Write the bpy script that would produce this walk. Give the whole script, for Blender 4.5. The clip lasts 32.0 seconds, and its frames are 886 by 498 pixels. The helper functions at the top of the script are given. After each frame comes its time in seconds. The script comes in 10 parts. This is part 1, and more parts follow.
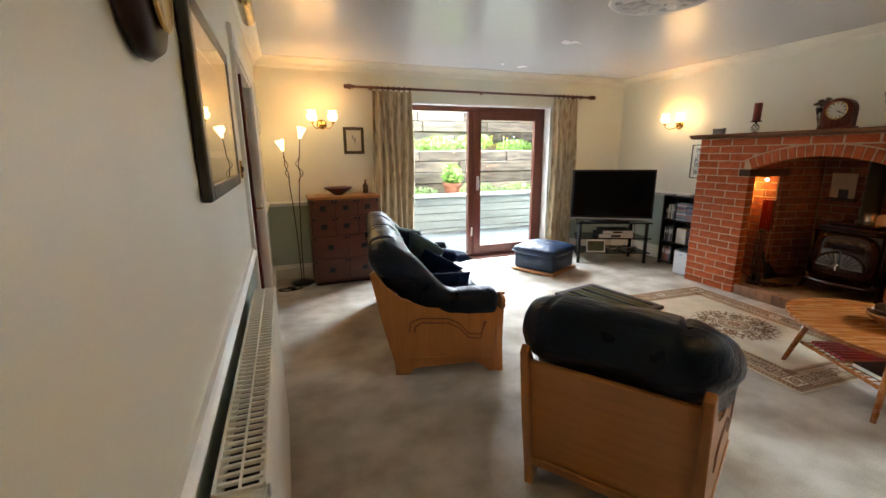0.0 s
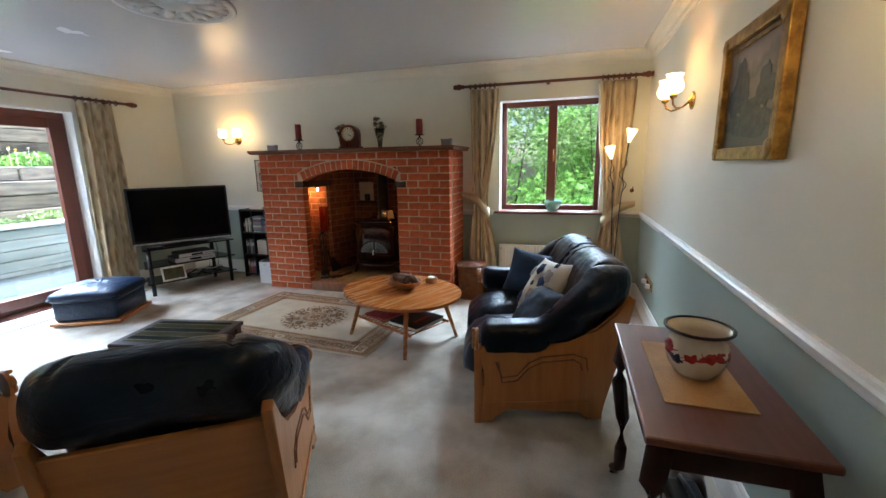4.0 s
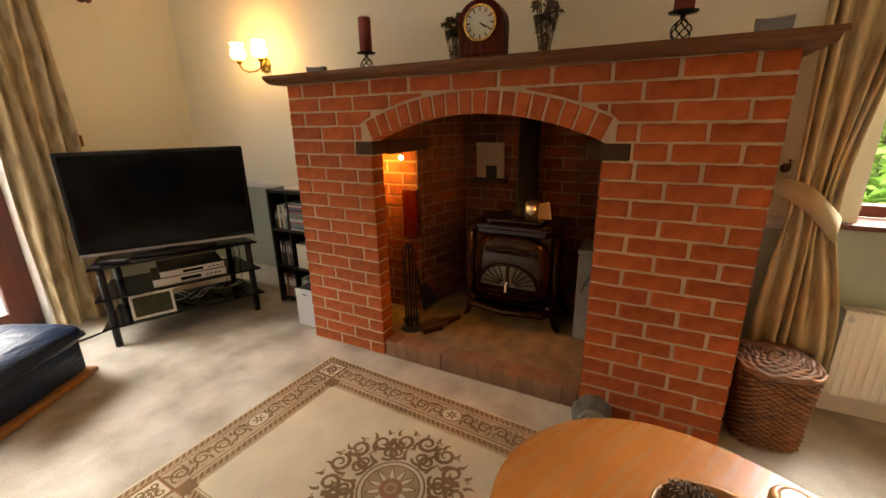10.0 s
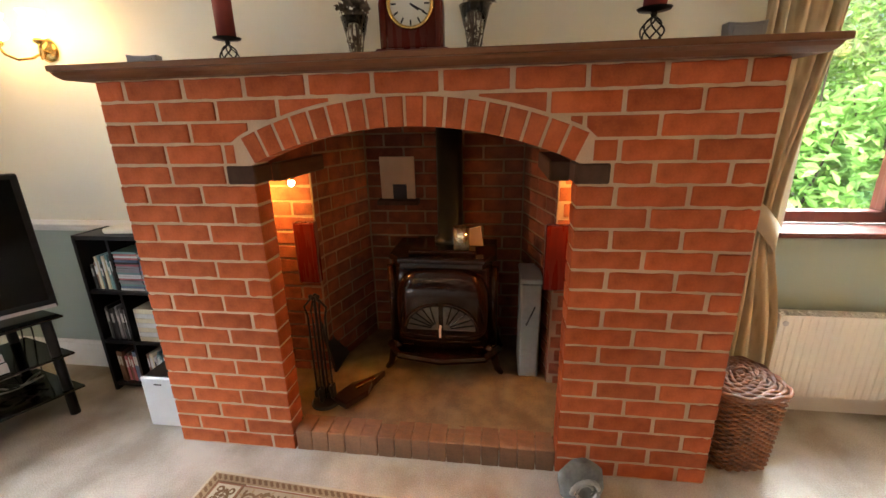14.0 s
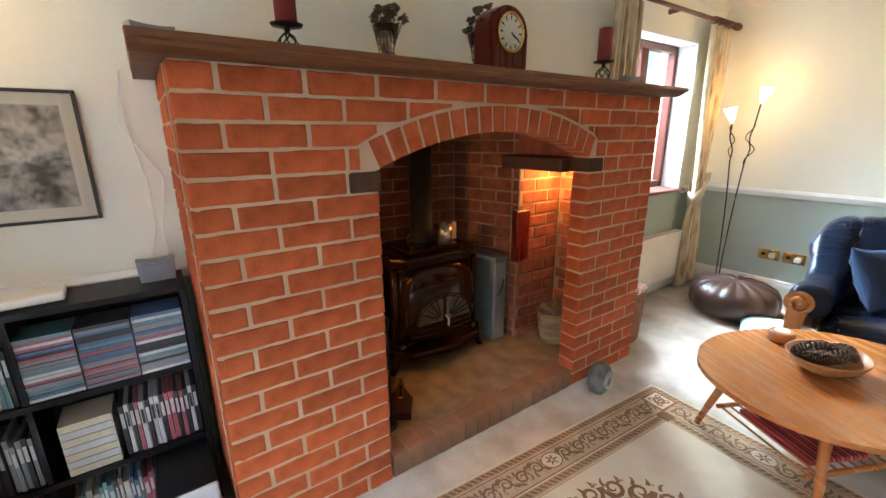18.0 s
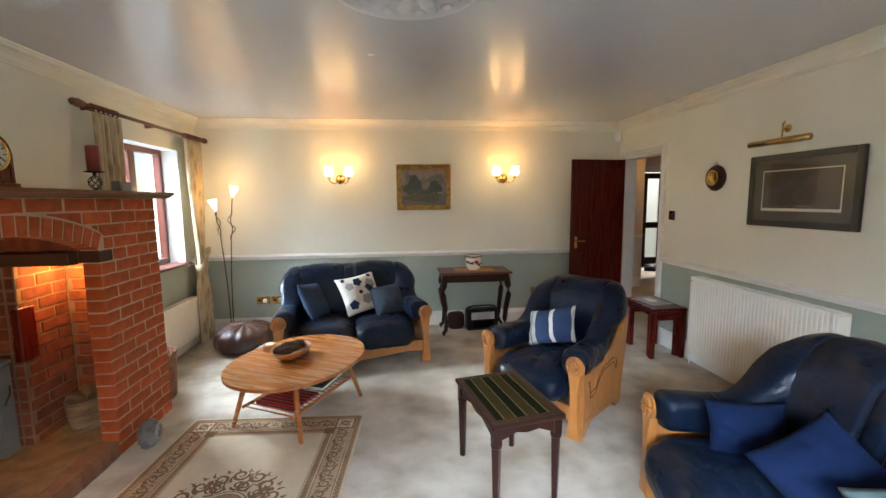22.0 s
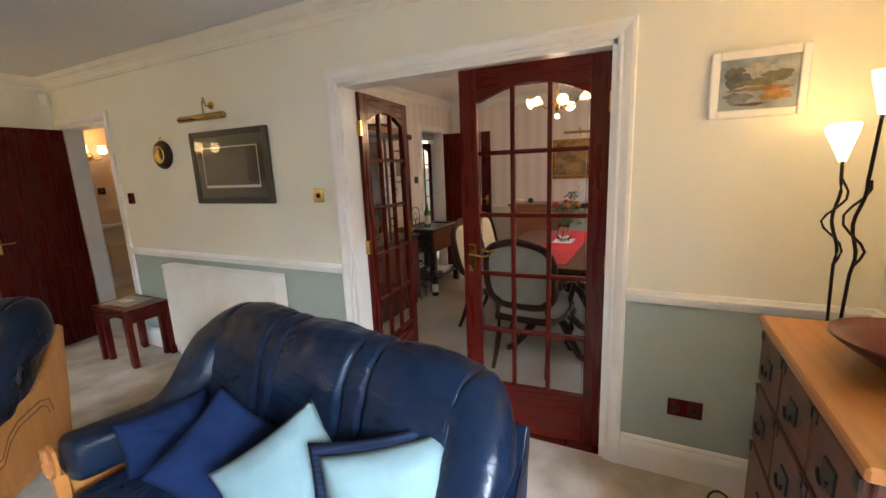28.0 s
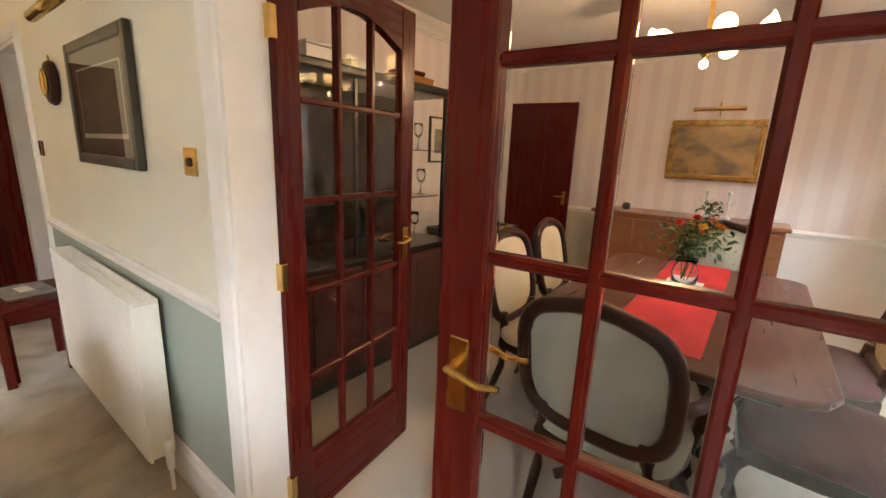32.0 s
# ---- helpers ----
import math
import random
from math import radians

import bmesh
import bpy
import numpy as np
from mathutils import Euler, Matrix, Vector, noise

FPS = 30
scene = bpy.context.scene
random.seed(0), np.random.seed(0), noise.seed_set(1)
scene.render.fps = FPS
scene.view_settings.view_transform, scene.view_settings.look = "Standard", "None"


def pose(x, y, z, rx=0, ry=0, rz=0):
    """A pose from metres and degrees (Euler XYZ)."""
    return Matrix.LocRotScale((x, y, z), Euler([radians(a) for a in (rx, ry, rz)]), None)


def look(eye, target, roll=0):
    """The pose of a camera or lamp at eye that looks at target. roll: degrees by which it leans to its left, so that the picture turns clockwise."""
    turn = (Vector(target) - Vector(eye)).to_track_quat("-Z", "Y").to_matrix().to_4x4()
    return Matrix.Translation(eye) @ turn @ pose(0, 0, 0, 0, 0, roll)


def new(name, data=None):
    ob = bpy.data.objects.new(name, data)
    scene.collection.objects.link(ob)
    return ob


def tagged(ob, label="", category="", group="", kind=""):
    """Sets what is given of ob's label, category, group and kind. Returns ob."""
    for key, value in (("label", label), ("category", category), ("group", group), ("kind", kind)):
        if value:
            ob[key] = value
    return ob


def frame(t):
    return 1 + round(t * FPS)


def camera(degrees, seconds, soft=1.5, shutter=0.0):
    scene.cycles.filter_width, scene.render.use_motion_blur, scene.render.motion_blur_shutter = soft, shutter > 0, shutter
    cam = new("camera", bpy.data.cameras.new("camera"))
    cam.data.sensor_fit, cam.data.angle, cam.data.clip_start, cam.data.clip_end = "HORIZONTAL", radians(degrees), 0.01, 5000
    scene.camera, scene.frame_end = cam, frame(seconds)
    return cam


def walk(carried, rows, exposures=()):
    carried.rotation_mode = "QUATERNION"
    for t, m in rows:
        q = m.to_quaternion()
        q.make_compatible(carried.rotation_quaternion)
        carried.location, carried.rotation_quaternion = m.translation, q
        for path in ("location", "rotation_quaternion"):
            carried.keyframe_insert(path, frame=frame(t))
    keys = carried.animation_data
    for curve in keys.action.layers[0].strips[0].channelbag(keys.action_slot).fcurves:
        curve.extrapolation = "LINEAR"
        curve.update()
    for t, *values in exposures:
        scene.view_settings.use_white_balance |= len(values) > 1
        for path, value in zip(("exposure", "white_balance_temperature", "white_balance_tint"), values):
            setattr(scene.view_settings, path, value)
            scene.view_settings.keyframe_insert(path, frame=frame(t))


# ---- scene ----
cam = camera(93.9, 32.0)
PATH = [
    (0, (0.203, 0.79, 1.417), (0.891, 2.614, 0.969), -0.5),
    (0.5, (0.205, 0.773, 1.459), (1.052, 2.554, 1.127), 0.1),
    (1, (0.24, 0.821, 1.494), (1.382, 2.447, 1.263), 0.6),
    (1.5, (0.289, 0.797, 1.535), (1.719, 2.183, 1.355), 0.4),
    (2, (0.304, 0.789, 1.545), (1.96, 1.897, 1.367), -0.6),
    (3, (0.359, 0.691, 1.488), (2.214, 1.368, 1.172), -1.4),
    (3.5, (0.365, 0.689, 1.434), (2.243, 1.244, 1.027), -1.3),
    (5.5, (0.868, 0.864, 1.386), (2.687, 1.603, 1.006), -0.4),
    (6, (1.118, 1.035, 1.411), (2.899, 1.858, 1.022), -1.6),
    (6.5, (1.372, 1.135, 1.338), (3.066, 2.125, 0.952), -0.4),
    (7, (1.611, 1.253, 1.31), (3.24, 2.326, 0.868), 0.5),
    (7.5, (1.829, 1.428, 1.317), (3.439, 2.513, 0.839), -0.6),
    (8, (2.005, 1.559, 1.316), (3.588, 2.676, 0.821), -0.6),
    (8.5, (2.193, 1.655, 1.324), (3.751, 2.798, 0.809), -0.3),
    (9, (2.317, 1.824, 1.355), (3.887, 2.926, 0.791), -1.1),
    (9.5, (2.456, 2.021, 1.327), (4.076, 3.053, 0.771), -1.3),
    (10, (2.61, 2.192, 1.341), (4.306, 3.072, 0.75), -1.0),
    (10.5, (2.75, 2.321, 1.341), (4.536, 3.009, 0.761), -0.6),
    (11, (2.808, 2.45, 1.378), (4.649, 2.974, 0.795), -0.6),
    (11.5, (2.787, 2.543, 1.413), (4.657, 2.941, 0.827), -0.8),
    (12, (2.778, 2.568, 1.423), (4.658, 2.9, 0.829), -1.2),
    (12.5, (2.773, 2.584, 1.411), (4.657, 2.898, 0.818), -1.5),
    (13, (2.792, 2.579, 1.364), (4.682, 2.906, 0.799), -1.5),
    (13.5, (2.896, 2.617, 1.382), (4.781, 2.92, 0.786), -1.5),
    (14, (2.995, 2.653, 1.386), (4.888, 2.91, 0.794), -1.2),
    (14.5, (3.067, 2.786, 1.383), (4.97, 2.968, 0.795), -1.1),
    (16.5, (3.23, 3.592, 1.357), (5.047, 3.009, 0.758), -1.4),
    (17, (3.164, 3.722, 1.346), (4.905, 2.95, 0.734), -0.5),
    (17.5, (3.12, 3.935, 1.361), (4.782, 2.989, 0.776), -0.1),
    (18, (3.137, 4.138, 1.363), (4.717, 3.036, 0.827), -0.4),
    (18.5, (3.052, 4.292, 1.391), (4.525, 3.038, 0.884), 0.6),
    (19, (2.996, 4.434, 1.414), (4.351, 3.038, 0.95), 0.9),
    (19.5, (2.985, 4.541, 1.419), (4.185, 2.997, 0.999), 1.1),
    (20, (2.913, 4.653, 1.431), (3.893, 2.948, 1.066), 0.6),
    (20.5, (2.833, 4.793, 1.442), (3.529, 2.947, 1.118), 0.3),
    (21, (2.795, 4.838, 1.463), (3.185, 2.897, 1.177), -0.1),
    (21.5, (2.754, 4.854, 1.457), (2.844, 2.871, 1.211), -0.7),
    (22, (2.679, 4.924, 1.512), (2.48, 2.947, 1.278), -0.6),
    (22.5, (2.626, 4.989, 1.521), (2.162, 3.055, 1.313), -0.8),
    (23, (2.544, 5.008, 1.534), (1.865, 3.139, 1.328), -1.0),
    (23.5, (2.467, 5.048, 1.544), (1.614, 3.255, 1.301), -1.0),
    (24, (2.435, 5.063, 1.521), (1.45, 3.351, 1.208), -1.0),
    (24.5, (2.407, 5.07, 1.502), (1.345, 3.426, 1.088), -0.9),
    (26.5, (2.324, 5.102, 1.459), (0.884, 3.831, 0.899), -1.9),
    (27, (2.209, 5.124, 1.477), (0.626, 4.004, 0.989), -1.9),
    (27.5, (2.126, 5.046, 1.493), (0.416, 4.095, 1.076), -2.2),
    (28, (2.02, 5.01, 1.495), (0.264, 4.134, 1.106), -2.4),
    (28.5, (1.809, 5.013, 1.489), (0.048, 4.149, 1.102), -2.2),
    (29, (1.605, 4.994, 1.489), (-0.134, 4.089, 1.096), -1.8),
    (29.5, (1.398, 4.881, 1.488), (-0.338, 3.962, 1.114), -1.9),
    (30, (1.192, 4.823, 1.443), (-0.51, 3.832, 1.096), -1.2),
    (30.5, (1.033, 4.799, 1.443), (-0.593, 3.713, 1.022), -0.8),
    (31, (0.852, 4.704, 1.415), (-0.72, 3.553, 0.96), 0.2),
    (31.5, (0.691, 4.638, 1.399), (-0.847, 3.44, 0.954), 1.9),
    (32, (0.571, 4.568, 1.408), (-0.985, 3.395, 0.959), 2.4),
]
EXPO = [(0.0, 0.45, 7000, 13), (2.0, 0.2, 5700, 10), (3.0, 0.2, 6000, 11), (6.0, 0.15, 5750, 11), (7.0, 0.2, 6800, 14), (9.0, 0.3, 9200, 19), (10.0, 0.5, 9600, 20), (11.0, 0.75, 8300, 18), (12.0, 0.9, 7400, 16), (14.0, 1.05, 7100, 15),
        (17.0, 1.15, 6400, 12), (18.0, 0.95, 6300, 12), (20.0, 0.7, 6500, 12), (24.0, 0.45, 6700, 14), (27.0, 0.6, 7100, 15), (29.0, 0.8, 6200, 12), (30.0, 0.9, 5900, 10), (31.0, 1.2, 6700, 13), (32.0, 1.15, 7600, 16)]
walk(cam, [(t, look(eye, target, roll)) for t, eye, target, roll in PATH], EXPO)


# ---- light ----
world = bpy.data.worlds.new("world")
scene.world = world
world.use_nodes = True
wn = world.node_tree.nodes
sky = wn.new("ShaderNodeTexSky")
sky.sky_type, sky.sun_disc = "NISHITA", False
sky.sun_elevation, sky.sun_rotation = radians(50), radians(225)
world.node_tree.links.new(sky.outputs[0], wn["Background"].inputs[0])
wn["Background"].inputs[1].default_value = 0.15
sun = new("sun", bpy.data.lights.new("sun", "SUN"))
sun.data.energy, sun.data.angle, sun.data.color = 4.2, radians(10), (1.0, 0.96, 0.9)
sun.matrix_world = look((-14, -14, 24), (0, 0, 0))


def area_lamp(name, m, w, h, watts, colour):
    la = new(name, bpy.data.lights.new(name, "AREA"))
    la.data.shape, la.data.size, la.data.size_y, la.data.energy, la.data.color = "RECTANGLE", w, h, watts, colour
    la.matrix_world = m
    return la


def point_lamp(name, at, watts, colour, r=0.03):
    la = new(name, bpy.data.lights.new(name, "POINT"))
    la.data.energy, la.data.color, la.data.shadow_soft_size = watts, colour, r
    la.location = at
    return la


WARM = (1.0, 0.62, 0.25)
DAY = (0.68, 0.835, 1.0)
area_lamp("sky_light_patio_east", look((5.3, 9.3, 4.0), (0.3, 2.4, 1.2)), 4.0, 2.4, 2500, DAY)
area_lamp("sky_light_patio_west", look((1.5, 9.3, 4.4), (4.2, 2.6, 0.9)), 3.6, 2.4, 1000, DAY)
area_lamp("sky_light_window", look((6.5, 0.7, 3.1), (0.3, 3.2, 0.9)), 2.4, 1.6, 950, (0.69, 0.865, 1.0))
area_lamp("sky_light_dining", look((-1.9, 8.0, 3.9), (-1.9, 4.6, 0.2)), 3.0, 2.6, 140, DAY)

# ---- materials ----
def mat(name, col, rough=0.6, metal=0.0, col2=None, scale=6.0, fine=60.0, bump=0.15, vary=0.12, spec=0.5, coat=0.0, stretch=(1, 1, 1), dist=0.004, rand=0.0, detail=6.0, island=False):
    """Paint with coarse stains and fine grain, as colour, gloss and relief."""
    m = bpy.data.materials.new(name)
    m.use_nodes = True
    n, l = m.node_tree.nodes, m.node_tree.links
    b = n["Principled BSDF"]
    b.inputs["Metallic"].default_value = metal
    b.inputs["Specular IOR Level"].default_value = spec
    b.inputs["Coat Weight"].default_value = coat
    b.inputs["Coat Roughness"].default_value = 0.12
    tc, mp = n.new("ShaderNodeTexCoord"), n.new("ShaderNodeMapping")
    mp.inputs["Scale"].default_value = stretch
    l.new(tc.outputs["Object"], mp.inputs[0])
    big, small = n.new("ShaderNodeTexNoise"), n.new("ShaderNodeTexNoise")
    big.inputs["Scale"].default_value, big.inputs["Detail"].default_value = scale, detail
    small.inputs["Scale"].default_value, small.inputs["Detail"].default_value = fine, 4.0
    for t in (big, small):
        l.new(mp.outputs[0], t.inputs["Vector"])
    mixn = n.new("ShaderNodeMix")
    mixn.data_type = "RGBA"
    c2 = col2 or tuple(max(0, c * (1 - vary * 2.2)) for c in col)
    mixn.inputs["A"].default_value, mixn.inputs["B"].default_value = (*col, 1), (*c2, 1)
    ramp = n.new("ShaderNodeMapRange")
    ramp.inputs["From Min"].default_value, ramp.inputs["From Max"].default_value = 0.35, 0.68
    add = n.new("ShaderNodeMath")
    add.operation = "MULTIPLY_ADD"
    add.inputs[1].default_value, add.inputs[2].default_value = 0.35, -0.17
    l.new(small.outputs["Fac"], add.inputs[0])
    sm = n.new("ShaderNodeMath")
    l.new(big.outputs["Fac"], sm.inputs[0])
    l.new(add.outputs[0], sm.inputs[1])
    l.new(sm.outputs[0], ramp.inputs["Value"])
    l.new(ramp.outputs[0], mixn.inputs["Factor"])
    colour = mixn.outputs["Result"]
    if rand:
        info = n.new("ShaderNodeNewGeometry" if island else "ShaderNodeObjectInfo")
        hsv = n.new("ShaderNodeHueSaturation")
        mr = n.new("ShaderNodeMapRange")
        mr.inputs["To Min"].default_value, mr.inputs["To Max"].default_value = 1 - rand, 1 + rand
        l.new(info.outputs["Random Per Island" if island else "Random"], mr.inputs["Value"])
        l.new(mr.outputs[0], hsv.inputs["Value"])
        l.new(colour, hsv.inputs["Color"])
        colour = hsv.outputs[0]
    l.new(colour, b.inputs["Base Color"])
    rr = n.new("ShaderNodeMapRange")
    rr.inputs["To Min"].default_value, rr.inputs["To Max"].default_value = max(0.02, rough - 0.08), min(1, rough + 0.08)
    l.new(big.outputs["Fac"], rr.inputs["Value"])
    l.new(rr.outputs[0], b.inputs["Roughness"])
    if bump:
        bp = n.new("ShaderNodeBump")
        bp.inputs["Strength"].default_value, bp.inputs["Distance"].default_value = bump, dist
        l.new(small.outputs["Fac"], bp.inputs["Height"])
        l.new(bp.outputs[0], b.inputs["Normal"])
    return m


def glow(name, col, strength):
    m = bpy.data.materials.new(name)
    m.use_nodes = True
    b = m.node_tree.nodes["Principled BSDF"]
    b.inputs["Base Color"].default_value = (*col, 1)
    b.inputs["Emission Color"].default_value = (*col, 1)
    b.inputs["Emission Strength"].default_value = strength
    return m


def glass(name, col=(1, 1, 1), rough=0.0, ior=1.45):
    m = bpy.data.materials.new(name)
    m.use_nodes = True
    b = m.node_tree.nodes["Principled BSDF"]
    b.inputs["Base Color"].default_value = (*col, 1)
    b.inputs["Roughness"].default_value = rough
    b.inputs["IOR"].default_value = ior
    b.inputs["Transmission Weight"].default_value = 1.0
    return m


def wood(name, a, b, rough=0.4, axis=2, coat=0.2, scale=5.0, rand=0.0, spec=0.4):
    st = [7.0, 7.0, 7.0]
    st[axis] = 0.6
    b = tuple(0.5 * (p + q) for p, q in zip(a, b))
    return mat(name, a, rough, 0, b, scale, 26, 0.08, stretch=tuple(st), coat=coat, dist=0.002, rand=rand, spec=spec)


M_CREAM = mat("cream_wall_paint", (0.80, 0.785, 0.66), 0.5, vary=0.02, fine=220, bump=0.06, scale=1.5)
M_SAGE = mat("sage_wall_paint", (0.36, 0.42, 0.36), 0.55, vary=0.03, fine=220, bump=0.06, scale=1.5)
M_CEIL = mat("silky_ceiling_paint", (0.62, 0.63, 0.66), 0.24, vary=0.02, fine=14, bump=0.05, scale=1.2, spec=0.9, dist=0.01)
M_WHITE = mat("white_gloss_paint", (0.82, 0.81, 0.77), 0.35, vary=0.03, fine=120, bump=0.04)
M_COVING = mat("cream_plaster", (0.80, 0.77, 0.66), 0.5, vary=0.02, fine=160, bump=0.05)
M_CARPET = mat("beige_wool_carpet", (0.58, 0.53, 0.455), 0.95, col2=(0.35, 0.295, 0.23), scale=3.6, fine=170, bump=0.9, spec=0.1, dist=0.006, detail=11)
M_BRICK = mat("red_brick", (0.40, 0.086, 0.023), 0.85, col2=(0.27, 0.052, 0.015), scale=14, fine=140, bump=0.35, spec=0.25, rand=0.16, dist=0.003)
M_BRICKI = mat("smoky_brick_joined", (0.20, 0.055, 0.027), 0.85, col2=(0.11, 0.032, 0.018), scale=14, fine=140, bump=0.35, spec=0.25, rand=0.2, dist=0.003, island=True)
M_DARK_MORTAR = mat("sooty_mortar", (0.24, 0.16, 0.11), 0.95, vary=0.15, fine=180, bump=0.4, spec=0.1)
M_MORTAR = mat("pale_mortar", (0.46, 0.32, 0.225), 0.95, vary=0.1, fine=180, bump=0.4, spec=0.1)
M_HEARTH = mat("quarry_tile", (0.20, 0.128, 0.06), 0.8, col2=(0.115, 0.070, 0.034), scale=9, fine=120, bump=0.3)
M_MANTEL = wood("mantel_oak", (0.15, 0.060, 0.024), (0.09, 0.033, 0.014), 0.45, 1, 0.0, spec=0.25)
M_BEAM = wood("dark_beam", (0.060, 0.027, 0.015), (0.035, 0.015, 0.009), 0.75, 0, 0.0, spec=0.2)
M_MAHOG = wood("mahogany", (0.085, 0.008, 0.005), (0.045, 0.004, 0.003), 0.28, 2, 0.0, spec=0.18)
M_MAHOGX = wood("mahogany_grain_across", (0.085, 0.008, 0.005), (0.045, 0.004, 0.003), 0.28, 0, 0.0, spec=0.18)
M_FRAME = wood("red_brown_window_frame", (0.14, 0.035, 0.022), (0.09, 0.02, 0.014), 0.35, 2, 0.3)
M_OAK = wood("honey_oak", (0.43, 0.172, 0.044), (0.29, 0.10, 0.024), 0.38, 2, 0.3)
M_OAKX = wood("honey_oak_panel", (0.43, 0.172, 0.044), (0.30, 0.108, 0.027), 0.38, 0, 0.3)
M_ELM = wood("golden_elm", (0.36, 0.122, 0.028), (0.32, 0.105, 0.024), 0.27, 1, 0.3)
M_DARKWOOD = wood("dark_polished_wood", (0.030, 0.010, 0.007), (0.018, 0.006, 0.005), 0.40, 2, 0.0, spec=0.2)
M_CHEST = wood("chest_wood", (0.115, 0.032, 0.015), (0.07, 0.019, 0.009), 0.42, 0, 0.15)
# the same oak, darkened to paint in the shade of carved grooves
M_OAK_SHADE = wood("shaded_oak_groove", (0.16, 0.055, 0.016), (0.10, 0.034, 0.010), 0.5, 2, 0.0)


def leather(name, col, col2, rough, spec):
    """Hide with soft folds, creases and fine grain."""
    m = mat(name, col, rough, 0, col2, 9, 30, 0.0, spec=spec)
    n, l = m.node_tree.nodes, m.node_tree.links
    tc, mp = n.new("ShaderNodeTexCoord"), n.new("ShaderNodeMapping")
    mp.inputs["Scale"].default_value = (0.5, 1.5, 1.5)
    l.new(tc.outputs["Object"], mp.inputs[0])
    prev = None
    for scale, detail, strength, dist in ((5.0, 2.0, 0.3, 0.008), (14.0, 3.0, 0.7, 0.011), (150.0, 2.0, 0.25, 0.0015)):
        t, bp = n.new("ShaderNodeTexNoise"), n.new("ShaderNodeBump")
        t.inputs["Scale"].default_value, t.inputs["Detail"].default_value = scale, detail
        t.inputs["Distortion"].default_value = 0.6
        bp.inputs["Strength"].default_value, bp.inputs["Distance"].default_value = strength, dist
        l.new(mp.outputs[0], t.inputs["Vector"])
        l.new(t.outputs["Fac"], bp.inputs["Height"])
        if prev:
            l.new(prev, bp.inputs["Normal"])
        prev = bp.outputs[0]
    l.new(prev, n["Principled BSDF"].inputs["Normal"])
    return m


M_LEATHER = leather("navy_leather", (0.0022, 0.0060, 0.0155), (0.0034, 0.0098, 0.025), 0.30, 0.24)
# footstool copy of the navy leather, daylight and sky sheen mixed into its blue
M_STOOLL = leather("blue_leather", (0.005, 0.016, 0.042), (0.008, 0.024, 0.06), 0.34, 0.32)
M_BLACK = mat("black_plastic", (0.008, 0.008, 0.009), 0.4, vary=0.1, bump=0.05, spec=0.25)
M_SCREEN = mat("dark_screen", (0.002, 0.002, 0.0025), 0.12, vary=0.05, bump=0, spec=0.2)
M_STEEL = mat("black_steel", (0.02, 0.02, 0.022), 0.4, 0.6, vary=0.1, bump=0.1)
M_SILVER = mat("silver_plastic", (0.55, 0.55, 0.56), 0.35, 0.3, vary=0.04, bump=0.05)
M_BRASS = mat("polished_brass", (0.72, 0.47, 0.16), 0.25, 1.0, vary=0.1, fine=40, bump=0.05)
M_GOLD = mat("gilt_frame", (0.44, 0.25, 0.06), 0.42, 0.85, col2=(0.20, 0.105, 0.028), scale=20, fine=90, bump=0.5, dist=0.004)
M_GLASS = glass("clear_glass")
M_PANE = glass("thin_door_glass", ior=1.22)
M_RAD = mat("radiator_enamel", (0.80, 0.78, 0.70), 0.35, vary=0.02, bump=0.03)
M_SHADE = glow("lit_glass_shade", (1.0, 0.74, 0.38), 3.6)
M_BULB = glow("lit_bulb", (1.0, 0.85, 0.55), 25.0)
M_RUNNER = mat("red_table_runner", (0.55, 0.02, 0.03), 0.8, vary=0.15, fine=200, bump=0.3)

# ---- mesh helpers ----
def link(name, bm, material, parent=None, smooth=False):
    me = bpy.data.meshes.new(name)
    bmesh.ops.recalc_face_normals(bm, faces=bm.faces)
    bm.to_mesh(me)
    bm.free()
    if smooth:
        me.shade_smooth()
    for m in material if isinstance(material, (list, tuple)) else (material,):
        me.materials.append(m)
    ob = new(name, me)
    ob.parent = parent
    return ob


def part(name, bm, material, parent, label="", smooth=False):
    ob = link(name, bm, material, parent, smooth)
    if label:
        ob["label"] = label
    return ob


def thing(name, label, category, m=None, group=""):
    ob = new(name)
    ob.empty_display_size = 0.1
    if m is not None:
        ob.matrix_world = m
    return tagged(ob, label, category, group)


def struct(name, bm, material, label="", smooth=False, category=""):
    return tagged(link(name, bm, material, None, smooth), label, category or name.split("_")[0], kind="structure")


def box(bm, x0, y0, z0, x1, y1, z1, bev=0.0, seg=1, m=None):
    r = bmesh.ops.create_cube(bm, size=1)
    vs = r["verts"]
    bmesh.ops.scale(bm, verts=vs, vec=(x1 - x0, y1 - y0, z1 - z0))
    bmesh.ops.translate(bm, verts=vs, vec=((x0 + x1) / 2, (y0 + y1) / 2, (z0 + z1) / 2))
    if bev:
        es = list({e for v in vs for e in v.link_edges})
        out = bmesh.ops.bevel(bm, geom=es, offset=bev, segments=seg, affect="EDGES", profile=0.5)
        vs = list({v for f in out["faces"] for v in f.verts} | {v for v in vs if v.is_valid})
    if m is not None:
        bmesh.ops.transform(bm, matrix=m, verts=vs)
    return vs


def bx(*a, **k):
    bm = bmesh.new()
    box(bm, *a, **k)
    return bm


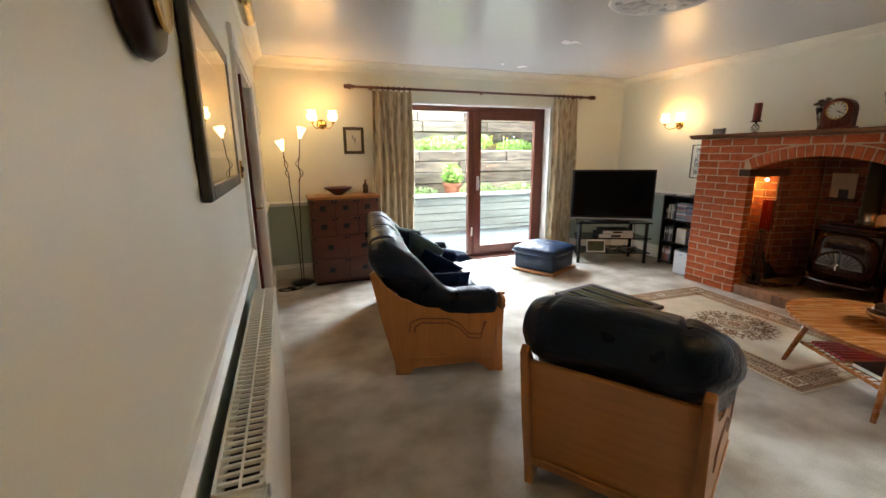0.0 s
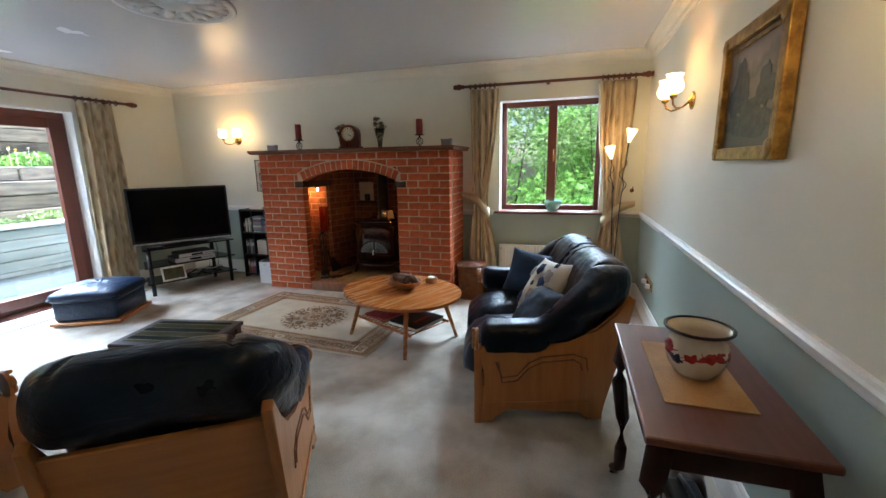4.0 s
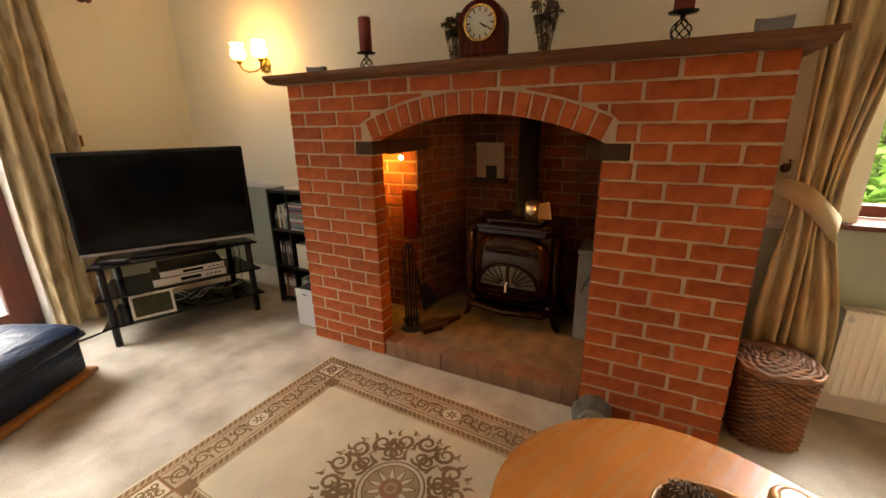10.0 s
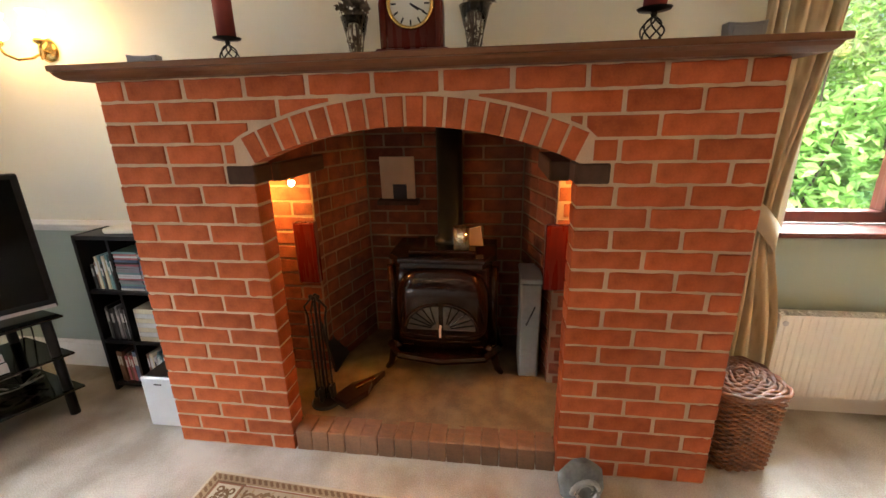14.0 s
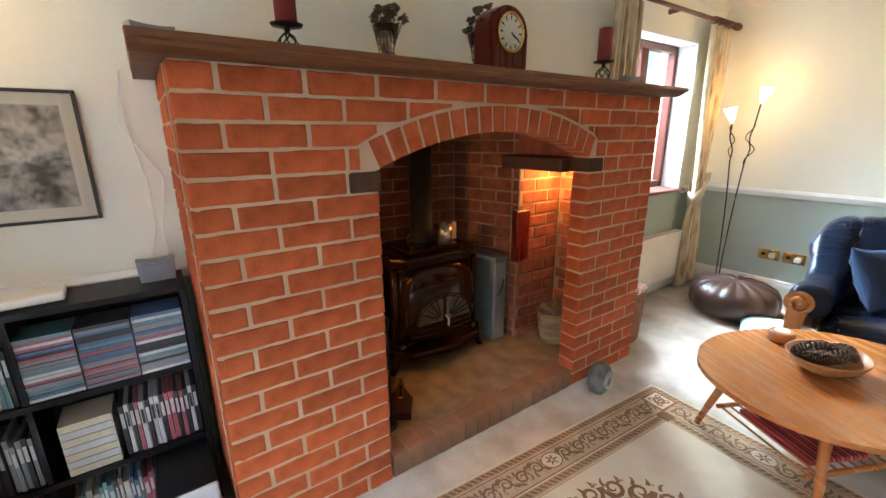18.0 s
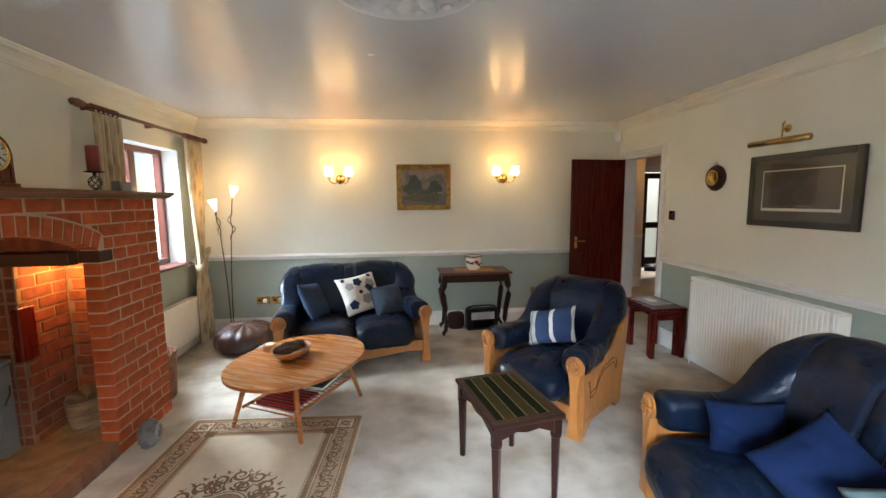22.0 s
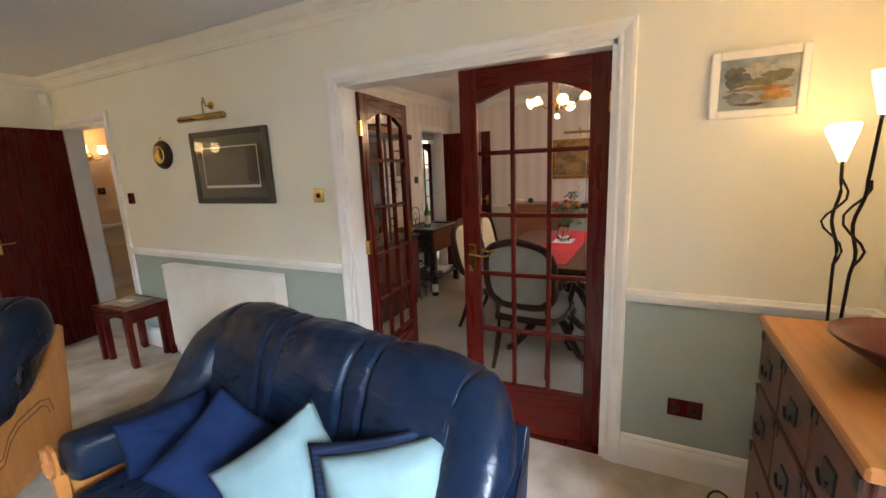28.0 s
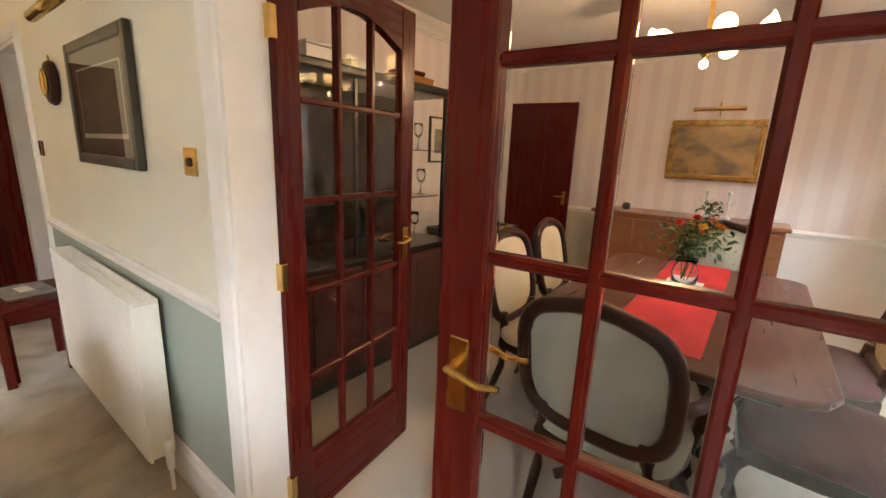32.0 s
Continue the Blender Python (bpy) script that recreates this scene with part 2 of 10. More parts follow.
def cyl(bm, p, q, r0, r1=None, seg=16, caps=True):
    p, q = Vector(p), Vector(q)
    d = q - p
    r = bmesh.ops.create_cone(bm, cap_ends=caps, segments=seg, radius1=r0, radius2=r0 if r1 is None else r1, depth=d.length)
    bmesh.ops.transform(bm, matrix=Matrix.Translation((p + q) / 2) @ d.to_track_quat("Z", "Y").to_matrix().to_4x4(), verts=r["verts"])
    return r["verts"]


def lathe(bm, prof, at=(0, 0, 0), seg=24, m=None, caps=True):
    """Turned shape from (radius, height) pairs."""
    rings = []
    for r, z in prof:
        rings.append([bm.verts.new((at[0] + r * math.cos(2 * math.pi * i / seg), at[1] + r * math.sin(2 * math.pi * i / seg), at[2] + z)) for i in range(seg)])
    for a, b in zip(rings, rings[1:]):
        for i in range(seg):
            bm.faces.new((a[i], a[(i + 1) % seg], b[(i + 1) % seg], b[i]))
    for ring, pr in ((rings[0], prof[0]), (rings[-1], prof[-1])):
        if caps and pr[0] > 0.0005:
            bm.faces.new(ring)
    if m is not None:
        bmesh.ops.transform(bm, matrix=m, verts=[v for r in rings for v in r])
    return rings


def tube(bm, pts, r, seg=8, r1=None):
    """Round bar along points."""
    pts = [Vector(p) for p in pts]
    n = len(pts)
    rings, up = [], Vector((0, 0, 1))
    for i, p in enumerate(pts):
        t = (pts[min(i + 1, n - 1)] - pts[max(i - 1, 0)]).normalized()
        a = t.cross(up)
        if a.length < 0.05:
            a = t.cross(Vector((1, 0, 0)))
        a.normalize()
        b = t.cross(a).normalized()
        rr = r if r1 is None else r + (r1 - r) * i / (n - 1)
        rings.append([bm.verts.new(p + a * rr * math.cos(2 * math.pi * k / seg) + b * rr * math.sin(2 * math.pi * k / seg)) for k in range(seg)])
    for a, b in zip(rings, rings[1:]):
        for k in range(seg):
            bm.faces.new((a[k], a[(k + 1) % seg], b[(k + 1) % seg], b[k]))
    bm.faces.new(rings[0])
    bm.faces.new(rings[-1])


def arc(c, r, a0, a1, n, plane="xz"):
    out = []
    for i in range(n + 1):
        a = radians(a0 + (a1 - a0) * i / n)
        u, v = r * math.cos(a), r * math.sin(a)
        out.append({"xz": (c[0] + u, c[1], c[2] + v), "yz": (c[0], c[1] + u, c[2] + v), "xy": (c[0] + u, c[1] + v, c[2])}[plane])
    return out


def prism(bm, poly, axis, lo, hi, bev=0.0):
    """Polygon (u, v) pushed along an axis: x takes (y, z), y takes (x, z), z takes (x, y)."""
    def at(u, v, w):
        return {"x": (w, u, v), "y": (u, w, v), "z": (u, v, w)}[axis]
    a = [bm.verts.new(at(u, v, lo)) for u, v in poly]
    b = [bm.verts.new(at(u, v, hi)) for u, v in poly]
    fs = [bm.faces.new(a), bm.faces.new(b)]
    for i in range(len(poly)):
        j = (i + 1) % len(poly)
        bm.faces.new((a[i], a[j], b[j], b[i]))
    if bev:
        es = [e for f in fs for e in f.edges]
        bmesh.ops.bevel(bm, geom=es, offset=bev, segments=2, affect="EDGES", profile=0.5)
    return a + b


def puff(bm, c, s, p=3.5, nu=28, nv=16, m=None, wrinkle=0.0, seed=0.0, pz=None):
    """Stuffed, rounded block: half sizes s round c; p is how square it is."""
    pz = pz or p
    rows = []
    per = 4 * (s[0] + s[1])

    def rim(i):
        w = per * i / nu
        for (ax, ay), (dx, dy), ln in (((s[0], -s[1]), (0, 1), 2 * s[1]), ((s[0], s[1]), (-1, 0), 2 * s[0]), ((-s[0], s[1]), (0, -1), 2 * s[1]), ((-s[0], -s[1]), (1, 0), 2 * s[0])):
            if w <= ln:
                x, y = (ax + dx * w) / s[0], (ay + dy * w) / s[1]
                k = (abs(x) ** p + abs(y) ** p) ** (1 / p)
                return x / k, y / k
            w -= ln
        return 1.0, -1.0
    ring = [rim(i) for i in range(nu)]
    for j in range(nv + 1):
        v = -math.pi / 2 + math.pi * j / nv
        cv, sv = math.cos(v), math.sin(v)
        k = (abs(cv) ** pz + abs(sv) ** pz) ** (1 / pz)
        cv, sv = cv / k, sv / k
        row = []
        for i in range(nu):
            x, y, z = cv * ring[i][0], cv * ring[i][1], sv
            d = 1 + (wrinkle * noise.noise(Vector((x * 2.3 + seed, y * 2.3, z * 2.3))) if wrinkle else 0)
            co = Vector((c[0] + s[0] * x * d, c[1] + s[1] * y * d, c[2] + s[2] * z * d))
            row.append(bm.verts.new(m @ co if m is not None else co))
            if j in (0, nv):
                break
        rows.append(row)
    for a, b in zip(rows, rows[1:]):
        for i in range(nu):
            k = (i + 1) % nu
            if len(a) == 1:
                bm.faces.new((a[0], b[k], b[i]))
            elif len(b) == 1:
                bm.faces.new((a[i], a[k], b[0]))
            else:
                bm.faces.new((a[i], a[k], b[k], b[i]))


def profile_run(bm, prof, p, q, inward):
    """Moulding of profile (out, up) from p to q on the ground plan, standing out along inward."""
    n = Vector((inward[0], inward[1], 0))
    rows = []
    for e in (Vector(p), Vector(q)):
        rows.append([bm.verts.new(e + n * o + Vector((0, 0, u))) for o, u in prof])
    k = len(prof)
    for i in range(k):
        bm.faces.new((rows[0][i], rows[0][(i + 1) % k], rows[1][(i + 1) % k], rows[1][i]))
    bm.faces.new(rows[0])
    bm.faces.new(rows[1])


# ---- the plan ----
W, L, H = 4.92, 5.80, 2.42
T = 0.30
DADO = 0.88
FX, FY0, FY1 = 4.39, 1.825, 4.075         # brick chimney breast
OY0, OY1 = 2.405, 3.515                  # its opening
COURSE, PITCH = 0.0735, 0.2250


def wall_pieces(lo, hi, z0, z1, holes):
    """Rectangles (a0, a1, z0, z1) of a wall with holes (a0, a1, z0, z1) left out."""
    out, a = [], lo
    for h0, h1, b0, b1 in sorted(holes):
        out.append((a, h0, z0, z1))
        if b0 > z0:
            out.append((h0, h1, z0, min(b0, z1)))
        if b1 < z1:
            out.append((h0, h1, max(b1, z0), z1))
        a = h1
    out.append((a, hi, z0, z1))
    return [o for o in out if o[1] > o[0] and o[3] > o[2]]


HOLES_W = [(0.14, 0.86, 0, 1.995), (3.36, 4.868, 0, 1.995)]
HOLES_N = [(1.64, 3.69, 0, 2.03)]
HOLES_E = [(0.39, 1.43, 0.885, 2.05), (1.90, 4.02, 0, 1.5)]
for nm, axis, lo, hi, a0, a1, holes in (
        ("wall_west", "x", -0.14, 0.0, 0.0, L, HOLES_W), ("wall_north", "y", L, L + T, -0.14, W + T, HOLES_N),
        ("wall_east", "x", W, W + T, 0.0, L, HOLES_E), ("wall_south", "y", -0.2, 0.0, -0.14, W + T, [])):
    for z0, z1, mm, tag in ((0, DADO, M_SAGE, "lower"), (DADO, H, M_CREAM, "upper")):
        bm = bmesh.new()
        for p0, p1, q0, q1 in wall_pieces(a0, a1, z0, z1, holes):
            if axis == "x":
                box(bm, lo, p0, q0, hi, p1, q1)
            else:
                box(bm, p0, lo, q0, p1, hi, q1)
        struct(nm + "_" + tag, bm, mm, "sage green painted wall below the dado rail" if tag == "lower" else "pale cream painted wall above the dado rail", category="wall")

struct("floor", bx(0, 0, -0.1, W, L, 0.0), M_CARPET, "beige wool carpet with faint hoover marks", category="floor")
struct("ceiling", bx(-0.14, -0.2, H, W + T, L + T, H + 0.1), M_CEIL, "silky off-white painted ceiling", category="ceiling")

DADO_P = [(0, 0), (0.012, 0.002), (0.016, 0.012), (0.016, 0.022), (0.024, 0.028), (0.026, 0.040), (0.018, 0.048), (0.012, 0.058), (0, 0.060)]
SKIRT_P = [(0, 0), (0.018, 0), (0.018, 0.125), (0.014, 0.140), (0.010, 0.148), (0.012, 0.158), (0.006, 0.168), (0, 0.170)]
COVE_P = [(0, 0), (0.010, 0), (0.014, 0.012), (0.022, 0.020), (0.030, 0.045), (0.052, 0.066), (0.075, 0.076), (0.086, 0.086), (0.098, 0.092), (0.100, 0.100), (0, 0.100)]
ARCH = 0.075
runs = [("x", 0.0, 1, [(0.935, 3.36 - ARCH), (4.868 + ARCH, L)]), ("y", L, -1, [(0, 1.62), (3.71, W)]), ("x", W, -1, [(0, FY0), (FY1, L)]), ("y", 0.0, 1, [(0, W)])]
for ax, at, sg, spans in runs:
    for s0, s1 in spans:
        for pr, z, nm, mm, lab in ((DADO_P, DADO - 0.03, "dado_rail", M_WHITE, "white moulded dado rail"), (SKIRT_P, 0.0, "baseboard", M_WHITE, "white painted skirting board")):
            sp = [(s0, s1)]
            if ax == "x" and at == W and pr is DADO_P and s0 == 0:
                sp = [(0, 0.35), (1.49, s1)]
            for u0, u1 in sp:
                bm = bmesh.new()
                if ax == "x":
                    profile_run(bm, pr, (at, u0, z), (at, u1, z), (sg, 0))
                else:
                    profile_run(bm, pr, (u0, at, z), (u1, at, z), (0, sg))
                struct(nm, bm, mm, lab, category="trim")
for p, q, n in (((0, 0), (0, L), (1, 0)), ((0, L), (W, L), (0, -1)), ((W, 0), (W, L), (-1, 0)), ((0, 0), (W, 0), (0, 1))):
    bm = bmesh.new()
    profile_run(bm, COVE_P, (*p, H - 0.1), (*q, H - 0.1), n)
    struct("trim_cornice", bm, M_COVING, "cream plaster cornice with stepped moulding", category="cornice")


def architrave(y0, y1, z, x, sg, name, wide=ARCH):
    """Moulded casing round an opening in the plane x."""
    pr = [(0, 0), (0.012, 0), (0.018, 0.012), (0.014, 0.022), (0.020, 0.034), (0.024, 0.055), (0.020, 0.070), (0, wide)]
    for k, (a, b) in enumerate((((y0, 0), (y0, z)), ((y1, 0), (y1, z)), ((y0 - wide, z), (y1 + wide, z)))):
        bm = bmesh.new()
        rows = []
        for e, (yy, zz) in enumerate((a, b)):
            row = []
            for o, u in pr:
                if k == 0:
                    co = (x + sg * o, yy - u, zz + (u if e else 0))
                elif k == 1:
                    co = (x + sg * o, yy + u, zz + (u if e else 0))
                else:
                    co = (x + sg * o, (y0 - u) if e == 0 else (y1 + u), zz + u)
                row.append(bm.verts.new(co))
            rows.append(row)
        for i in range(len(pr) - 1):
            bm.faces.new((rows[0][i], rows[0][i + 1], rows[1][i + 1], rows[1][i]))
        bm.faces.new(rows[0]), bm.faces.new(rows[1])
        struct(name, bm, M_WHITE, "white moulded door architrave", category="trim")


for y0, y1 in ((0.14, 0.86), (3.36, 4.868)):
    architrave(y0, y1, 1.995, 0.0, 1, "trim_architrave")
    architrave(y0, y1, 1.995, -0.14, -1, "trim_architrave")
    bm = bmesh.new()
    box(bm, -0.14, y0 - 0.001, 0, 0.0, y0 + 0.022, 1.995)
    box(bm, -0.14, y1 - 0.022, 0, 0.0, y1 + 0.001, 1.995)
    box(bm, -0.14, y0, 1.973, 0.0, y1, 1.997)
    struct("trim_door_lining", bm, M_WHITE, "white painted door lining", category="trim")
struct("trim_threshold", bx(-0.13, 3.382, -0.004, -0.01, 4.846, 0.012, bev=0.004), M_MAHOGX, "dark mahogany threshold strip", category="trim")

# ---- brick chimney breast with inglenook ----
fire = tagged(new("chimney_breast"), "red brick inglenook chimney breast with pale mortar and segmental arch", "fireplace", kind="structure")
ZT = 21 * COURSE
RISE, VOUS, BH = 0.118, 0.098, 0.0638
HW = (OY1 - OY0) / 2
ARC_R = (HW ** 2 + RISE ** 2) / (2 * RISE)
ARC_C = (OY0 + OY1) / 2
ARC_Z = 17 * COURSE + RISE - ARC_R
HALF = math.asin(HW / ARC_R)
bm = bmesh.new()
g = 0.0035
box(bm, FX + g, FY0 + 0.011, 0, FX + 0.1, OY0 - 0.011, 17 * COURSE)
box(bm, FX + g, OY1 + 0.011, 0, FX + 0.1, FY1 - 0.011, 17 * COURSE)
top = [(FY0 + 0.011, 17 * COURSE), (FY0 + 0.011, ZT), (FY1 - 0.011, ZT), (FY1 - 0.011, 17 * COURSE), (OY1 + g, 17 * COURSE)]
top += [(ARC_C + (ARC_R + g) * math.sin(a), ARC_Z + (ARC_R + g) * math.cos(a)) for a in [HALF - 2 * HALF * i / 20 for i in range(21)]]
top += [(OY0 - g, 17 * COURSE)]
prism(bm, top, "x", FX + g, FX + 0.1)
box(bm, FX + 0.1, FY0 + g, 0, W + 0.002, FY0 + 0.1, ZT)
box(bm, FX + 0.1, FY1 - 0.1, 0, W + 0.002, FY1 - g, ZT)
part("mortar_core", bm, M_MORTAR, fire, "pale sandy mortar joints")
BR = {}


def brick_mesh(l, d, h=BH, kind=0):
    """One of four slightly wobbly bricks of a size."""
    key = (round(l, 3), round(d, 3), round(h, 3), kind)
    if key not in BR:
        rj = random.Random(kind * 77 + int(l * 1000))
        bm = bmesh.new()
        box(bm, -l / 2, -d / 2, -h / 2, l / 2, d / 2, h / 2)
        long = [e for e in bm.edges if abs(e.verts[0].co.x - e.verts[1].co.x) > 0.5 * l]
        bmesh.ops.subdivide_edges(bm, edges=long, cuts=5, use_grid_fill=True)
        for v in bm.verts:
            v.co += Vector((rj.uniform(-0.0012, 0.0012), rj.uniform(-0.001, 0.001), rj.uniform(-0.0016, 0.0016)))
        sharp = [e for e in bm.edges if len(e.link_faces) == 2 and e.calc_face_angle(0) > 1.0]
        bmesh.ops.bevel(bm, geom=sharp, offset=0.003, segments=1, affect="EDGES", profile=0.5)
        me = bpy.data.meshes.new("brick")
        bm.to_mesh(me)
        bm.free()
        me.materials.append(M_BRICK)
        BR[key] = me
    return BR[key]


rb = random.Random(4)


def brick(c, l, d, rz=0.0, h=BH, rx=0.0):
    ob = new("brick", brick_mesh(l, d, h, rb.randrange(4)))
    ob.parent = fire
    j = 0.0012
    ob.matrix_world = pose(c[0] + rb.uniform(-j, j), c[1] + rb.uniform(-j, j), c[2] + rb.uniform(-j, j), rx + rb.uniform(-0.4, 0.4), rb.uniform(-0.4, 0.4), rz + rb.uniform(-0.3, 0.3))
    return ob


def course(k, y0, y1, start_half, x):
    """Bricks of one course along y, face at x."""
    z = (k + 0.5) * COURSE
    y = y0
    half = start_half
    while y < y1 - 0.02:
        l = PITCH / 2 if half else PITCH
        e = min(y + l, y1)
        if e - y > 0.035:
            ln = e - y - 0.014
            if y1 - e < 0.035:
                ln += y1 - e
                e = y1
            brick((x + 0.05, y + (e - y) / 2, z), ln, 0.1, 90)
        y, half = e, False


def spandrel(y0, y1, z0, z1):
    """Brick cut to the back of the arch."""
    pts = []
    for i in range(7):
        y = y0 + (y1 - y0) * i / 6
        d = y - ARC_C
        e = ARC_Z + math.sqrt((ARC_R + VOUS + 0.012) ** 2 - d * d)
        if abs(d) > (ARC_R + VOUS + 0.012) * math.sin(HALF) + 0.004:
            e = z0
        pts.append((y, max(z0, e)))
    pts = [p for p in pts if z1 - p[1] > 0.007]
    if len(pts) < 2 or pts[-1][0] - pts[0][0] < 0.02:
        return
    bm = bmesh.new()
    prism(bm, pts + [(pts[-1][0], z1), (pts[0][0], z1)], "x", FX + rb.uniform(-0.001, 0.001), FX + 0.1, 0.003)
    part("brick", bm, M_BRICK, fire)


for k in range(21):
    z = (k + 0.5) * COURSE
    a, b = OY0, OY1
    if 17 <= k <= 19:
        y, l = FY0, PITCH / 2 if k % 2 == 0 else PITCH
        while y < FY1 - 0.03:
            e = min(y + l, FY1)
            near = max(y, min(e, ARC_C)) - ARC_C
            if e < ARC_C - (ARC_R + VOUS) * math.sin(HALF) - 0.02 or y > ARC_C + (ARC_R + VOUS) * math.sin(HALF) + 0.02:
                brick((FX + 0.05, (y + e) / 2, z), e - y - 0.0125, 0.1, 90)
            else:
                spandrel(y + 0.007, e - 0.007, z - BH / 2, z + BH / 2)
            y, l = e, PITCH
        continue
    if k == 16:
        a, b = OY0 - PITCH / 2, OY1 + PITCH / 2
    if k == 20:
        course(k, FY0, FY1, k % 2 == 0, FX)
    else:
        course(k, FY0, a, k % 2 == 0, FX)
        y, half = FY1, k % 2 == 1
        while y > b + 0.02:
            l = PITCH / 2 if half else PITCH
            e = max(y - l, b)
            if e - b < 0.035:
                e = b
            brick((FX + 0.05, (y + e) / 2, z), y - e - 0.0125, 0.1, 90)
            y, half = e, False
N_V = 18
for i in range(N_V):
    a = -HALF + 2 * HALF * (i + 0.5) / N_V
    w = HALF / N_V
    bm = bmesh.new()
    lo, hi = ARC_R + 0.003, ARC_R + VOUS
    prism(bm, [(ARC_C + r * math.sin(a + k * (w - 0.0052 / r)), ARC_Z + r * math.cos(a + k * (w - 0.0052 / r))) for r, k in ((lo, -1), (lo, 1), (hi, 1), (hi, -1))], "x", FX + rb.uniform(-0.0015, 0.0015), FX + 0.1, 0.003)
    part("brick", bm, M_BRICK, fire)
for y0, y1 in ((OY0 - PITCH / 2 + 0.004, OY0 + 0.002), (OY1 - 0.002, OY1 + PITCH / 2 - 0.004)):
    part("padstone", bx(FX - 0.003, y0, 16 * COURSE + 0.004, FX + 0.113, y1, 17 * COURSE - 0.004, bev=0.005), M_BEAM, fire, "dark timber pad block")
for sy, sg in ((FY0, -1), (FY1, 1)):
    for k in range(21):
        x = FX + (0.105 if k % 2 else 0.0)
        first = True
        while x < W - 0.02:
            l = PITCH if not (first and k % 2 == 0) else PITCH
            e = min(x + l, W)
            if e - x > 0.04 and not (first and k % 2 == 0 and False):
                brick(((x + e) / 2 + (0.0 if x > FX else 0.052), sy - sg * 0.05, (k + 0.5) * COURSE), e - x - 0.014 - (0.104 if x == FX else 0), 0.1)
            x, first = e, False


def lay(bm, p, q, z0, courses, depth=0.05, clip=None, off=0):
    """Joined bricks on the face from p to q, facing left of that way."""
    p, q = Vector((*p, 0)), Vector((*q, 0))
    d = q - p
    n = d.length
    rz = math.atan2(d.y, d.x)
    for k in range(courses):
        s = -PITCH / 2 * ((k + off) % 2)
        while s < n - 0.02:
            a, b = max(s, 0), min(s + PITCH, n)
            if b - a > 0.03:
                c = p + d * ((a + b) / 2 / n)
                box(bm, -(b - a) / 2 + 0.006, -depth, -BH / 2, (b - a) / 2 - 0.006, 0.002, BH / 2, bev=0.004,
                    m=Matrix.Translation((c.x, c.y, z0 + (k + 0.5) * COURSE)) @ Matrix.Rotation(rz, 4, "Z"))
            s += PITCH


# inner walls: (from, to) with the room on the left-hand side of the way
HZ = 0.10
XB = 5.34
inner = []
for s in (1, -1):
    def Y(v):
        return ARC_C + s * v
    pts = [(FX + 0.106, HW + 0.014), (FX + 0.106, 0.93), (4.86, 0.93), (4.86, 0.57), (4.92, 0.57), (XB, 0.45)]
    for (xa, va), (xb, vb) in zip(pts, pts[1:]):
        inner.append(((xa, Y(va)), (xb, Y(vb))) if s > 0 else ((xb, Y(vb)), (xa, Y(va))))
inner.append(((XB, ARC_C + 0.45), (XB, ARC_C - 0.45)))
bi, bmo = bmesh.new(), bmesh.new()
for p, q in inner:
    lay(bi, q, p, 0, 20)
    d = (Vector((*p, 0)) - Vector((*q, 0)))
    nrm = Vector((d.y, -d.x, 0)).normalized()
    a, b = Vector((*q, 0)), Vector((*p, 0))
    o = nrm * 0.003
    prism(bmo, [((a + o).x, (a + o).y), ((b + o).x, (b + o).y), ((b + nrm * 0.06).x, (b + nrm * 0.06).y), ((a + nrm * 0.06).x, (a + nrm * 0.06).y)], "z", 0, 20 * COURSE)
tagged(part("inner_brickwork", bi, M_BRICKI, fire, "darker brick lining of the hearth"), kind="stuff")
box(bmo, XB + 0.07, ARC_C - 1.12, 0, XB + 0.16, ARC_C + 1.12, 1.62)
box(bmo, W + 0.05, ARC_C - 1.12, 0, XB + 0.07, ARC_C - 1.04, 1.62)
box(bmo, W + 0.05, ARC_C + 1.04, 0, XB + 0.07, ARC_C + 1.12, 1.62)
box(bmo, FX + 0.12, FY0 + 0.06, 20 * COURSE + 0.021, XB + 0.16, FY1 - 0.06, 20 * COURSE + 0.06)
part("inner_mortar", bmo, M_DARK_MORTAR, fire)
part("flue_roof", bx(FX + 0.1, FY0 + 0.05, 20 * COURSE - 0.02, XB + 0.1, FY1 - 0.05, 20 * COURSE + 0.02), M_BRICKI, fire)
for s in (1, -1):
    y0, y1 = sorted((ARC_C + s * HW, ARC_C + s * 0.96))
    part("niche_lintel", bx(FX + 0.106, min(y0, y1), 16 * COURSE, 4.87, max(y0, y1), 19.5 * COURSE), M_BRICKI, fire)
    part("niche_beam", bx(FX + 0.116, ARC_C + s * HW - 0.03, 16 * COURSE - 0.002, 4.93, ARC_C + s * HW + 0.07, 17 * COURSE - 0.004, bev=0.006), M_BEAM, fire, "dark timber beam over the side niche")
    part("terracotta_post", bx(4.825, ARC_C + s * 0.60 - 0.035, 0.62, 4.87, ARC_C + s * 0.60 + 0.075, 0.93, bev=0.005), M_MAHOG, fire, "red-brown timber block")
M_LIP = mat("dusty_hearth_brick", (0.21, 0.095, 0.045), 0.85, col2=(0.13, 0.066, 0.034), scale=9, fine=120, bump=0.35, rand=0.15)
# hearth slab and its brick-on-end lip
part("hearth_slab", bx(FX + 0.09, FY0 + 0.1, 0, XB + 0.05, FY1 - 0.1, HZ), M_HEARTH, fire, "dusty quarry tile hearth")
n = 15
for i in range(n):
    y = OY0 + (OY1 - OY0) * (i + 0.5) / n
    lip = brick((FX + 0.058, y, HZ / 2), 0.11, (OY1 - OY0) / n - 0.0022, 0, HZ + 0.003)
    lip.data.materials[0] = M_LIP
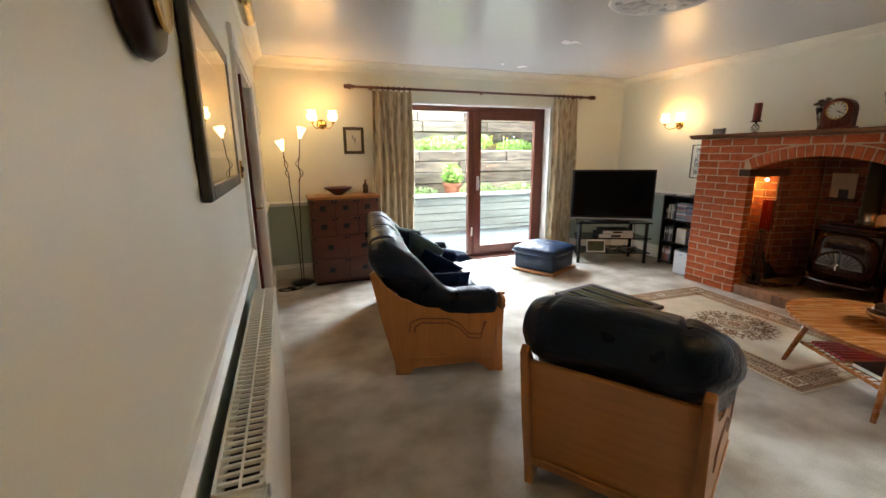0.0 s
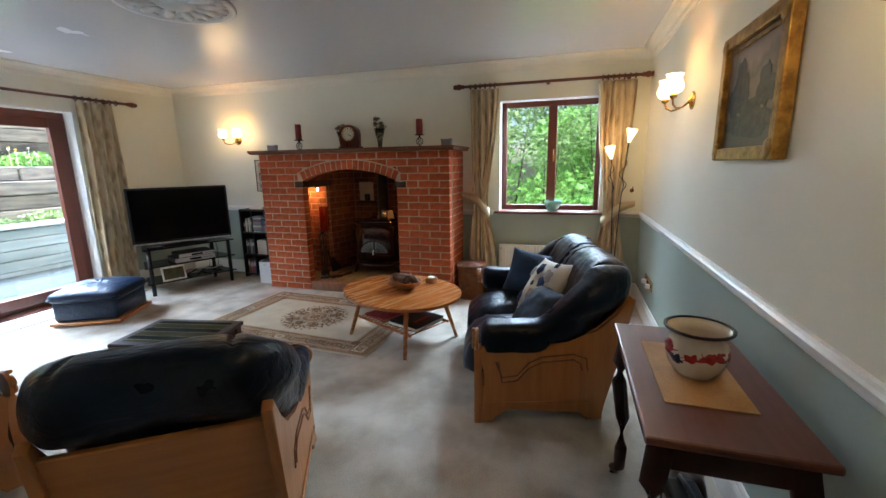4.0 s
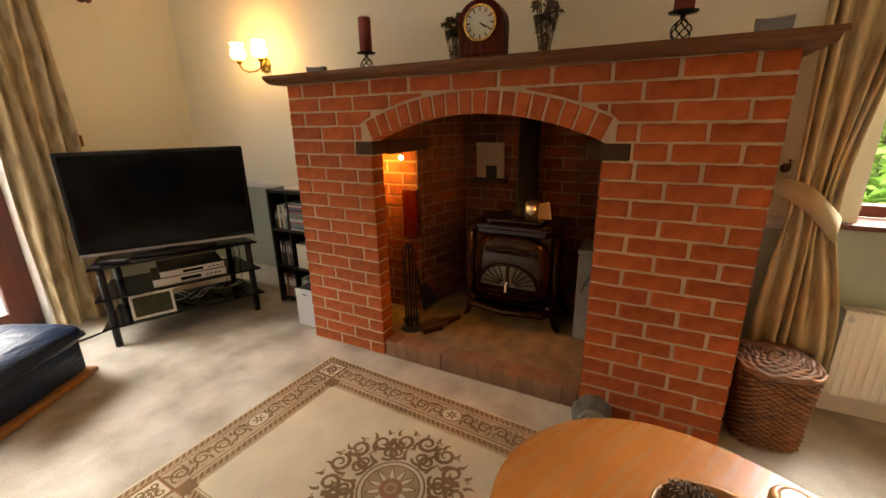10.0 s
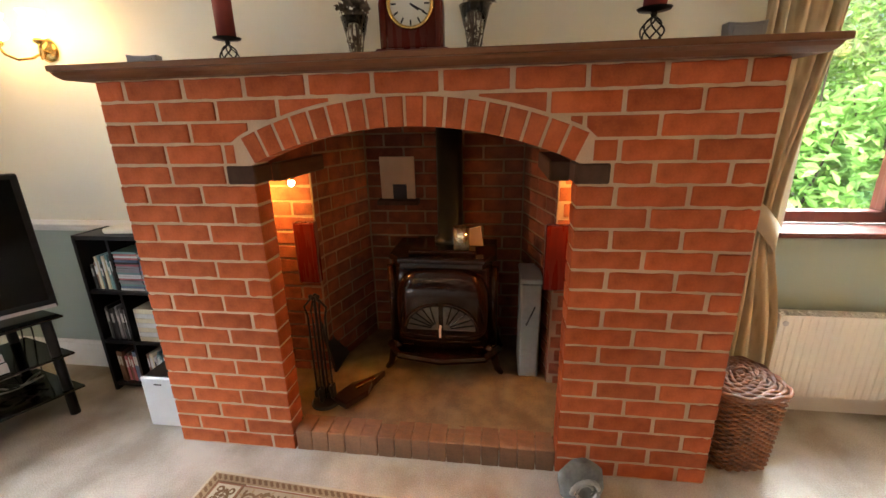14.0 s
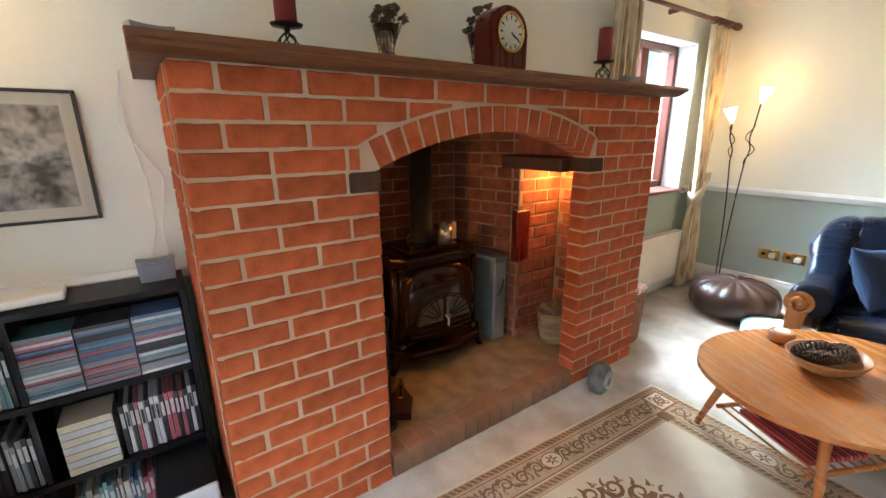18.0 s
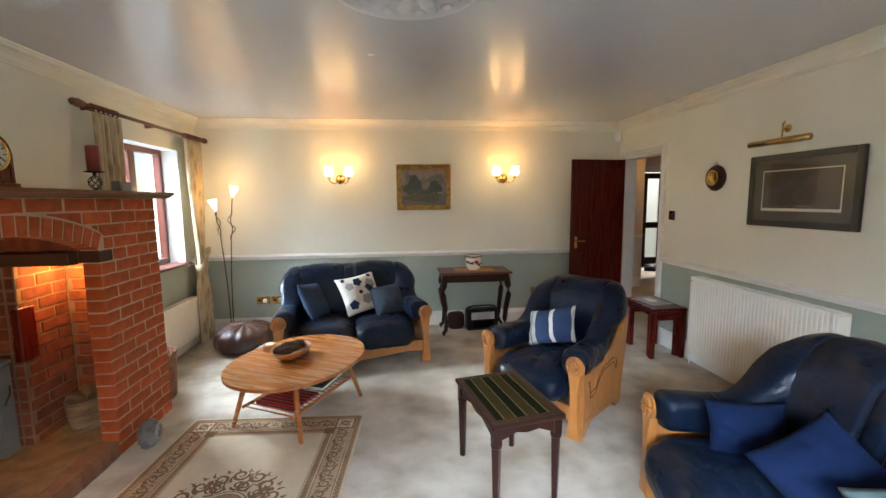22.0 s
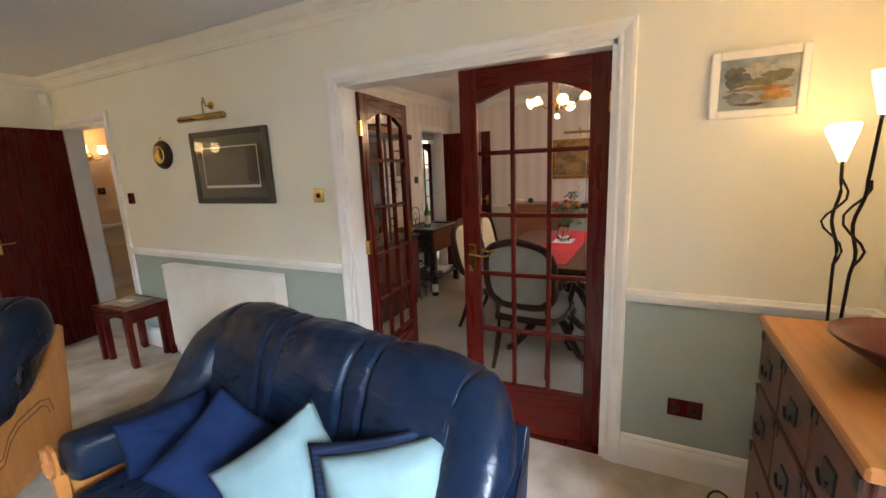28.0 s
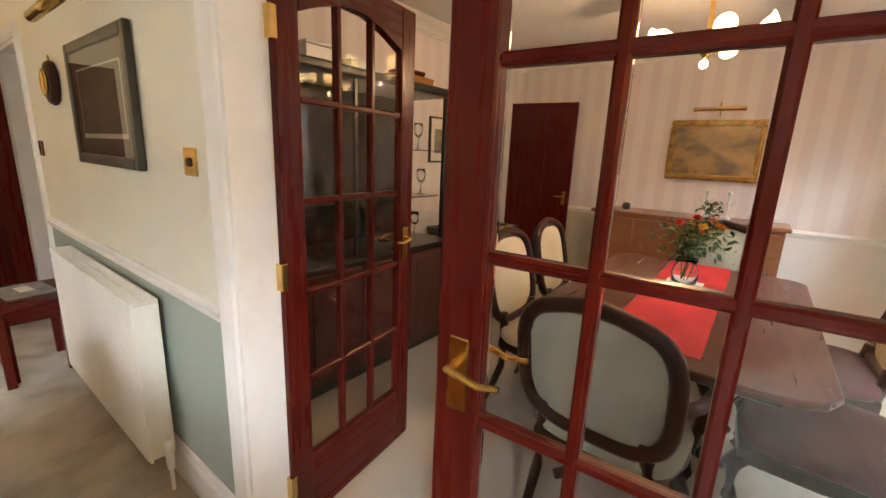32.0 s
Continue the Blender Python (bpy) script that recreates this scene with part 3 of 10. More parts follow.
# mantel shelf
mantel = tagged(thing("mantel_shelf", "dark oak mantel shelf with moulded edge on the brick breast", "shelf"))
bm = bmesh.new()
box(bm, 4.288, FY0 - 0.07, ZT + 0.022, W - 0.001, FY1 + 0.062, ZT + 0.042, bev=0.005, seg=2)
part("board", bm, M_MANTEL, mantel)
bm = bmesh.new()
prism(bm, [(4.298, ZT + 0.0215), (4.308, ZT + 0.012), (4.325, ZT + 0.005), (4.34, ZT), (W - 0.002, ZT), (W - 0.002, ZT + 0.0215)], "y", FY0 - 0.058, FY1 + 0.06, 0.002)
part("bed_moulding", bm, M_MANTEL, mantel)
point_lamp("niche_lamp_north", (4.73, 3.74, 1.10), 8, (1.0, 0.53, 0.12), 0.02)
point_lamp("niche_lamp_south", (4.73, 2.18, 1.12), 8, (1.0, 0.50, 0.12), 0.02)

# ---- patio door, window, doors ----
patio = tagged(thing("window_1", "red-brown framed patio door with one fixed and one opening pane", "patio door", pose(0, 5.97, 0)), kind="structure")
X0, X1, XM, ZH = 1.65, 3.68, 2.57, 2.01
for nm, a in (("window_frame", (X0, -0.03, 0, X0 + 0.06, 0.05, ZH)), ("window_frame", (X1 - 0.06, -0.03, 0, X1, 0.05, ZH)), ("window_frame", (X0 + 0.06, -0.03, ZH - 0.06, X1 - 0.06, 0.05, ZH)),
              ("window_frame", (X0 + 0.06, -0.03, 0, X1 - 0.06, 0.05, 0.05)), ("mullion", (XM - 0.05, -0.028, 0.05, XM + 0.02, 0.05, ZH - 0.06))):
    part(nm, bx(*a, bev=0.006, seg=2), M_FRAME, patio)
leaf = part("door_leaf", bx(XM + 0.022, -0.05, 0.05, XM + 0.125, 0.01, ZH - 0.06, bev=0.006, seg=2), M_FRAME, patio, "opening leaf of the patio door")
part("leaf_stile", bx(X1 - 0.165, -0.05, 0.05, X1 - 0.062, 0.01, ZH - 0.06, bev=0.006, seg=2), M_FRAME, leaf)
part("leaf_rail", bx(XM + 0.125, -0.05, ZH - 0.165, X1 - 0.165, 0.01, ZH - 0.06, bev=0.006, seg=2), M_FRAME, leaf)
part("leaf_rail", bx(XM + 0.125, -0.05, 0.05, X1 - 0.165, 0.01, 0.16, bev=0.006, seg=2), M_FRAME, leaf)
g1 = part("pane", bx(X0 + 0.058, 0.01, 0.048, XM - 0.048, 0.016, ZH - 0.058), M_GLASS, patio)
g2 = part("pane", bx(XM + 0.12, -0.022, 0.155, X1 - 0.16, -0.016, ZH - 0.16), M_GLASS, leaf)
for o in (g1, g2):
    o.visible_shadow = False
bm = bmesh.new()
box(bm, XM + 0.055, -0.062, 0.93, XM + 0.09, -0.05, 1.12, bev=0.004)
tube(bm, [(XM + 0.072, -0.06, 1.06), (XM + 0.072, -0.095, 1.06), (XM + 0.072, -0.1, 0.97)], 0.009)
part("door_handle", bm, M_SILVER, leaf, "satin lever handle")
part("lock_plate", bx(XM - 0.01, -0.035, 0.30, XM + 0.015, -0.028, 0.42, bev=0.002), M_WHITE, patio, "small white latch")
bm = bmesh.new()
for a in ((1.636, 5.803, 0, 1.652, 5.94, 2.03), (3.678, 5.803, 0, 3.694, 5.94, 2.03), (1.64, 5.803, 2.012, 3.69, 5.94, 2.034)):
    box(bm, *a)
struct("trim_patio_reveal", bm, M_WHITE, "white painted window reveal", category="trim")
struct("trim_carpet_bar", bx(1.8, 5.42, -0.002, 3.9, 5.445, 0.005, bev=0.002), M_STEEL, "thin dark carpet joint strip", category="trim")
struct("trim_patio_sill", bx(1.65, 5.80, -0.01, 3.68, 5.95, 0.012, bev=0.003), M_FRAME, "red-brown door sill", category="trim")

win = tagged(thing("window_2", "red-brown framed two-light casement window with deep white reveal", "window", pose(5.10, 0, 0)), kind="structure")
Y0, Y1, YM, Z0, Z1 = 0.40, 1.42, 0.89, 0.90, 2.04
for a in ((-0.03, Y0, Z0, 0.04, Y0 + 0.05, Z1), (-0.03, Y1 - 0.05, Z0, 0.04, Y1, Z1), (-0.03, Y0 + 0.05, Z1 - 0.055, 0.04, Y1 - 0.05, Z1), (-0.03, Y0 + 0.05, Z0, 0.04, Y1 - 0.05, Z0 + 0.055), (-0.035, YM - 0.045, Z0 + 0.055, 0.04, YM + 0.045, Z1 - 0.055)):
    part("window_frame", bx(*a, bev=0.006, seg=2), M_FRAME, win)
for a, b in ((Y0 + 0.048, YM - 0.043), (YM + 0.043, Y1 - 0.048)):
    gp = part("pane", bx(0.0, a, Z0 + 0.05, 0.006, b, Z1 - 0.05), M_GLASS, win)
    gp.visible_shadow = False
bm = bmesh.new()
tube(bm, [(-0.04, YM - 0.02, 1.42), (-0.07, YM - 0.02, 1.42), (-0.075, YM - 0.02, 1.54)], 0.007)
part("window_handle", bm, M_BRASS, win, "brass casement handle")
struct("trim_window_sill", bx(W - 0.035, 0.345, 0.872, 5.09, 1.475, 0.898, bev=0.008, seg=2), M_FRAME, "glossy red-brown window sill", category="trim")
bm = bmesh.new()
for a in ((W + 0.002, 0.386, 0.897, 5.075, 0.40, 2.05), (W + 0.002, 1.42, 0.897, 5.075, 1.434, 2.05), (W + 0.002, 0.39, 2.038, 5.075, 1.43, 2.054)):
    box(bm, *a)
struct("trim_window_reveal", bm, M_WHITE, "white painted window reveal", category="trim")


def glazed_leaf(name, label, m, w=0.705):
    """Fifteen-light mahogany door with an arched top rail; hinge at the origin, leaf along +x."""
    d = tagged(thing(name, label, "door", m), kind="structure")
    t, h = 0.02, 1.965
    st, br = 0.092, 0.282
    part("stile", bx(0, -t, 0.006, st, t, h, bev=0.004), M_MAHOG, d)
    part("stile", bx(w - st, -t, 0.006, w, t, h, bev=0.004), M_MAHOG, d)
    part("bottom_rail", bx(st, -t, 0.006, w - st, t, br, bev=0.004), M_MAHOGX, d)
    iw = w - 2 * st
    poly = [(st, h), (w - st, h)] + [(w - st - iw * i / 12, 1.80 + 0.075 * math.sin(math.pi * i / 12)) for i in range(13)]
    bm = bmesh.new()
    prism(bm, poly, "y", -t, t, 0.003)
    part("top_rail", bm, M_MAHOGX, d, "arched top rail")
    for k in (1, 2):
        x = st + iw * k / 3
        part("glazing_bar", bx(x - 0.011, -0.017, br, x + 0.011, 0.017, 1.87, bev=0.005), M_MAHOG, d)
    hh = 0.318
    for k in range(1, 5):
        z = br + hh * k
        part("glazing_bar", bx(st, -0.0165, z - 0.011, w - st, 0.0165, z + 0.011, bev=0.005), M_MAHOGX, d)
    for i in range(3):
        for k in range(5):
            xa, xb = st + iw * i / 3 + 0.009, st + iw * (i + 1) / 3 - 0.009
            za, zb = br + hh * k + 0.008, (br + hh * (k + 1) - 0.008) if k < 4 else 1.868
            gp = part("pane", bx(xa, -0.003, za, xb, 0.003, zb, bev=0.0028), M_PANE, d)
            gp.visible_shadow = False
    for sg in (1, -1):
        bm = bmesh.new()
        box(bm, w - 0.073, min(sg * 0.02, sg * 0.026), 0.93, w - 0.03, max(sg * 0.02, sg * 0.026), 1.08, bev=0.003)
        tube(bm, [(w - 0.05, sg * 0.024, 1.03), (w - 0.05, sg * 0.058, 1.03), (w - 0.075, sg * 0.066, 1.032), (w - 0.115, sg * 0.064, 1.022), (w - 0.155, sg * 0.062, 1.03)], 0.0085, r1=0.006)
        part("door_handle", bm, M_BRASS, d, "brass lever handle on a back plate")
    for z in (0.2, 1.0, 1.75):
        part("hinge", bx(-0.012, -0.024, z - 0.045, 0.012, 0.024, z + 0.045, bev=0.002), M_BRASS, d)
    return d


glazed_leaf("door_1", "mahogany glazed double door leaf standing open", pose(-0.135, 3.385, 0, 0, 0, 187))
glazed_leaf("door_2", "mahogany glazed double door leaf, closed", pose(-0.077, 4.846, 0, 0, 0, 273.3), 0.728)


def panel_door(name, label, m, w=0.675, h=1.965, handle=1):
    d = tagged(thing(name, label, "door", m), kind="structure")
    bm = bmesh.new()
    t = 0.02
    box(bm, 0, -t + 0.006, 0.006, w, t - 0.006, h)
    cols = [(0.0, 0.105), (w / 2 - 0.05, w / 2 + 0.05), (w - 0.105, w)]
    rails = [(0.006, 0.21), (0.76, 0.93), (1.50, 1.60), (h - 0.11, h)]
    for a, b in cols:
        box(bm, a, -t, 0.006, b, t, h, bev=0.002)
    for a, b in rails:
        for (p, q) in ((0.105, w / 2 - 0.05), (w / 2 + 0.05, w - 0.105)):
            box(bm, p - 0.001, -t + 0.0004, a, q + 0.001, t - 0.0004, b, bev=0.002)
    part("leaf", bm, M_MAHOG, d)
    for (za, zb) in ((0.21, 0.76), (0.93, 1.50), (1.60, h - 0.11)):
        for p, q in ((0.105, w / 2 - 0.05), (w / 2 + 0.05, w - 0.105)):
            part("panel", bx(p + 0.022, -t + 0.002, za + 0.022, q - 0.022, t - 0.002, zb - 0.022, bev=0.012), M_MAHOG, d)
    for sg in (1, -1):
        bm = bmesh.new()
        box(bm, w - 0.075, min(sg * 0.02, sg * 0.026), 0.93, w - 0.035, max(sg * 0.02, sg * 0.026), 1.07, bev=0.003)
        tube(bm, [(w - 0.055, sg * 0.024, 1.02), (w - 0.055, sg * 0.058, 1.02), (w - 0.11, sg * 0.064, 1.016), (w - 0.15, sg * 0.062, 1.02)], 0.008)
        part("door_handle", bm, M_BRASS, d, "brass lever handle")
    return d


panel_door("door_3", "open six-panel mahogany door against the wall", pose(0.022, 0.165, 0, 0, 0, 6))

# ---- outdoors ----
M_GRASS = mat("garden_ground", (0.10, 0.11, 0.05), 0.95, col2=(0.06, 0.08, 0.03), scale=3, fine=80, bump=0.5)
M_DECK = mat("pale_weathered_decking", (0.13, 0.142, 0.138), 0.9, col2=(0.09, 0.10, 0.097), scale=4, fine=60, stretch=(0.4, 5, 5), bump=0.2, rand=0.12, spec=0.08)
M_SLEEPER = mat("railway_sleeper", (0.27, 0.215, 0.165), 0.9, col2=(0.09, 0.078, 0.07), scale=5, fine=70, bump=0.6, stretch=(0.5, 3, 3), rand=0.45)
M_LEAF = mat("bright_hedge_leaves", (0.33, 0.58, 0.13), 0.5, col2=(0.18, 0.38, 0.07), scale=2.2, fine=20, bump=0.1, rand=0.45, island=True)
M_LEAFD = mat("dark_shrub_leaves", (0.05, 0.12, 0.035), 0.5, col2=(0.02, 0.06, 0.015), scale=2.2, fine=20, bump=0.1, rand=0.45, island=True)
M_BARK = mat("bark", (0.08, 0.055, 0.035), 0.9, vary=0.2, bump=0.6)
bm = bmesh.new()
box(bm, -900, 6.10, -0.16, 900, 900, -0.12)
box(bm, 5.5, -900, -0.16, 900, 6.10, -0.12)
box(bm, -900, -900, -0.16, -6, 6.10, -0.12)
box(bm, -6, -900, -0.16, 5.5, -4, -0.12)
struct("ground", bm, M_GRASS, "garden soil and grass", category="ground")
# unseen wall, added between the patio's lamps and the dining room's
struct("wall_garden", bx(-0.46, 6.11, -0.12, -0.32, 8.7, 2.7, bev=0.01), mat("rendered_garden_wall", (0.45, 0.42, 0.36), 0.85, vary=0.1, bump=0.3), "plain rendered wall added out of view between patio and dining window", category="wall")
deck = tagged(thing("patio_deck", "pale weathered timber deck outside the patio door", "deck"), kind="structure")
for i in range(13):
    y = 6.14 + i * 0.145
    part("plank", bx(-6.0, y, -0.12, 7.5, y + 0.134, -0.02 + (i % 3) * 0.001, bev=0.004), M_DECK, deck)
low_wall = tagged(thing("wall_terrace", "low pale boarded wall at the end of the deck", "wall"), kind="structure")
M_BOARD = mat("pale_washed_boards", (0.30, 0.325, 0.315), 0.85, col2=(0.21, 0.23, 0.225), scale=3, fine=50, stretch=(0.4, 4, 4), bump=0.25, rand=0.10, spec=0.1)
for i in range(5):
    part("board", bx(-6.0, 8.02, -0.10 + i * 0.145, 7.5, 8.10, 0.034 + i * 0.145, bev=0.005), M_BOARD, low_wall)
struct("kerb", bx(-6, 7.97, 0.625, 9, 8.20, 0.68, bev=0.012), mat("pale_kerb", (0.62, 0.61, 0.57), 0.8, vary=0.1), "pale stone coping on the low terrace wall", category="kerb")
sleepers = tagged(thing("sleeper_wall", "terraced retaining wall of weathered railway sleepers", "retaining wall"), kind="structure")
rs = random.Random(8)
for tier, (y, z0, rows) in enumerate(((9.4, 0.55, 4), (10.5, 1.47, 4))):
    for r in range(rows):
        x = -7 + rs.uniform(-1, 0)
        while x < 9.5:
            ln = rs.uniform(1.2, 2.6)
            part("sleeper", bx(x, y + rs.uniform(-0.03, 0.03), z0 + r * 0.236, x + ln - 0.02, y + 0.25, z0 + r * 0.236 + 0.226, bev=0.014), M_SLEEPER, sleepers)
            x += ln
bm = bmesh.new()
box(bm, -8, 8.11, -0.1, 10, 9.45, 0.56)
box(bm, -8, 9.55, -0.1, 10, 10.55, 1.44)
box(bm, -8, 10.65, -0.1, 10, 18, 2.36)
struct("bank", bm, M_GRASS, "earth bank stepped up behind the sleepers", category="ground")


def foliage(name, label, category, boxes, count, size, material, seed, stems=0, group=""):
    """Shrub of small folded leaves filling an uneven volume, on thin stems."""
    r = random.Random(seed)
    o = thing(name, label, category, group=group)
    verts, faces = [], []
    for i in range(count):
        cx, cy, cz, sx, sy, sz = boxes[r.randrange(len(boxes))]
        while True:
            u, v, w = r.uniform(-1, 1), r.uniform(-1, 1), r.uniform(-1, 1)
            d = u * u + v * v + w * w
            if 0.15 < d < 1:
                break
        c = Vector((cx + u * sx, cy + v * sy, cz + w * sz))
        s = size * r.uniform(0.5, 1.3)
        m = Euler((r.uniform(-1.2, 1.2), r.uniform(-1.2, 1.2), r.uniform(0, 6.3))).to_matrix()
        k = len(verts)
        for q in ((0, -1, 0), (0.45, -0.1, 0.16), (0, 1, 0), (-0.45, -0.1, 0.16)):
            verts.append(c + m @ (Vector(q) * s))
        faces += [(k, k + 1, k + 2), (k, k + 2, k + 3)]
    me = bpy.data.meshes.new("leaves")
    me.from_pydata(verts, [], faces)
    me.materials.append(material)
    lo = new("leaves", me)
    lo.parent = o
    lo["kind"] = "stuff"
    for i in range(max(3, stems)):
        bm = bmesh.new()
        cx, cy, cz, sx, sy, sz = boxes[i % len(boxes)]
        b = Vector((cx + r.uniform(-0.3, 0.3) * sx, cy + r.uniform(-0.3, 0.3) * sy, -0.13))
        tp = Vector((cx + r.uniform(-0.6, 0.6) * sx, cy + r.uniform(-0.6, 0.6) * sy, cz + 0.7 * sz))
        tube(bm, [b, b.lerp(tp, 0.5) + Vector((r.uniform(-0.1, 0.1), r.uniform(-0.1, 0.1), 0)), tp], 0.025, 6, 0.006)
        part("stem", bm, M_BARK, o)
    return o


M_LEAFB = mat("broad_bright_leaves", (0.28, 0.52, 0.12), 0.42, col2=(0.17, 0.38, 0.07), scale=2.2, fine=20, bump=0.1, rand=0.35, island=True)
M_LEAFG = mat("grey_green_leaves", (0.20, 0.25, 0.16), 0.6, col2=(0.10, 0.14, 0.08), scale=2, fine=20, bump=0.1, rand=0.45, island=True)
M_LEAFS = mat("soft_green_leaves", (0.26, 0.38, 0.12), 0.55, col2=(0.13, 0.21, 0.07), scale=2, fine=20, bump=0.1, rand=0.45, island=True)
foliage("hedge", "bright green overgrown hedge outside the window", "hedge", [(8.4, -0.8, 0.7, 1.0, 1.4, 1.05), (8.4, 0.9, 0.5, 1.0, 0.9, 0.8), (8.9, -1.9, 1.5, 1.0, 1.0, 1.2), (8.6, 2.7, 0.9, 1.0, 1.3, 1.1), (8.9, 0.2, 1.35, 0.8, 1.2, 0.6), (9.2, -1.0, 2.5, 0.8, 1.3, 0.9), (9.3, 0.6, 1.9, 0.7, 0.9, 0.55)], 34000, 0.048, M_LEAF, 3, 12)
foliage("shrub", "broad-leaved bright shrub under the window", "shrub", [(7.5, -0.15, 0.75, 0.55, 0.75, 0.75), (7.6, -1.1, 1.0, 0.6, 0.7, 0.85), (7.7, 0.75, 0.35, 0.5, 0.5, 0.5)], 3600, 0.08, M_LEAFB, 21, 9)
foliage("shrub", "thin arching twigs with pale leaves", "shrub", [(8.0, 1.1, 1.6, 0.5, 0.5, 0.35), (8.1, 0.4, 2.0, 0.5, 0.7, 0.4), (8.2, 1.7, 2.1, 0.4, 0.5, 0.4), (8.1, -0.7, 2.2, 0.5, 0.7, 0.4)], 2200, 0.05, M_LEAFS, 22, 5)
foliage("tree", "soft green leafy trees behind the hedge", "tree", [(12, -3.5, 3.2, 1.6, 1.8, 2.4), (11.6, 3.6, 2.8, 1.8, 2.2, 2.7), (12.5, 0.2, 2.2, 1.4, 1.7, 1.6), (12.8, 1.5, 4.4, 1.4, 1.6, 1.2)], 12500, 0.10, M_LEAFS, 5, 4)
foliage("shrub", "grey-green rounded shrub on the terrace", "shrub", [(1.9, 9.1, 1.05, 0.5, 0.35, 0.45)], 2500, 0.045, M_LEAFG, 6)
foliage("shrub", "low plants at the foot of the sleepers", "shrub", [(x, 9.1, 0.62, 0.55, 0.2, 0.14 + 0.05 * (i % 2)) for i, x in enumerate((-0.6, 0.9, 2.7, 4.1, 5.2, 6.4))], 5000, 0.035, M_LEAFS, 17)
foliage("shrub", "low flowering plants along the sleeper terrace", "shrub", [(x, 10.05, 1.55 + 0.07 * (i % 3), 0.5, 0.3, 0.2) for i, x in enumerate((-1.0, 0.2, 1.3, 2.8, 3.6, 4.5, 5.6, 6.7))], 9000, 0.04, M_LEAF, 7)
foliage("shrub", "grey-green shrubs on top of the bank", "shrub", [(x, 11.3 + 0.3 * (i % 2), 2.5 + 0.2 * (i % 3), 0.8, 0.5, 0.5) for i, x in enumerate((-4, -2.2, -0.6, 1.1, 2.6, 4.2, 5.8, 7.4))], 15000, 0.06, M_LEAFG, 15, 11)
foliage("tree", "mixed garden trees above the bank", "tree", [(x, 14.5 + (i % 2), 4.0 + 0.6 * (i % 3), 1.3, 1.2, 1.5) for i, x in enumerate((-5, -2.5, 0, 2.2, 4.5, 7, 9))], 15000, 0.11, M_LEAFS, 9, 14)
rb = random.Random(31)
for nm, colour, count in (("yellow flowers on the terrace", (0.75, 0.50, 0.05), 60), ("white flowers on the terrace", (0.75, 0.73, 0.70), 60)):
    o = thing("flower_bed", nm, "flowers")
    bm = bmesh.new()
    for k in range(count):
        x0, y0, z0 = rb.uniform(-1.2, 7.2), rb.uniform(9.72, 9.95), rb.uniform(1.60, 1.82)
        lathe(bm, [(0.004, -0.02), (0.022, 0.0), (0.026, 0.012), (0.0, 0.016)], at=(x0, y0, z0), seg=6)
        cyl(bm, (x0, y0, 1.44), (x0, y0, z0), 0.003, seg=4)
    tagged(part("flower", bm, mat("petal_" + nm.split()[0], colour, 0.7), o), kind="stuff")
pot = thing("plant_pot", "terracotta pot with a leafy green plant on the terrace wall", "plant pot", pose(3.30, 8.45, 0.56))
bm = bmesh.new()
lathe(bm, [(0.0, 0.0), (0.12, 0.0), (0.17, 0.25), (0.19, 0.25), (0.19, 0.30), (0.165, 0.30), (0.15, 0.26), (0.0, 0.26)], seg=24)
part("pot", bm, mat("terracotta", (0.33, 0.12, 0.065), 0.8, vary=0.15, bump=0.2), pot)
fo = foliage("plant", "", "plant", [(0, 0, 0.45, 0.2, 0.2, 0.2)], 700, 0.05, M_LEAF, 33)
fo.parent = pot
fo.name = "foliage"
for key in ("label", "category", "kind"):
    if key in fo:
        del fo[key]

# ---- seating ----
SOFA3, SOFA2, CHAIR = pose(1.238, 3.906, 0, 0, 0, -99), pose(3.17, 0.92, 0, 0, 0, 11), pose(1.55, 2.055, 0, 0, 0, -54.7)
SPLAY = 0.20                              # how much the ends open towards the front


def bend(bm, fn):
    for v in bm.verts:
        v.co = fn(v.co.copy())


def ease(x):
    x = min(1.0, max(0.0, x))
    return x * x * (3 - 2 * x)


def crease(p, seed, amp):
    """Leather wrinkles: long soft folds and short fine ones."""
    n1 = noise.noise(Vector((p.x * 5 + seed, p.y * 5, p.z * 9)))
    n2 = noise.noise(Vector((p.x * 17 + seed, p.y * 14, p.z * 30)))
    return amp * (n1 + 0.4 * n2)


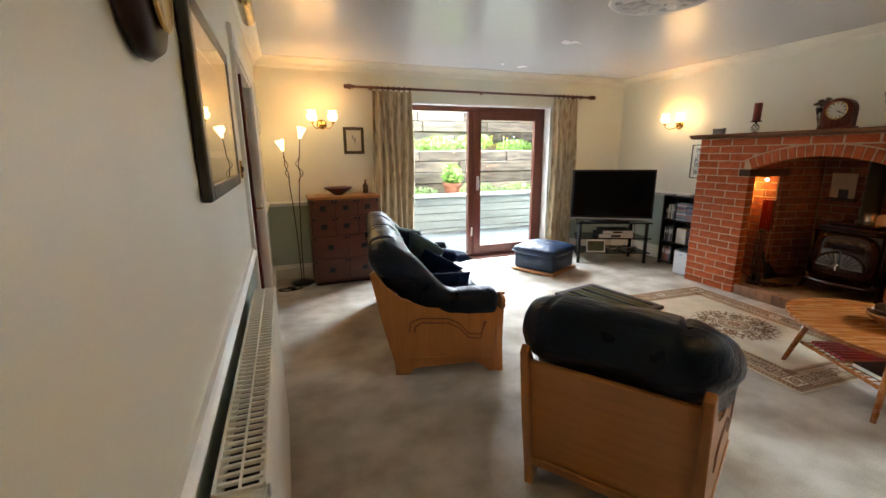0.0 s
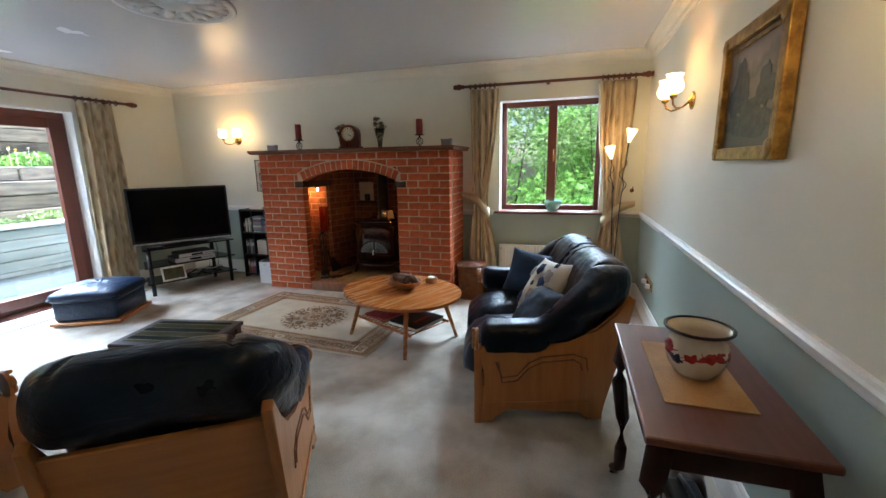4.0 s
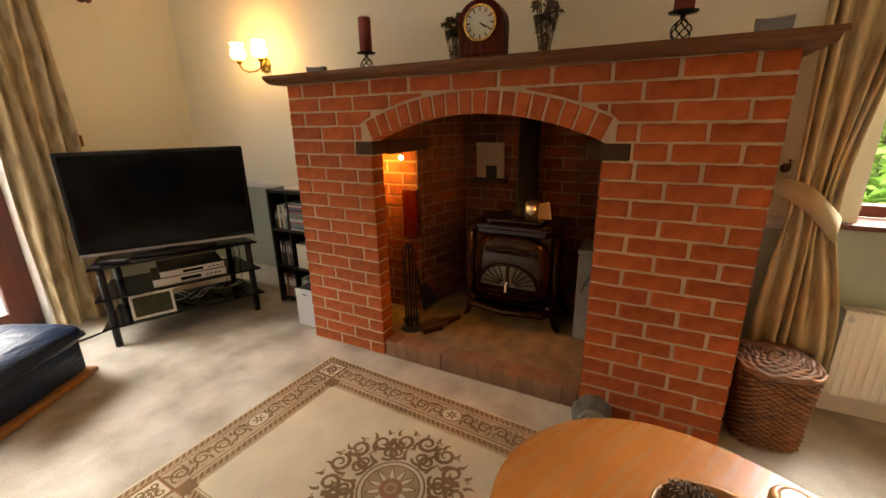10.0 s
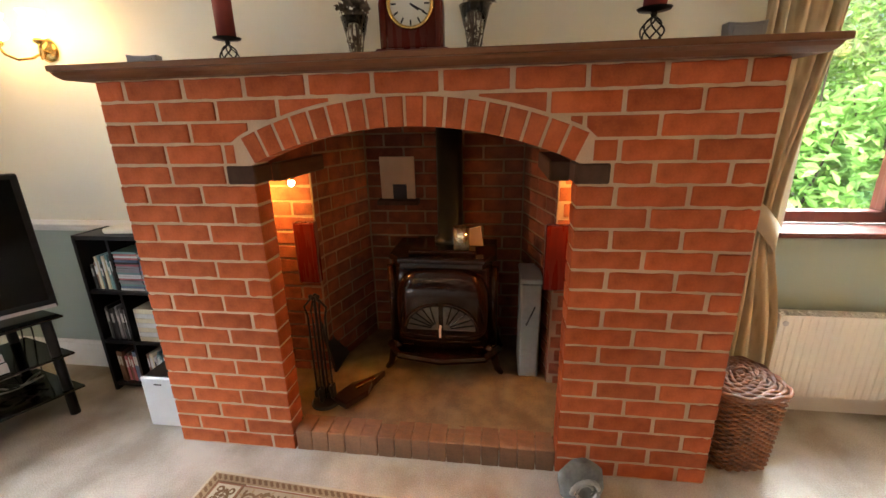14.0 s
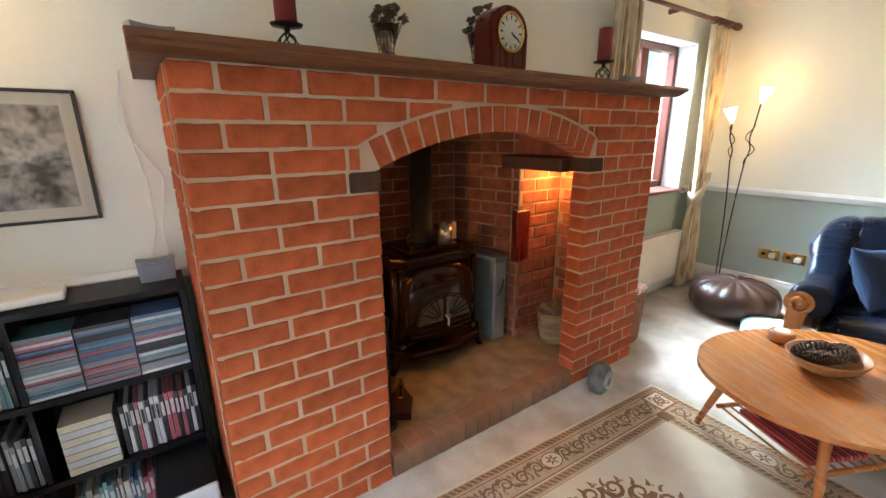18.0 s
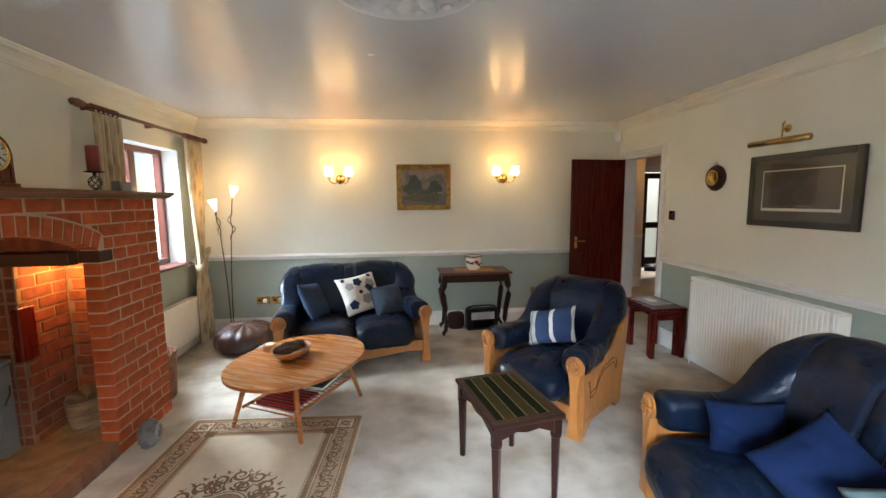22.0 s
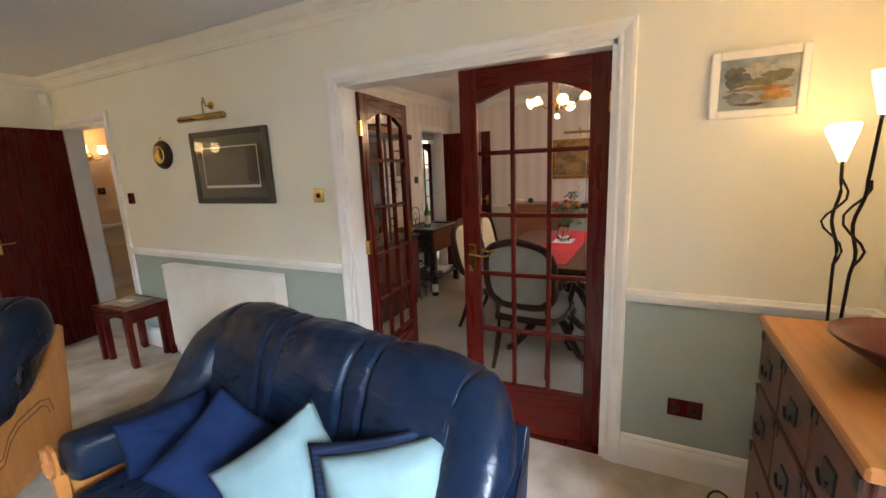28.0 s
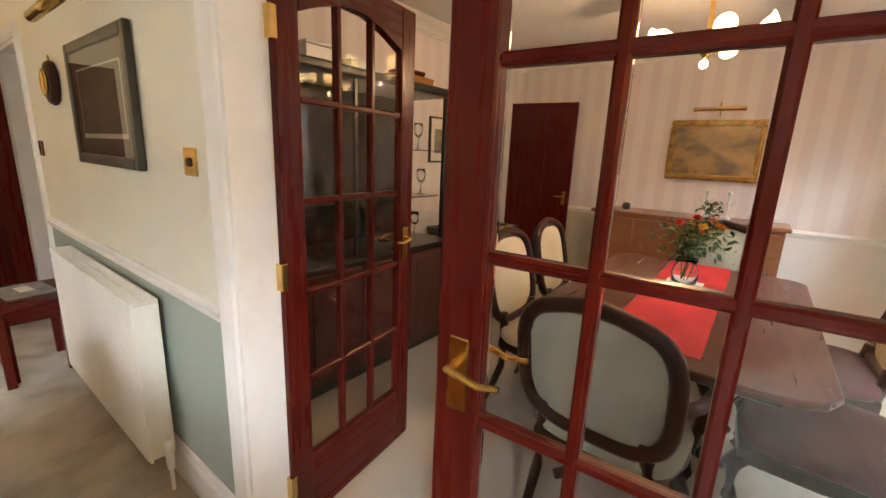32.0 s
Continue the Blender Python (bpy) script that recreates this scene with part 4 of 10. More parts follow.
def sofa(name, label, width, seats, m, depth=0.68, back_h=0.90, clad=False):
    """Oak ends and apron, loose seats, and one stuffed leather band that runs arm, wing, back, wing, arm."""
    s = thing(name, label, "armchair" if seats == 1 else "sofa", m)
    n = seats
    hw, f, b, ah = width / 2, depth / 2, -depth / 2, 0.565

    def splay(p):
        p.x *= 1 - SPLAY * (f - p.y) / depth * min(0.42, hw) / hw
        return p

    for sg in (-1, 1):
        x0, x1 = sorted((sg * (hw - 0.055), sg * (hw - 0.008)))
        bm = bmesh.new()
        poly = [(b - 0.115, 0.71), (b - 0.145, 0.69), (b - 0.075, 0.35), (b + 0.0, 0.08), (b - 0.005, 0.0), (b + 0.085, 0.0), (b + 0.12, 0.055), (f - 0.16, 0.085), (f - 0.10, 0.045), (f - 0.08, 0.0), (f + 0.0, 0.0),
                (f - 0.02, 0.10), (f - 0.045, 0.25), (f - 0.02, 0.36), (f + 0.0, 0.43), (f - 0.05, 0.47), (f - 0.30, 0.45), (b + 0.20, 0.46), (b + 0.04, 0.52), (b - 0.05, 0.60)]
        prism(bm, poly, "x", x0, x1, 0.008)
        bend(bm, splay)
        if clad and sg < 0:
            part("side_panel", bm, M_LEATHER, s, "leather covered sofa end")
            continue
        side = part("side_panel", bm, M_OAK, s, "honey oak side panel with carved groove")
        xo = sg * (hw - 0.007)
        # grooves drawn as thin bars whose dark colour stands for their shade
        for off in (0.0, 0.03):
            bm = bmesh.new()
            pts = [(xo, b + 0.09 + off, 0.30), (xo, b + 0.10 + off, 0.37 - off), (xo, b + 0.17, 0.395 - off), (xo, f - 0.34, 0.385 - off), (xo, f - 0.27, 0.35 - off), (xo, f - 0.21, 0.28 - off), (xo, f - 0.13, 0.27 - off), (xo, f - 0.095 - off * 0.4, 0.36)]
            tube(bm, pts, 0.005, 6)
            bend(bm, splay)
            part("carved_groove", bm, M_OAK_SHADE, side)
        bm = bx(min(xo, xo + sg * 0.008), b + 0.06, 0.105, max(xo, xo + sg * 0.008), f - 0.06, 0.125, bev=0.003)
        bend(bm, splay)
        part("base_mould", bm, M_OAK, side)
        # scrolled arm front
        xc = sg * (hw - 0.055)
        bm = bmesh.new()
        pts = []
        for i in range(26):
            a = radians(100 - i * 26)
            r = 0.056 * (1 - i / 34)
            pts.append((xc + sg * -r * math.cos(a) * 0.9, f + 0.027, 0.475 + r * math.sin(a)))
        tube(bm, pts, 0.010, 6, 0.006)
        lathe(bm, [(0.0, 0.0), (0.062, 0.0), (0.066, 0.012), (0.0, 0.026)], seg=20, m=Matrix.Translation((xc, f + 0.0, 0.475)) @ Matrix.Rotation(radians(-90), 4, "X"))
        prism(bm, [(xc - 0.05, 0.0), (xc + 0.05, 0.0), (xc + 0.035, 0.06), (xc + 0.024, 0.16), (xc + 0.024, 0.30), (xc + 0.045, 0.43), (xc - 0.045, 0.43), (xc - 0.024, 0.30), (xc - 0.024, 0.16), (xc - 0.035, 0.06)], "y", f - 0.02, f + 0.022, 0.006)
        part("arm_front", bm, M_OAK, s, "carved oak arm front with scroll")
    bm = bmesh.new()
    prism(bm, [(-hw + 0.05, 0.20), (-hw + 0.05, 0.09), (-hw + 0.22, 0.115), (-hw * 0.3, 0.085), (0, 0.07), (hw * 0.3, 0.085), (hw - 0.22, 0.115), (hw - 0.05, 0.09), (hw - 0.05, 0.20)], "y", f - 0.035, f - 0.005, 0.006)
    part("front_apron", bm, M_OAK, s, "shaped oak front rail")
    bw = hw * (1 - SPLAY * min(0.42, hw) / hw)
    lean = Matrix.Translation((0, b, 0.10)) @ Matrix.Rotation(radians(13), 4, "X") @ Matrix.Translation((0, -b, -0.10))
    part("back_panel", bx(-bw + 0.04, b + 0.005, 0.10, bw - 0.04, b + 0.028, 0.66, bev=0.004, m=lean), M_OAKX, s, "honey oak back panel")
    part("back_rail", bx(-bw + 0.045, b - 0.012, 0.11, bw - 0.045, b + 0.005, 0.16, bev=0.005, m=lean), M_OAK, s)
    iw = (width - 0.30) / n
    for i in range(n):
        xc = -hw + 0.15 + iw * (i + 0.5)
        bm = bmesh.new()
        puff(bm, (0, 0, 0), (iw / 2 + 0.008, depth / 2 + 0.005, 0.13), 5.0, 110, 30, pz=2.8)

        def seat_shape(p, i=i, xc=xc):
            e = abs(p.x) / (iw / 2)
            q = Vector((xc + p.x, 0.095 + p.y, 0.305 + p.z - 0.055 * max(0, p.y / (depth / 2)) ** 4))
            fold = abs(noise.noise(Vector((q.x * 5 + i * 5, q.y * 13, 2.0))))
            pleat = ease((e - 0.55) / 0.45) * 0.006 * math.sin(q.y * 75 + 3 * math.sin(q.x * 11)) * ease((p.y + 0.05) / 0.3)
            q.z += crease(q, i * 3.1, 0.009) - 0.013 * (1 - fold) ** 7 + pleat - 0.012 * math.exp(-(p.x / 0.05) ** 2 - ((p.y - 0.02) / 0.10) ** 2)
            return splay(q)
        bend(bm, seat_shape)
        part("seat_cushion", bm, M_LEATHER, s, "soft creased leather seat", True)

    # the leather band: rings of a stuffed section along the plan of the arms and the back
    R, off = 0.09, 0.088
    xa, yb = hw - off, b + 0.115
    la, lc, lb = f - 0.012 - (yb + R), math.pi / 2 * R, 2 * (xa - R)
    total = 2 * (la + lc) + lb
    NR = 44

    def station(d):
        """Plan point and outward normal at length d from the front of one arm."""
        if d < la:
            return (-xa, f - 0.012 - d), (-1, 0)
        if d < la + lc:
            a = (d - la) / R
            return (-xa + R - R * math.cos(a), yb + R - R * math.sin(a)), (-math.cos(a), -math.sin(a))
        if d <= la + lc + lb:
            return (-xa + R + d - la - lc, yb), (0, -1)
        (x, y), (nx, ny) = station(total - d)
        return (-x, y), (-nx, ny)

    def ring(d):
        (cx, cy), (nx, ny) = station(d)
        e = min(d, total - d)
        w = ease((e - la + 0.20) / (0.20 + lc))
        u = cx / xa
        cap = math.sqrt(max(0.0, 1 - (1 - min(1.0, e / 0.045)) ** 2))
        rise = ease((e - la * 0.62) / (la * 0.38 + lc * 0.6)) ** 1.1
        lobe = 0.5 + 0.5 * math.cos((u * n + (1 if n % 2 == 0 else 0)) * math.pi)
        top = ah + (back_h - 0.02 - ah) * rise + 0.02 * w * (1 - abs(u) ** 4) + (0.012 * (lobe - 0.6) * w if n > 1 else 0.0)
        low = 0.385 - 0.055 * w - (0.20 * (1 - w) if clad and cx < 0 else 0.0)
        seam = gather = 0.0
        for j in range(1, n):
            dj = abs(cx - (-xa + 2 * xa * j / n))
            for o in (-0.055, 0.055):
                seam += 0.8 * math.exp(-((cx - (-xa + 2 * xa * j / n) + o) / 0.011) ** 2)
            gather += math.exp(-(dj / 0.065) ** 4)
        seam += 0.9 * math.exp(-((e - la - lc * 0.85) / 0.010) ** 2)
        wing = math.exp(-((e - la - lc * 0.5) / 0.14) ** 2)
        th = 0.092 + 0.038 * w
        out = []
        for k in range(NR):
            a = 2 * math.pi * k / NR
            ca, sa = math.cos(a), math.sin(a)
            o = math.copysign(abs(ca) ** 0.72, ca) * th * (0.35 + 0.65 * cap)
            zc, hz = (top + low) / 2, (top - low) / 2
            z = zc + math.copysign(abs(sa) ** 0.72, sa) * hz * (0.55 + 0.45 * cap)
            kk = (z - 0.34) / (back_h - 0.34)
            inner, outer = ease(-o / (0.5 * th)), ease(o / (0.5 * th))
            roll = math.exp(-((kk - 0.60) / 0.035) ** 2) * w * (1 - wing)
            fold = noise.noise(Vector((cx * 4.0, 1.7 * n, kk * 9 + 0.9 * math.sin(cx * 7))))
            dent = 0.020 * seam * w + 0.015 * roll - gather * w * (0.010 * math.sin(kk * 64 + 2.2 * math.sin(cx * 12)) - 0.006)
            dent += 0.016 * fold * fold * w - 0.016 * w * math.sin(math.pi * min(1, max(0, kk))) + wing * 0.004 * math.sin(kk * 40 + cx * 20)
            flat = 1 - w * outer * (1 - (0.12 + 0.88 * ease((kk - 0.42) / 0.22)))
            o = o * flat + dent * inner + (0.0 if clad and cx < 0 else 0.035 * wing * outer * ease((kk - 0.15) / 0.25))
            q = Vector((cx + nx * o, cy + ny * o, z))
            q.y -= w * 0.155 * max(0.0, kk)
            q.z -= 0.014 * seam * w * max(0.0, kk) ** 3
            wr = crease(q, 7.7 * n, 0.011)
            q += Vector((nx, ny, 0)) * wr * (0.5 * outer - inner)
            q.z += 0.006 * noise.noise(Vector((q.x * 13, q.y * 9, 3.0)))
            out.append(splay(q))
        return out

    def band(d0, d1, step, close0, close1):
        bm = bmesh.new()
        cnt = max(6, int((d1 - d0) / step))
        rows = [[bm.verts.new(q) for q in ring(d0 + (d1 - d0) * i / cnt)] for i in range(cnt + 1)]
        for p, q in zip(rows, rows[1:]):
            for k in range(NR):
                bm.faces.new((p[k], p[(k + 1) % NR], q[(k + 1) % NR], q[k]))
        if close0:
            bm.faces.new(rows[0])
        if close1:
            bm.faces.new(rows[-1])
        return bm

    cut = la * 0.92
    part("arm_pad", band(0.0, cut, 0.010, True, False), M_LEATHER, s, "padded leather arm", True)
    part("arm_pad", band(total - cut, total, 0.010, False, True), M_LEATHER, s, "padded leather arm", True)
    part("back_cushion", band(cut, total - cut, 0.009, False, False), M_LEATHER, s, "creased padded leather back with head roll", True)
    return s


sofa("sofa", "three-seat navy leather sofa in a carved honey oak frame", 1.71, 3, SOFA3, back_h=0.92, clad=True)
sofa("sofa", "two-seat navy leather sofa in a carved honey oak frame", 1.40, 2, SOFA2, back_h=0.88)
sofa("armchair", "navy leather armchair in a carved honey oak frame", 0.84, 1, CHAIR, back_h=0.90)

stool = thing("footstool", "square navy leather footstool on an oak plinth", "footstool", pose(3.145, 5.03, 0, 0, 0, 27) @ Matrix.Diagonal((1.12, 1.12, 0.98, 1.0)))
part("plinth", bx(-0.262, -0.262, 0.012, 0.262, 0.262, 0.042, bev=0.006), M_OAK, stool)
for k in range(4):
    bm = bmesh.new()
    lathe(bm, [(0.0, 0.0), (0.018, 0.0), (0.018, 0.013), (0.0, 0.013)], at=((k % 2 - 0.5) * 0.4, (k // 2 - 0.5) * 0.4, 0), seg=12)
    part("glide", bm, M_BLACK, stool)
bm = bx(-0.238, -0.238, 0.042, 0.238, 0.238, 0.25, bev=0.03, seg=3)
part("body", bm, M_STOOLL, stool, "", True)
bm = bmesh.new()
puff(bm, (0, 0, 0), (0.268, 0.268, 0.068), 7, 120, 30, pz=3.2)


def stool_top(p):
    r = math.hypot(p.x, p.y)
    a = math.atan2(p.y, p.x)
    q = Vector((p.x, p.y, p.z + 0.272))
    if p.z > 0:
        q.z += 0.022 * math.cos(min(1, r / 0.3) * math.pi / 2) - 0.022 * math.exp(-(r / 0.035) ** 2)
        q.z += 0.004 * math.sin(a * 9) * math.exp(-((r - 0.07) / 0.06) ** 2) + crease(q, 4.4, 0.006)
    return q


bend(bm, stool_top)
part("cushion", bm, M_STOOLL, stool, "puckered leather top", True)
bm = bmesh.new()
lathe(bm, [(0.0, 0.336), (0.014, 0.338), (0.012, 0.344), (0.0, 0.347)], seg=12)
part("button", bm, M_STOOLL, stool)
bm = bmesh.new()
c = 0.262
tube(bm, [(c - 0.03, -c, 0.262), (c, -c + 0.03, 0.262), (c, c - 0.03, 0.262), (c - 0.03, c, 0.262), (-c + 0.03, c, 0.262), (-c, c - 0.03, 0.262), (-c, -c + 0.03, 0.262), (-c + 0.03, -c, 0.262), (c - 0.03, -c, 0.262)], 0.008, 6)
part("piping", bm, M_STOOLL, stool)

# ---- tables ----
oval = thing("coffee_table", "oval golden elm coffee table with magazine rack", "coffee table", pose(3.43, 1.978, 0, 0, 0, 63.4))
bm = bmesh.new()
prism(bm, [(0.52 * math.copysign(abs(math.cos(a)) ** 0.93, math.cos(a)), 0.425 * math.copysign(abs(math.sin(a)) ** 0.93, math.sin(a))) for a in [2 * math.pi * i / 56 for i in range(56)]], "z", 0.382, 0.404, 0.006)
part("tabletop", bm, M_ELM, oval)
for sx in (-1, 1):
    for sy in (-1, 1):
        bm = bmesh.new()
        cyl(bm, (sx * 0.345, sy * 0.285, 0), (sx * 0.27, sy * 0.19, 0.388), 0.013, 0.021, 14)
        part("leg", bm, M_ELM, oval, smooth=True)
rack = part("magazine_rack", bx(-0.33, -0.215, 0.142, 0.33, -0.195, 0.162, bev=0.005), M_ELM, oval, "slatted magazine rack under the top")
part("rack_rail", bx(-0.33, 0.195, 0.142, 0.33, 0.215, 0.162, bev=0.005), M_ELM, rack)
for i in range(15):
    x = -0.31 + 0.62 * i / 14
    bm = bmesh.new()
    cyl(bm, (x, -0.20, 0.152), (x, 0.20, 0.152), 0.005, seg=8)
    part("slat", bm, M_ELM, rack)

lamp_table = thing("side_table", "dark wood side table with striped green cloth inlay", "side table", pose(2.14, 2.845, 0, 0, 0, 10.7))
part("tabletop", bx(-0.195, -0.28, 0.446, 0.195, 0.28, 0.47, bev=0.007, seg=2), M_DARKWOOD, lamp_table)
for sx in (-1, 1):
    for sy in (-1, 1):
        bm = bmesh.new()
        x, y = sx * 0.16, sy * 0.245
        box(bm, x - 0.021, y - 0.021, 0.365, x + 0.021, y + 0.021, 0.446)
        cyl(bm, (x, y, 0), (x, y, 0.365), 0.017, 0.026, 4)
        lathe(bm, [(0.02, 0.34), (0.028, 0.35), (0.028, 0.36), (0.02, 0.37)], (x, y, 0), 14)
        part("leg", bm, M_DARKWOOD, lamp_table)
for sy in (-1, 1):
    bm = bmesh.new()
    prism(bm, [(-0.16, 0.446), (-0.16, 0.371), (-0.12, 0.383), (-0.06, 0.406), (0, 0.396), (0.06, 0.406), (0.12, 0.383), (0.16, 0.371), (0.16, 0.446)], "y", sy * 0.245 - 0.009, sy * 0.245 + 0.009)
    part("apron", bm, M_DARKWOOD, lamp_table)
for sx in (-1, 1):
    bm = bmesh.new()
    prism(bm, [(-0.23, 0.446), (-0.23, 0.371), (-0.17, 0.386), (-0.08, 0.409), (0, 0.396), (0.08, 0.409), (0.17, 0.386), (0.23, 0.371), (0.23, 0.446)], "x", sx * 0.16 - 0.009, sx * 0.16 + 0.009)
    part("apron", bm, M_DARKWOOD, lamp_table)

# ---- television corner ----
tvs = thing("tv_stand", "black glass and steel television stand", "tv stand", pose(4.20, 5.10, 0, 0, 0, -25.2))
M_SMOKE = mat("black_glass", (0.004, 0.004, 0.005), 0.08, vary=0.05, bump=0, spec=0.35)
for z in (0.13, 0.32, 0.52):
    bm = bmesh.new()
    prism(bm, [(-0.48, -0.2), (0.48, -0.2), (0.40, 0.22), (-0.40, 0.22)], "z", z, z + 0.012, 0.002)
    part("shelf", bm, M_SMOKE, tvs, "tinted glass shelf")
for x, y in ((-0.42, -0.17), (0.42, -0.17), (-0.35, 0.19), (0.35, 0.19)):
    bm = bmesh.new()
    cyl(bm, (x, y, 0), (x, y, 0.53), 0.021, seg=14)
    part("post", bm, M_STEEL, tvs, smooth=True)
tv = thing("television", "large flat black television, switched off", "television", pose(4.181, 5.075, 0.532, 0, 0, -34))
part("body", bx(-0.506, -0.03, 0.026, 0.506, 0.035, 0.668, bev=0.008, seg=2), M_BLACK, tv)
part("screen", bx(-0.480, -0.033, 0.072, 0.480, -0.029, 0.645), M_SCREEN, tv)
part("bezel_strip", bx(-0.500, -0.034, 0.030, 0.500, -0.029, 0.046), M_SILVER, tv)
bm = bmesh.new()
lathe(bm, [(0.0, 0.0), (0.21, 0.0), (0.21, 0.008), (0.05, 0.016), (0.04, 0.030), (0.0, 0.030)], seg=28)
bmesh.ops.scale(bm, verts=bm.verts, vec=(1.2, 0.6, 1))
part("foot", bm, M_BLACK, tv, smooth=True)

# ---- chest of drawers ----
chest = thing("chest_of_drawers", "red-brown wooden chest of drawers with black iron fittings", "chest of drawers", pose(0.80, 5.365, 0))
part("body", bx(-0.37, 0.012, 0.03, 0.37, 0.42, 0.95, bev=0.004), M_CHEST, chest)
part("top", bx(-0.385, -0.008, 0.95, 0.385, 0.425, 0.98, bev=0.006), M_OAKX, chest)
part("plinth", bx(-0.36, 0.02, 0.0, 0.36, 0.45, 0.03), M_DARKWOOD, chest)
for r, (z0, z1, cols) in enumerate(((0.77, 0.94, 3), (0.56, 0.755, 3), (0.305, 0.545, 2), (0.05, 0.29, 2))):
    for c in range(cols):
        xa, xb = -0.36 + 0.72 * c / cols + 0.006, -0.36 + 0.72 * (c + 1) / cols - 0.006
        dr = part("drawer", bx(xa, 0.0, z0, xb, 0.02, z1, bev=0.004), M_CHEST, chest)
        xm = (xa + xb) / 2
        zm = (z0 + z1) / 2
        part("escutcheon", bx(xm - 0.032, -0.004, zm - 0.028, xm + 0.032, 0.001, zm + 0.028, bev=0.004), M_STEEL, dr, "black iron plate")
        bm = bmesh.new()
        tube(bm, arc((xm, -0.012, zm), 0.024, 180, 360, 8), 0.004, 6)
        part("handle", bm, M_STEEL, dr, "black iron drop handle")
        for cx in (xa + 0.012, xb - 0.012):
            part("corner_plate", bx(cx - 0.011, -0.0025, z1 - 0.03, cx + 0.011, 0.001, z1 - 0.003), M_STEEL, dr)

# ---- console by the wall ----
cons = thing("console_table", "dark mahogany console table with cabriole legs", "console table", pose(1.86, 0.27, 0))
# browner wood than the legs: the warm reflection on the top is in its colour
part("tabletop", bx(-0.405, -0.21, 0.69, 0.405, 0.21, 0.715, bev=0.008, seg=2), M_CHEST, cons, "dark table top, its brown holding a painted warm reflection")
part("frieze", bx(-0.365, -0.17, 0.60, 0.365, 0.17, 0.69, bev=0.006), M_DARKWOOD, cons)
for sx in (-1, 1):
    for sy in (-1, 1):
        bm = bmesh.new()
        x, y = sx * 0.34, sy * 0.155
        tube(bm, [(x, y, 0.68), (x + sx * 0.025, y + sy * 0.02, 0.55), (x + sx * 0.03, y + sy * 0.022, 0.46), (x + sx * 0.005, y, 0.30), (x - sx * 0.01, y, 0.16), (x, y, 0.06), (x + sx * 0.035, y + sy * 0.02, 0.02), (x + sx * 0.03, y + sy * 0.02, 0.0)], 0.036, 10, 0.018)
        part("leg", bm, M_DARKWOOD, cons, smooth=True)

nest = thing("nest_of_tables", "red-brown wooden nest of tables beside the radiator", "nest of tables", pose(0.20, 1.14, 0))
part("tabletop", bx(-0.175, -0.25, 0.455, 0.175, 0.25, 0.485, bev=0.006, seg=2), M_MAHOGX, nest)
for k, (hx, hy, top) in enumerate(((0.15, 0.225, 0.455), (0.13, 0.165, 0.41))):
    for sx in (-1, 1):
        for sy in (-1, 1):
            part("leg", bx(sx * hx - 0.021, sy * hy - 0.021, 0, sx * hx + 0.021, sy * hy + 0.021, top, bev=0.003), M_MAHOG, nest)
    for sy in (-1, 1):
        part("rail", bx(-hx, sy * hy - 0.01, top - 0.06, hx, sy * hy + 0.01, top, bev=0.002), M_MAHOGX, nest)
part("inner_top", bx(-0.16, -0.21, 0.41, 0.16, 0.21, 0.43, bev=0.005), M_MAHOGX, nest)

# ---- rug ----
M_RUG = mat("cream_rug_pile", (0.60, 0.51, 0.37), 0.95, vary=0.07, fine=350, bump=0.6, spec=0.1)
M_RUGB = mat("brown_rug_pile", (0.235, 0.135, 0.07), 0.95, vary=0.15, fine=350, bump=0.6, spec=0.1)
M_RUGT = mat("tan_rug_pile", (0.40, 0.275, 0.155), 0.95, vary=0.12, fine=350, bump=0.6, spec=0.1)
M_RUGG = mat("fawn_rug_pile", (0.47, 0.36, 0.235), 0.95, vary=0.12, fine=350, bump=0.6, spec=0.1)
M_RUGR = mat("rose_rug_pile", (0.33, 0.15, 0.085), 0.95, vary=0.12, fine=350, bump=0.6, spec=0.1)
rug = thing("rug", "cream rug with brown scroll border and round medallion", "rug", pose(3.605, 2.95, 0, 0, 0, -3.5))
RX, RY = 0.585, 0.89
part("field", bx(-RX, -RY, 0.0005, RX, RY, 0.008, bev=0.003), M_RUG, rug)


def ribbon(bm, pts, w0, w1, z):
    """Flat strip along points that tapers from w0 to w1."""
    n = len(pts)
    prev = None
    for i, (x, y) in enumerate(pts):
        a, c = pts[max(i - 1, 0)], pts[min(i + 1, n - 1)]
        t = Vector((c[0] - a[0], c[1] - a[1], 0))
        t.normalize()
        w = (w0 + (w1 - w0) * i / (n - 1)) * (0.65 + 0.35 * math.sin(math.pi * i / (n - 1)))
        o = Vector((-t.y, t.x, 0)) * w
        p = Vector((x, y, z))
        row = (bm.verts.new(p + o), bm.verts.new(p - o))
        if prev:
            bm.faces.new((prev[0], prev[1], row[1], row[0]))
        prev = row


def spiral(cx, cy, r, a0, turns, sg=1, n=16):
    return [(cx + r * (1 - 0.8 * i / n) * math.cos(a0 + sg * turns * 2 * math.pi * i / n), cy + r * (1 - 0.8 * i / n) * math.sin(a0 + sg * turns * 2 * math.pi * i / n)) for i in range(n + 1)]


def frame_band(name, x, y, w, z, material):
    bm = bmesh.new()
    for a in ((-x, -y, -x + w, y), (x - w, -y, x, y), (-x + w, -y, x - w, -y + w), (-x + w, y - w, x - w, y)):
        box(bm, a[0], a[1], 0.006, a[2], a[3], z)
    return part(name, bm, material, rug)


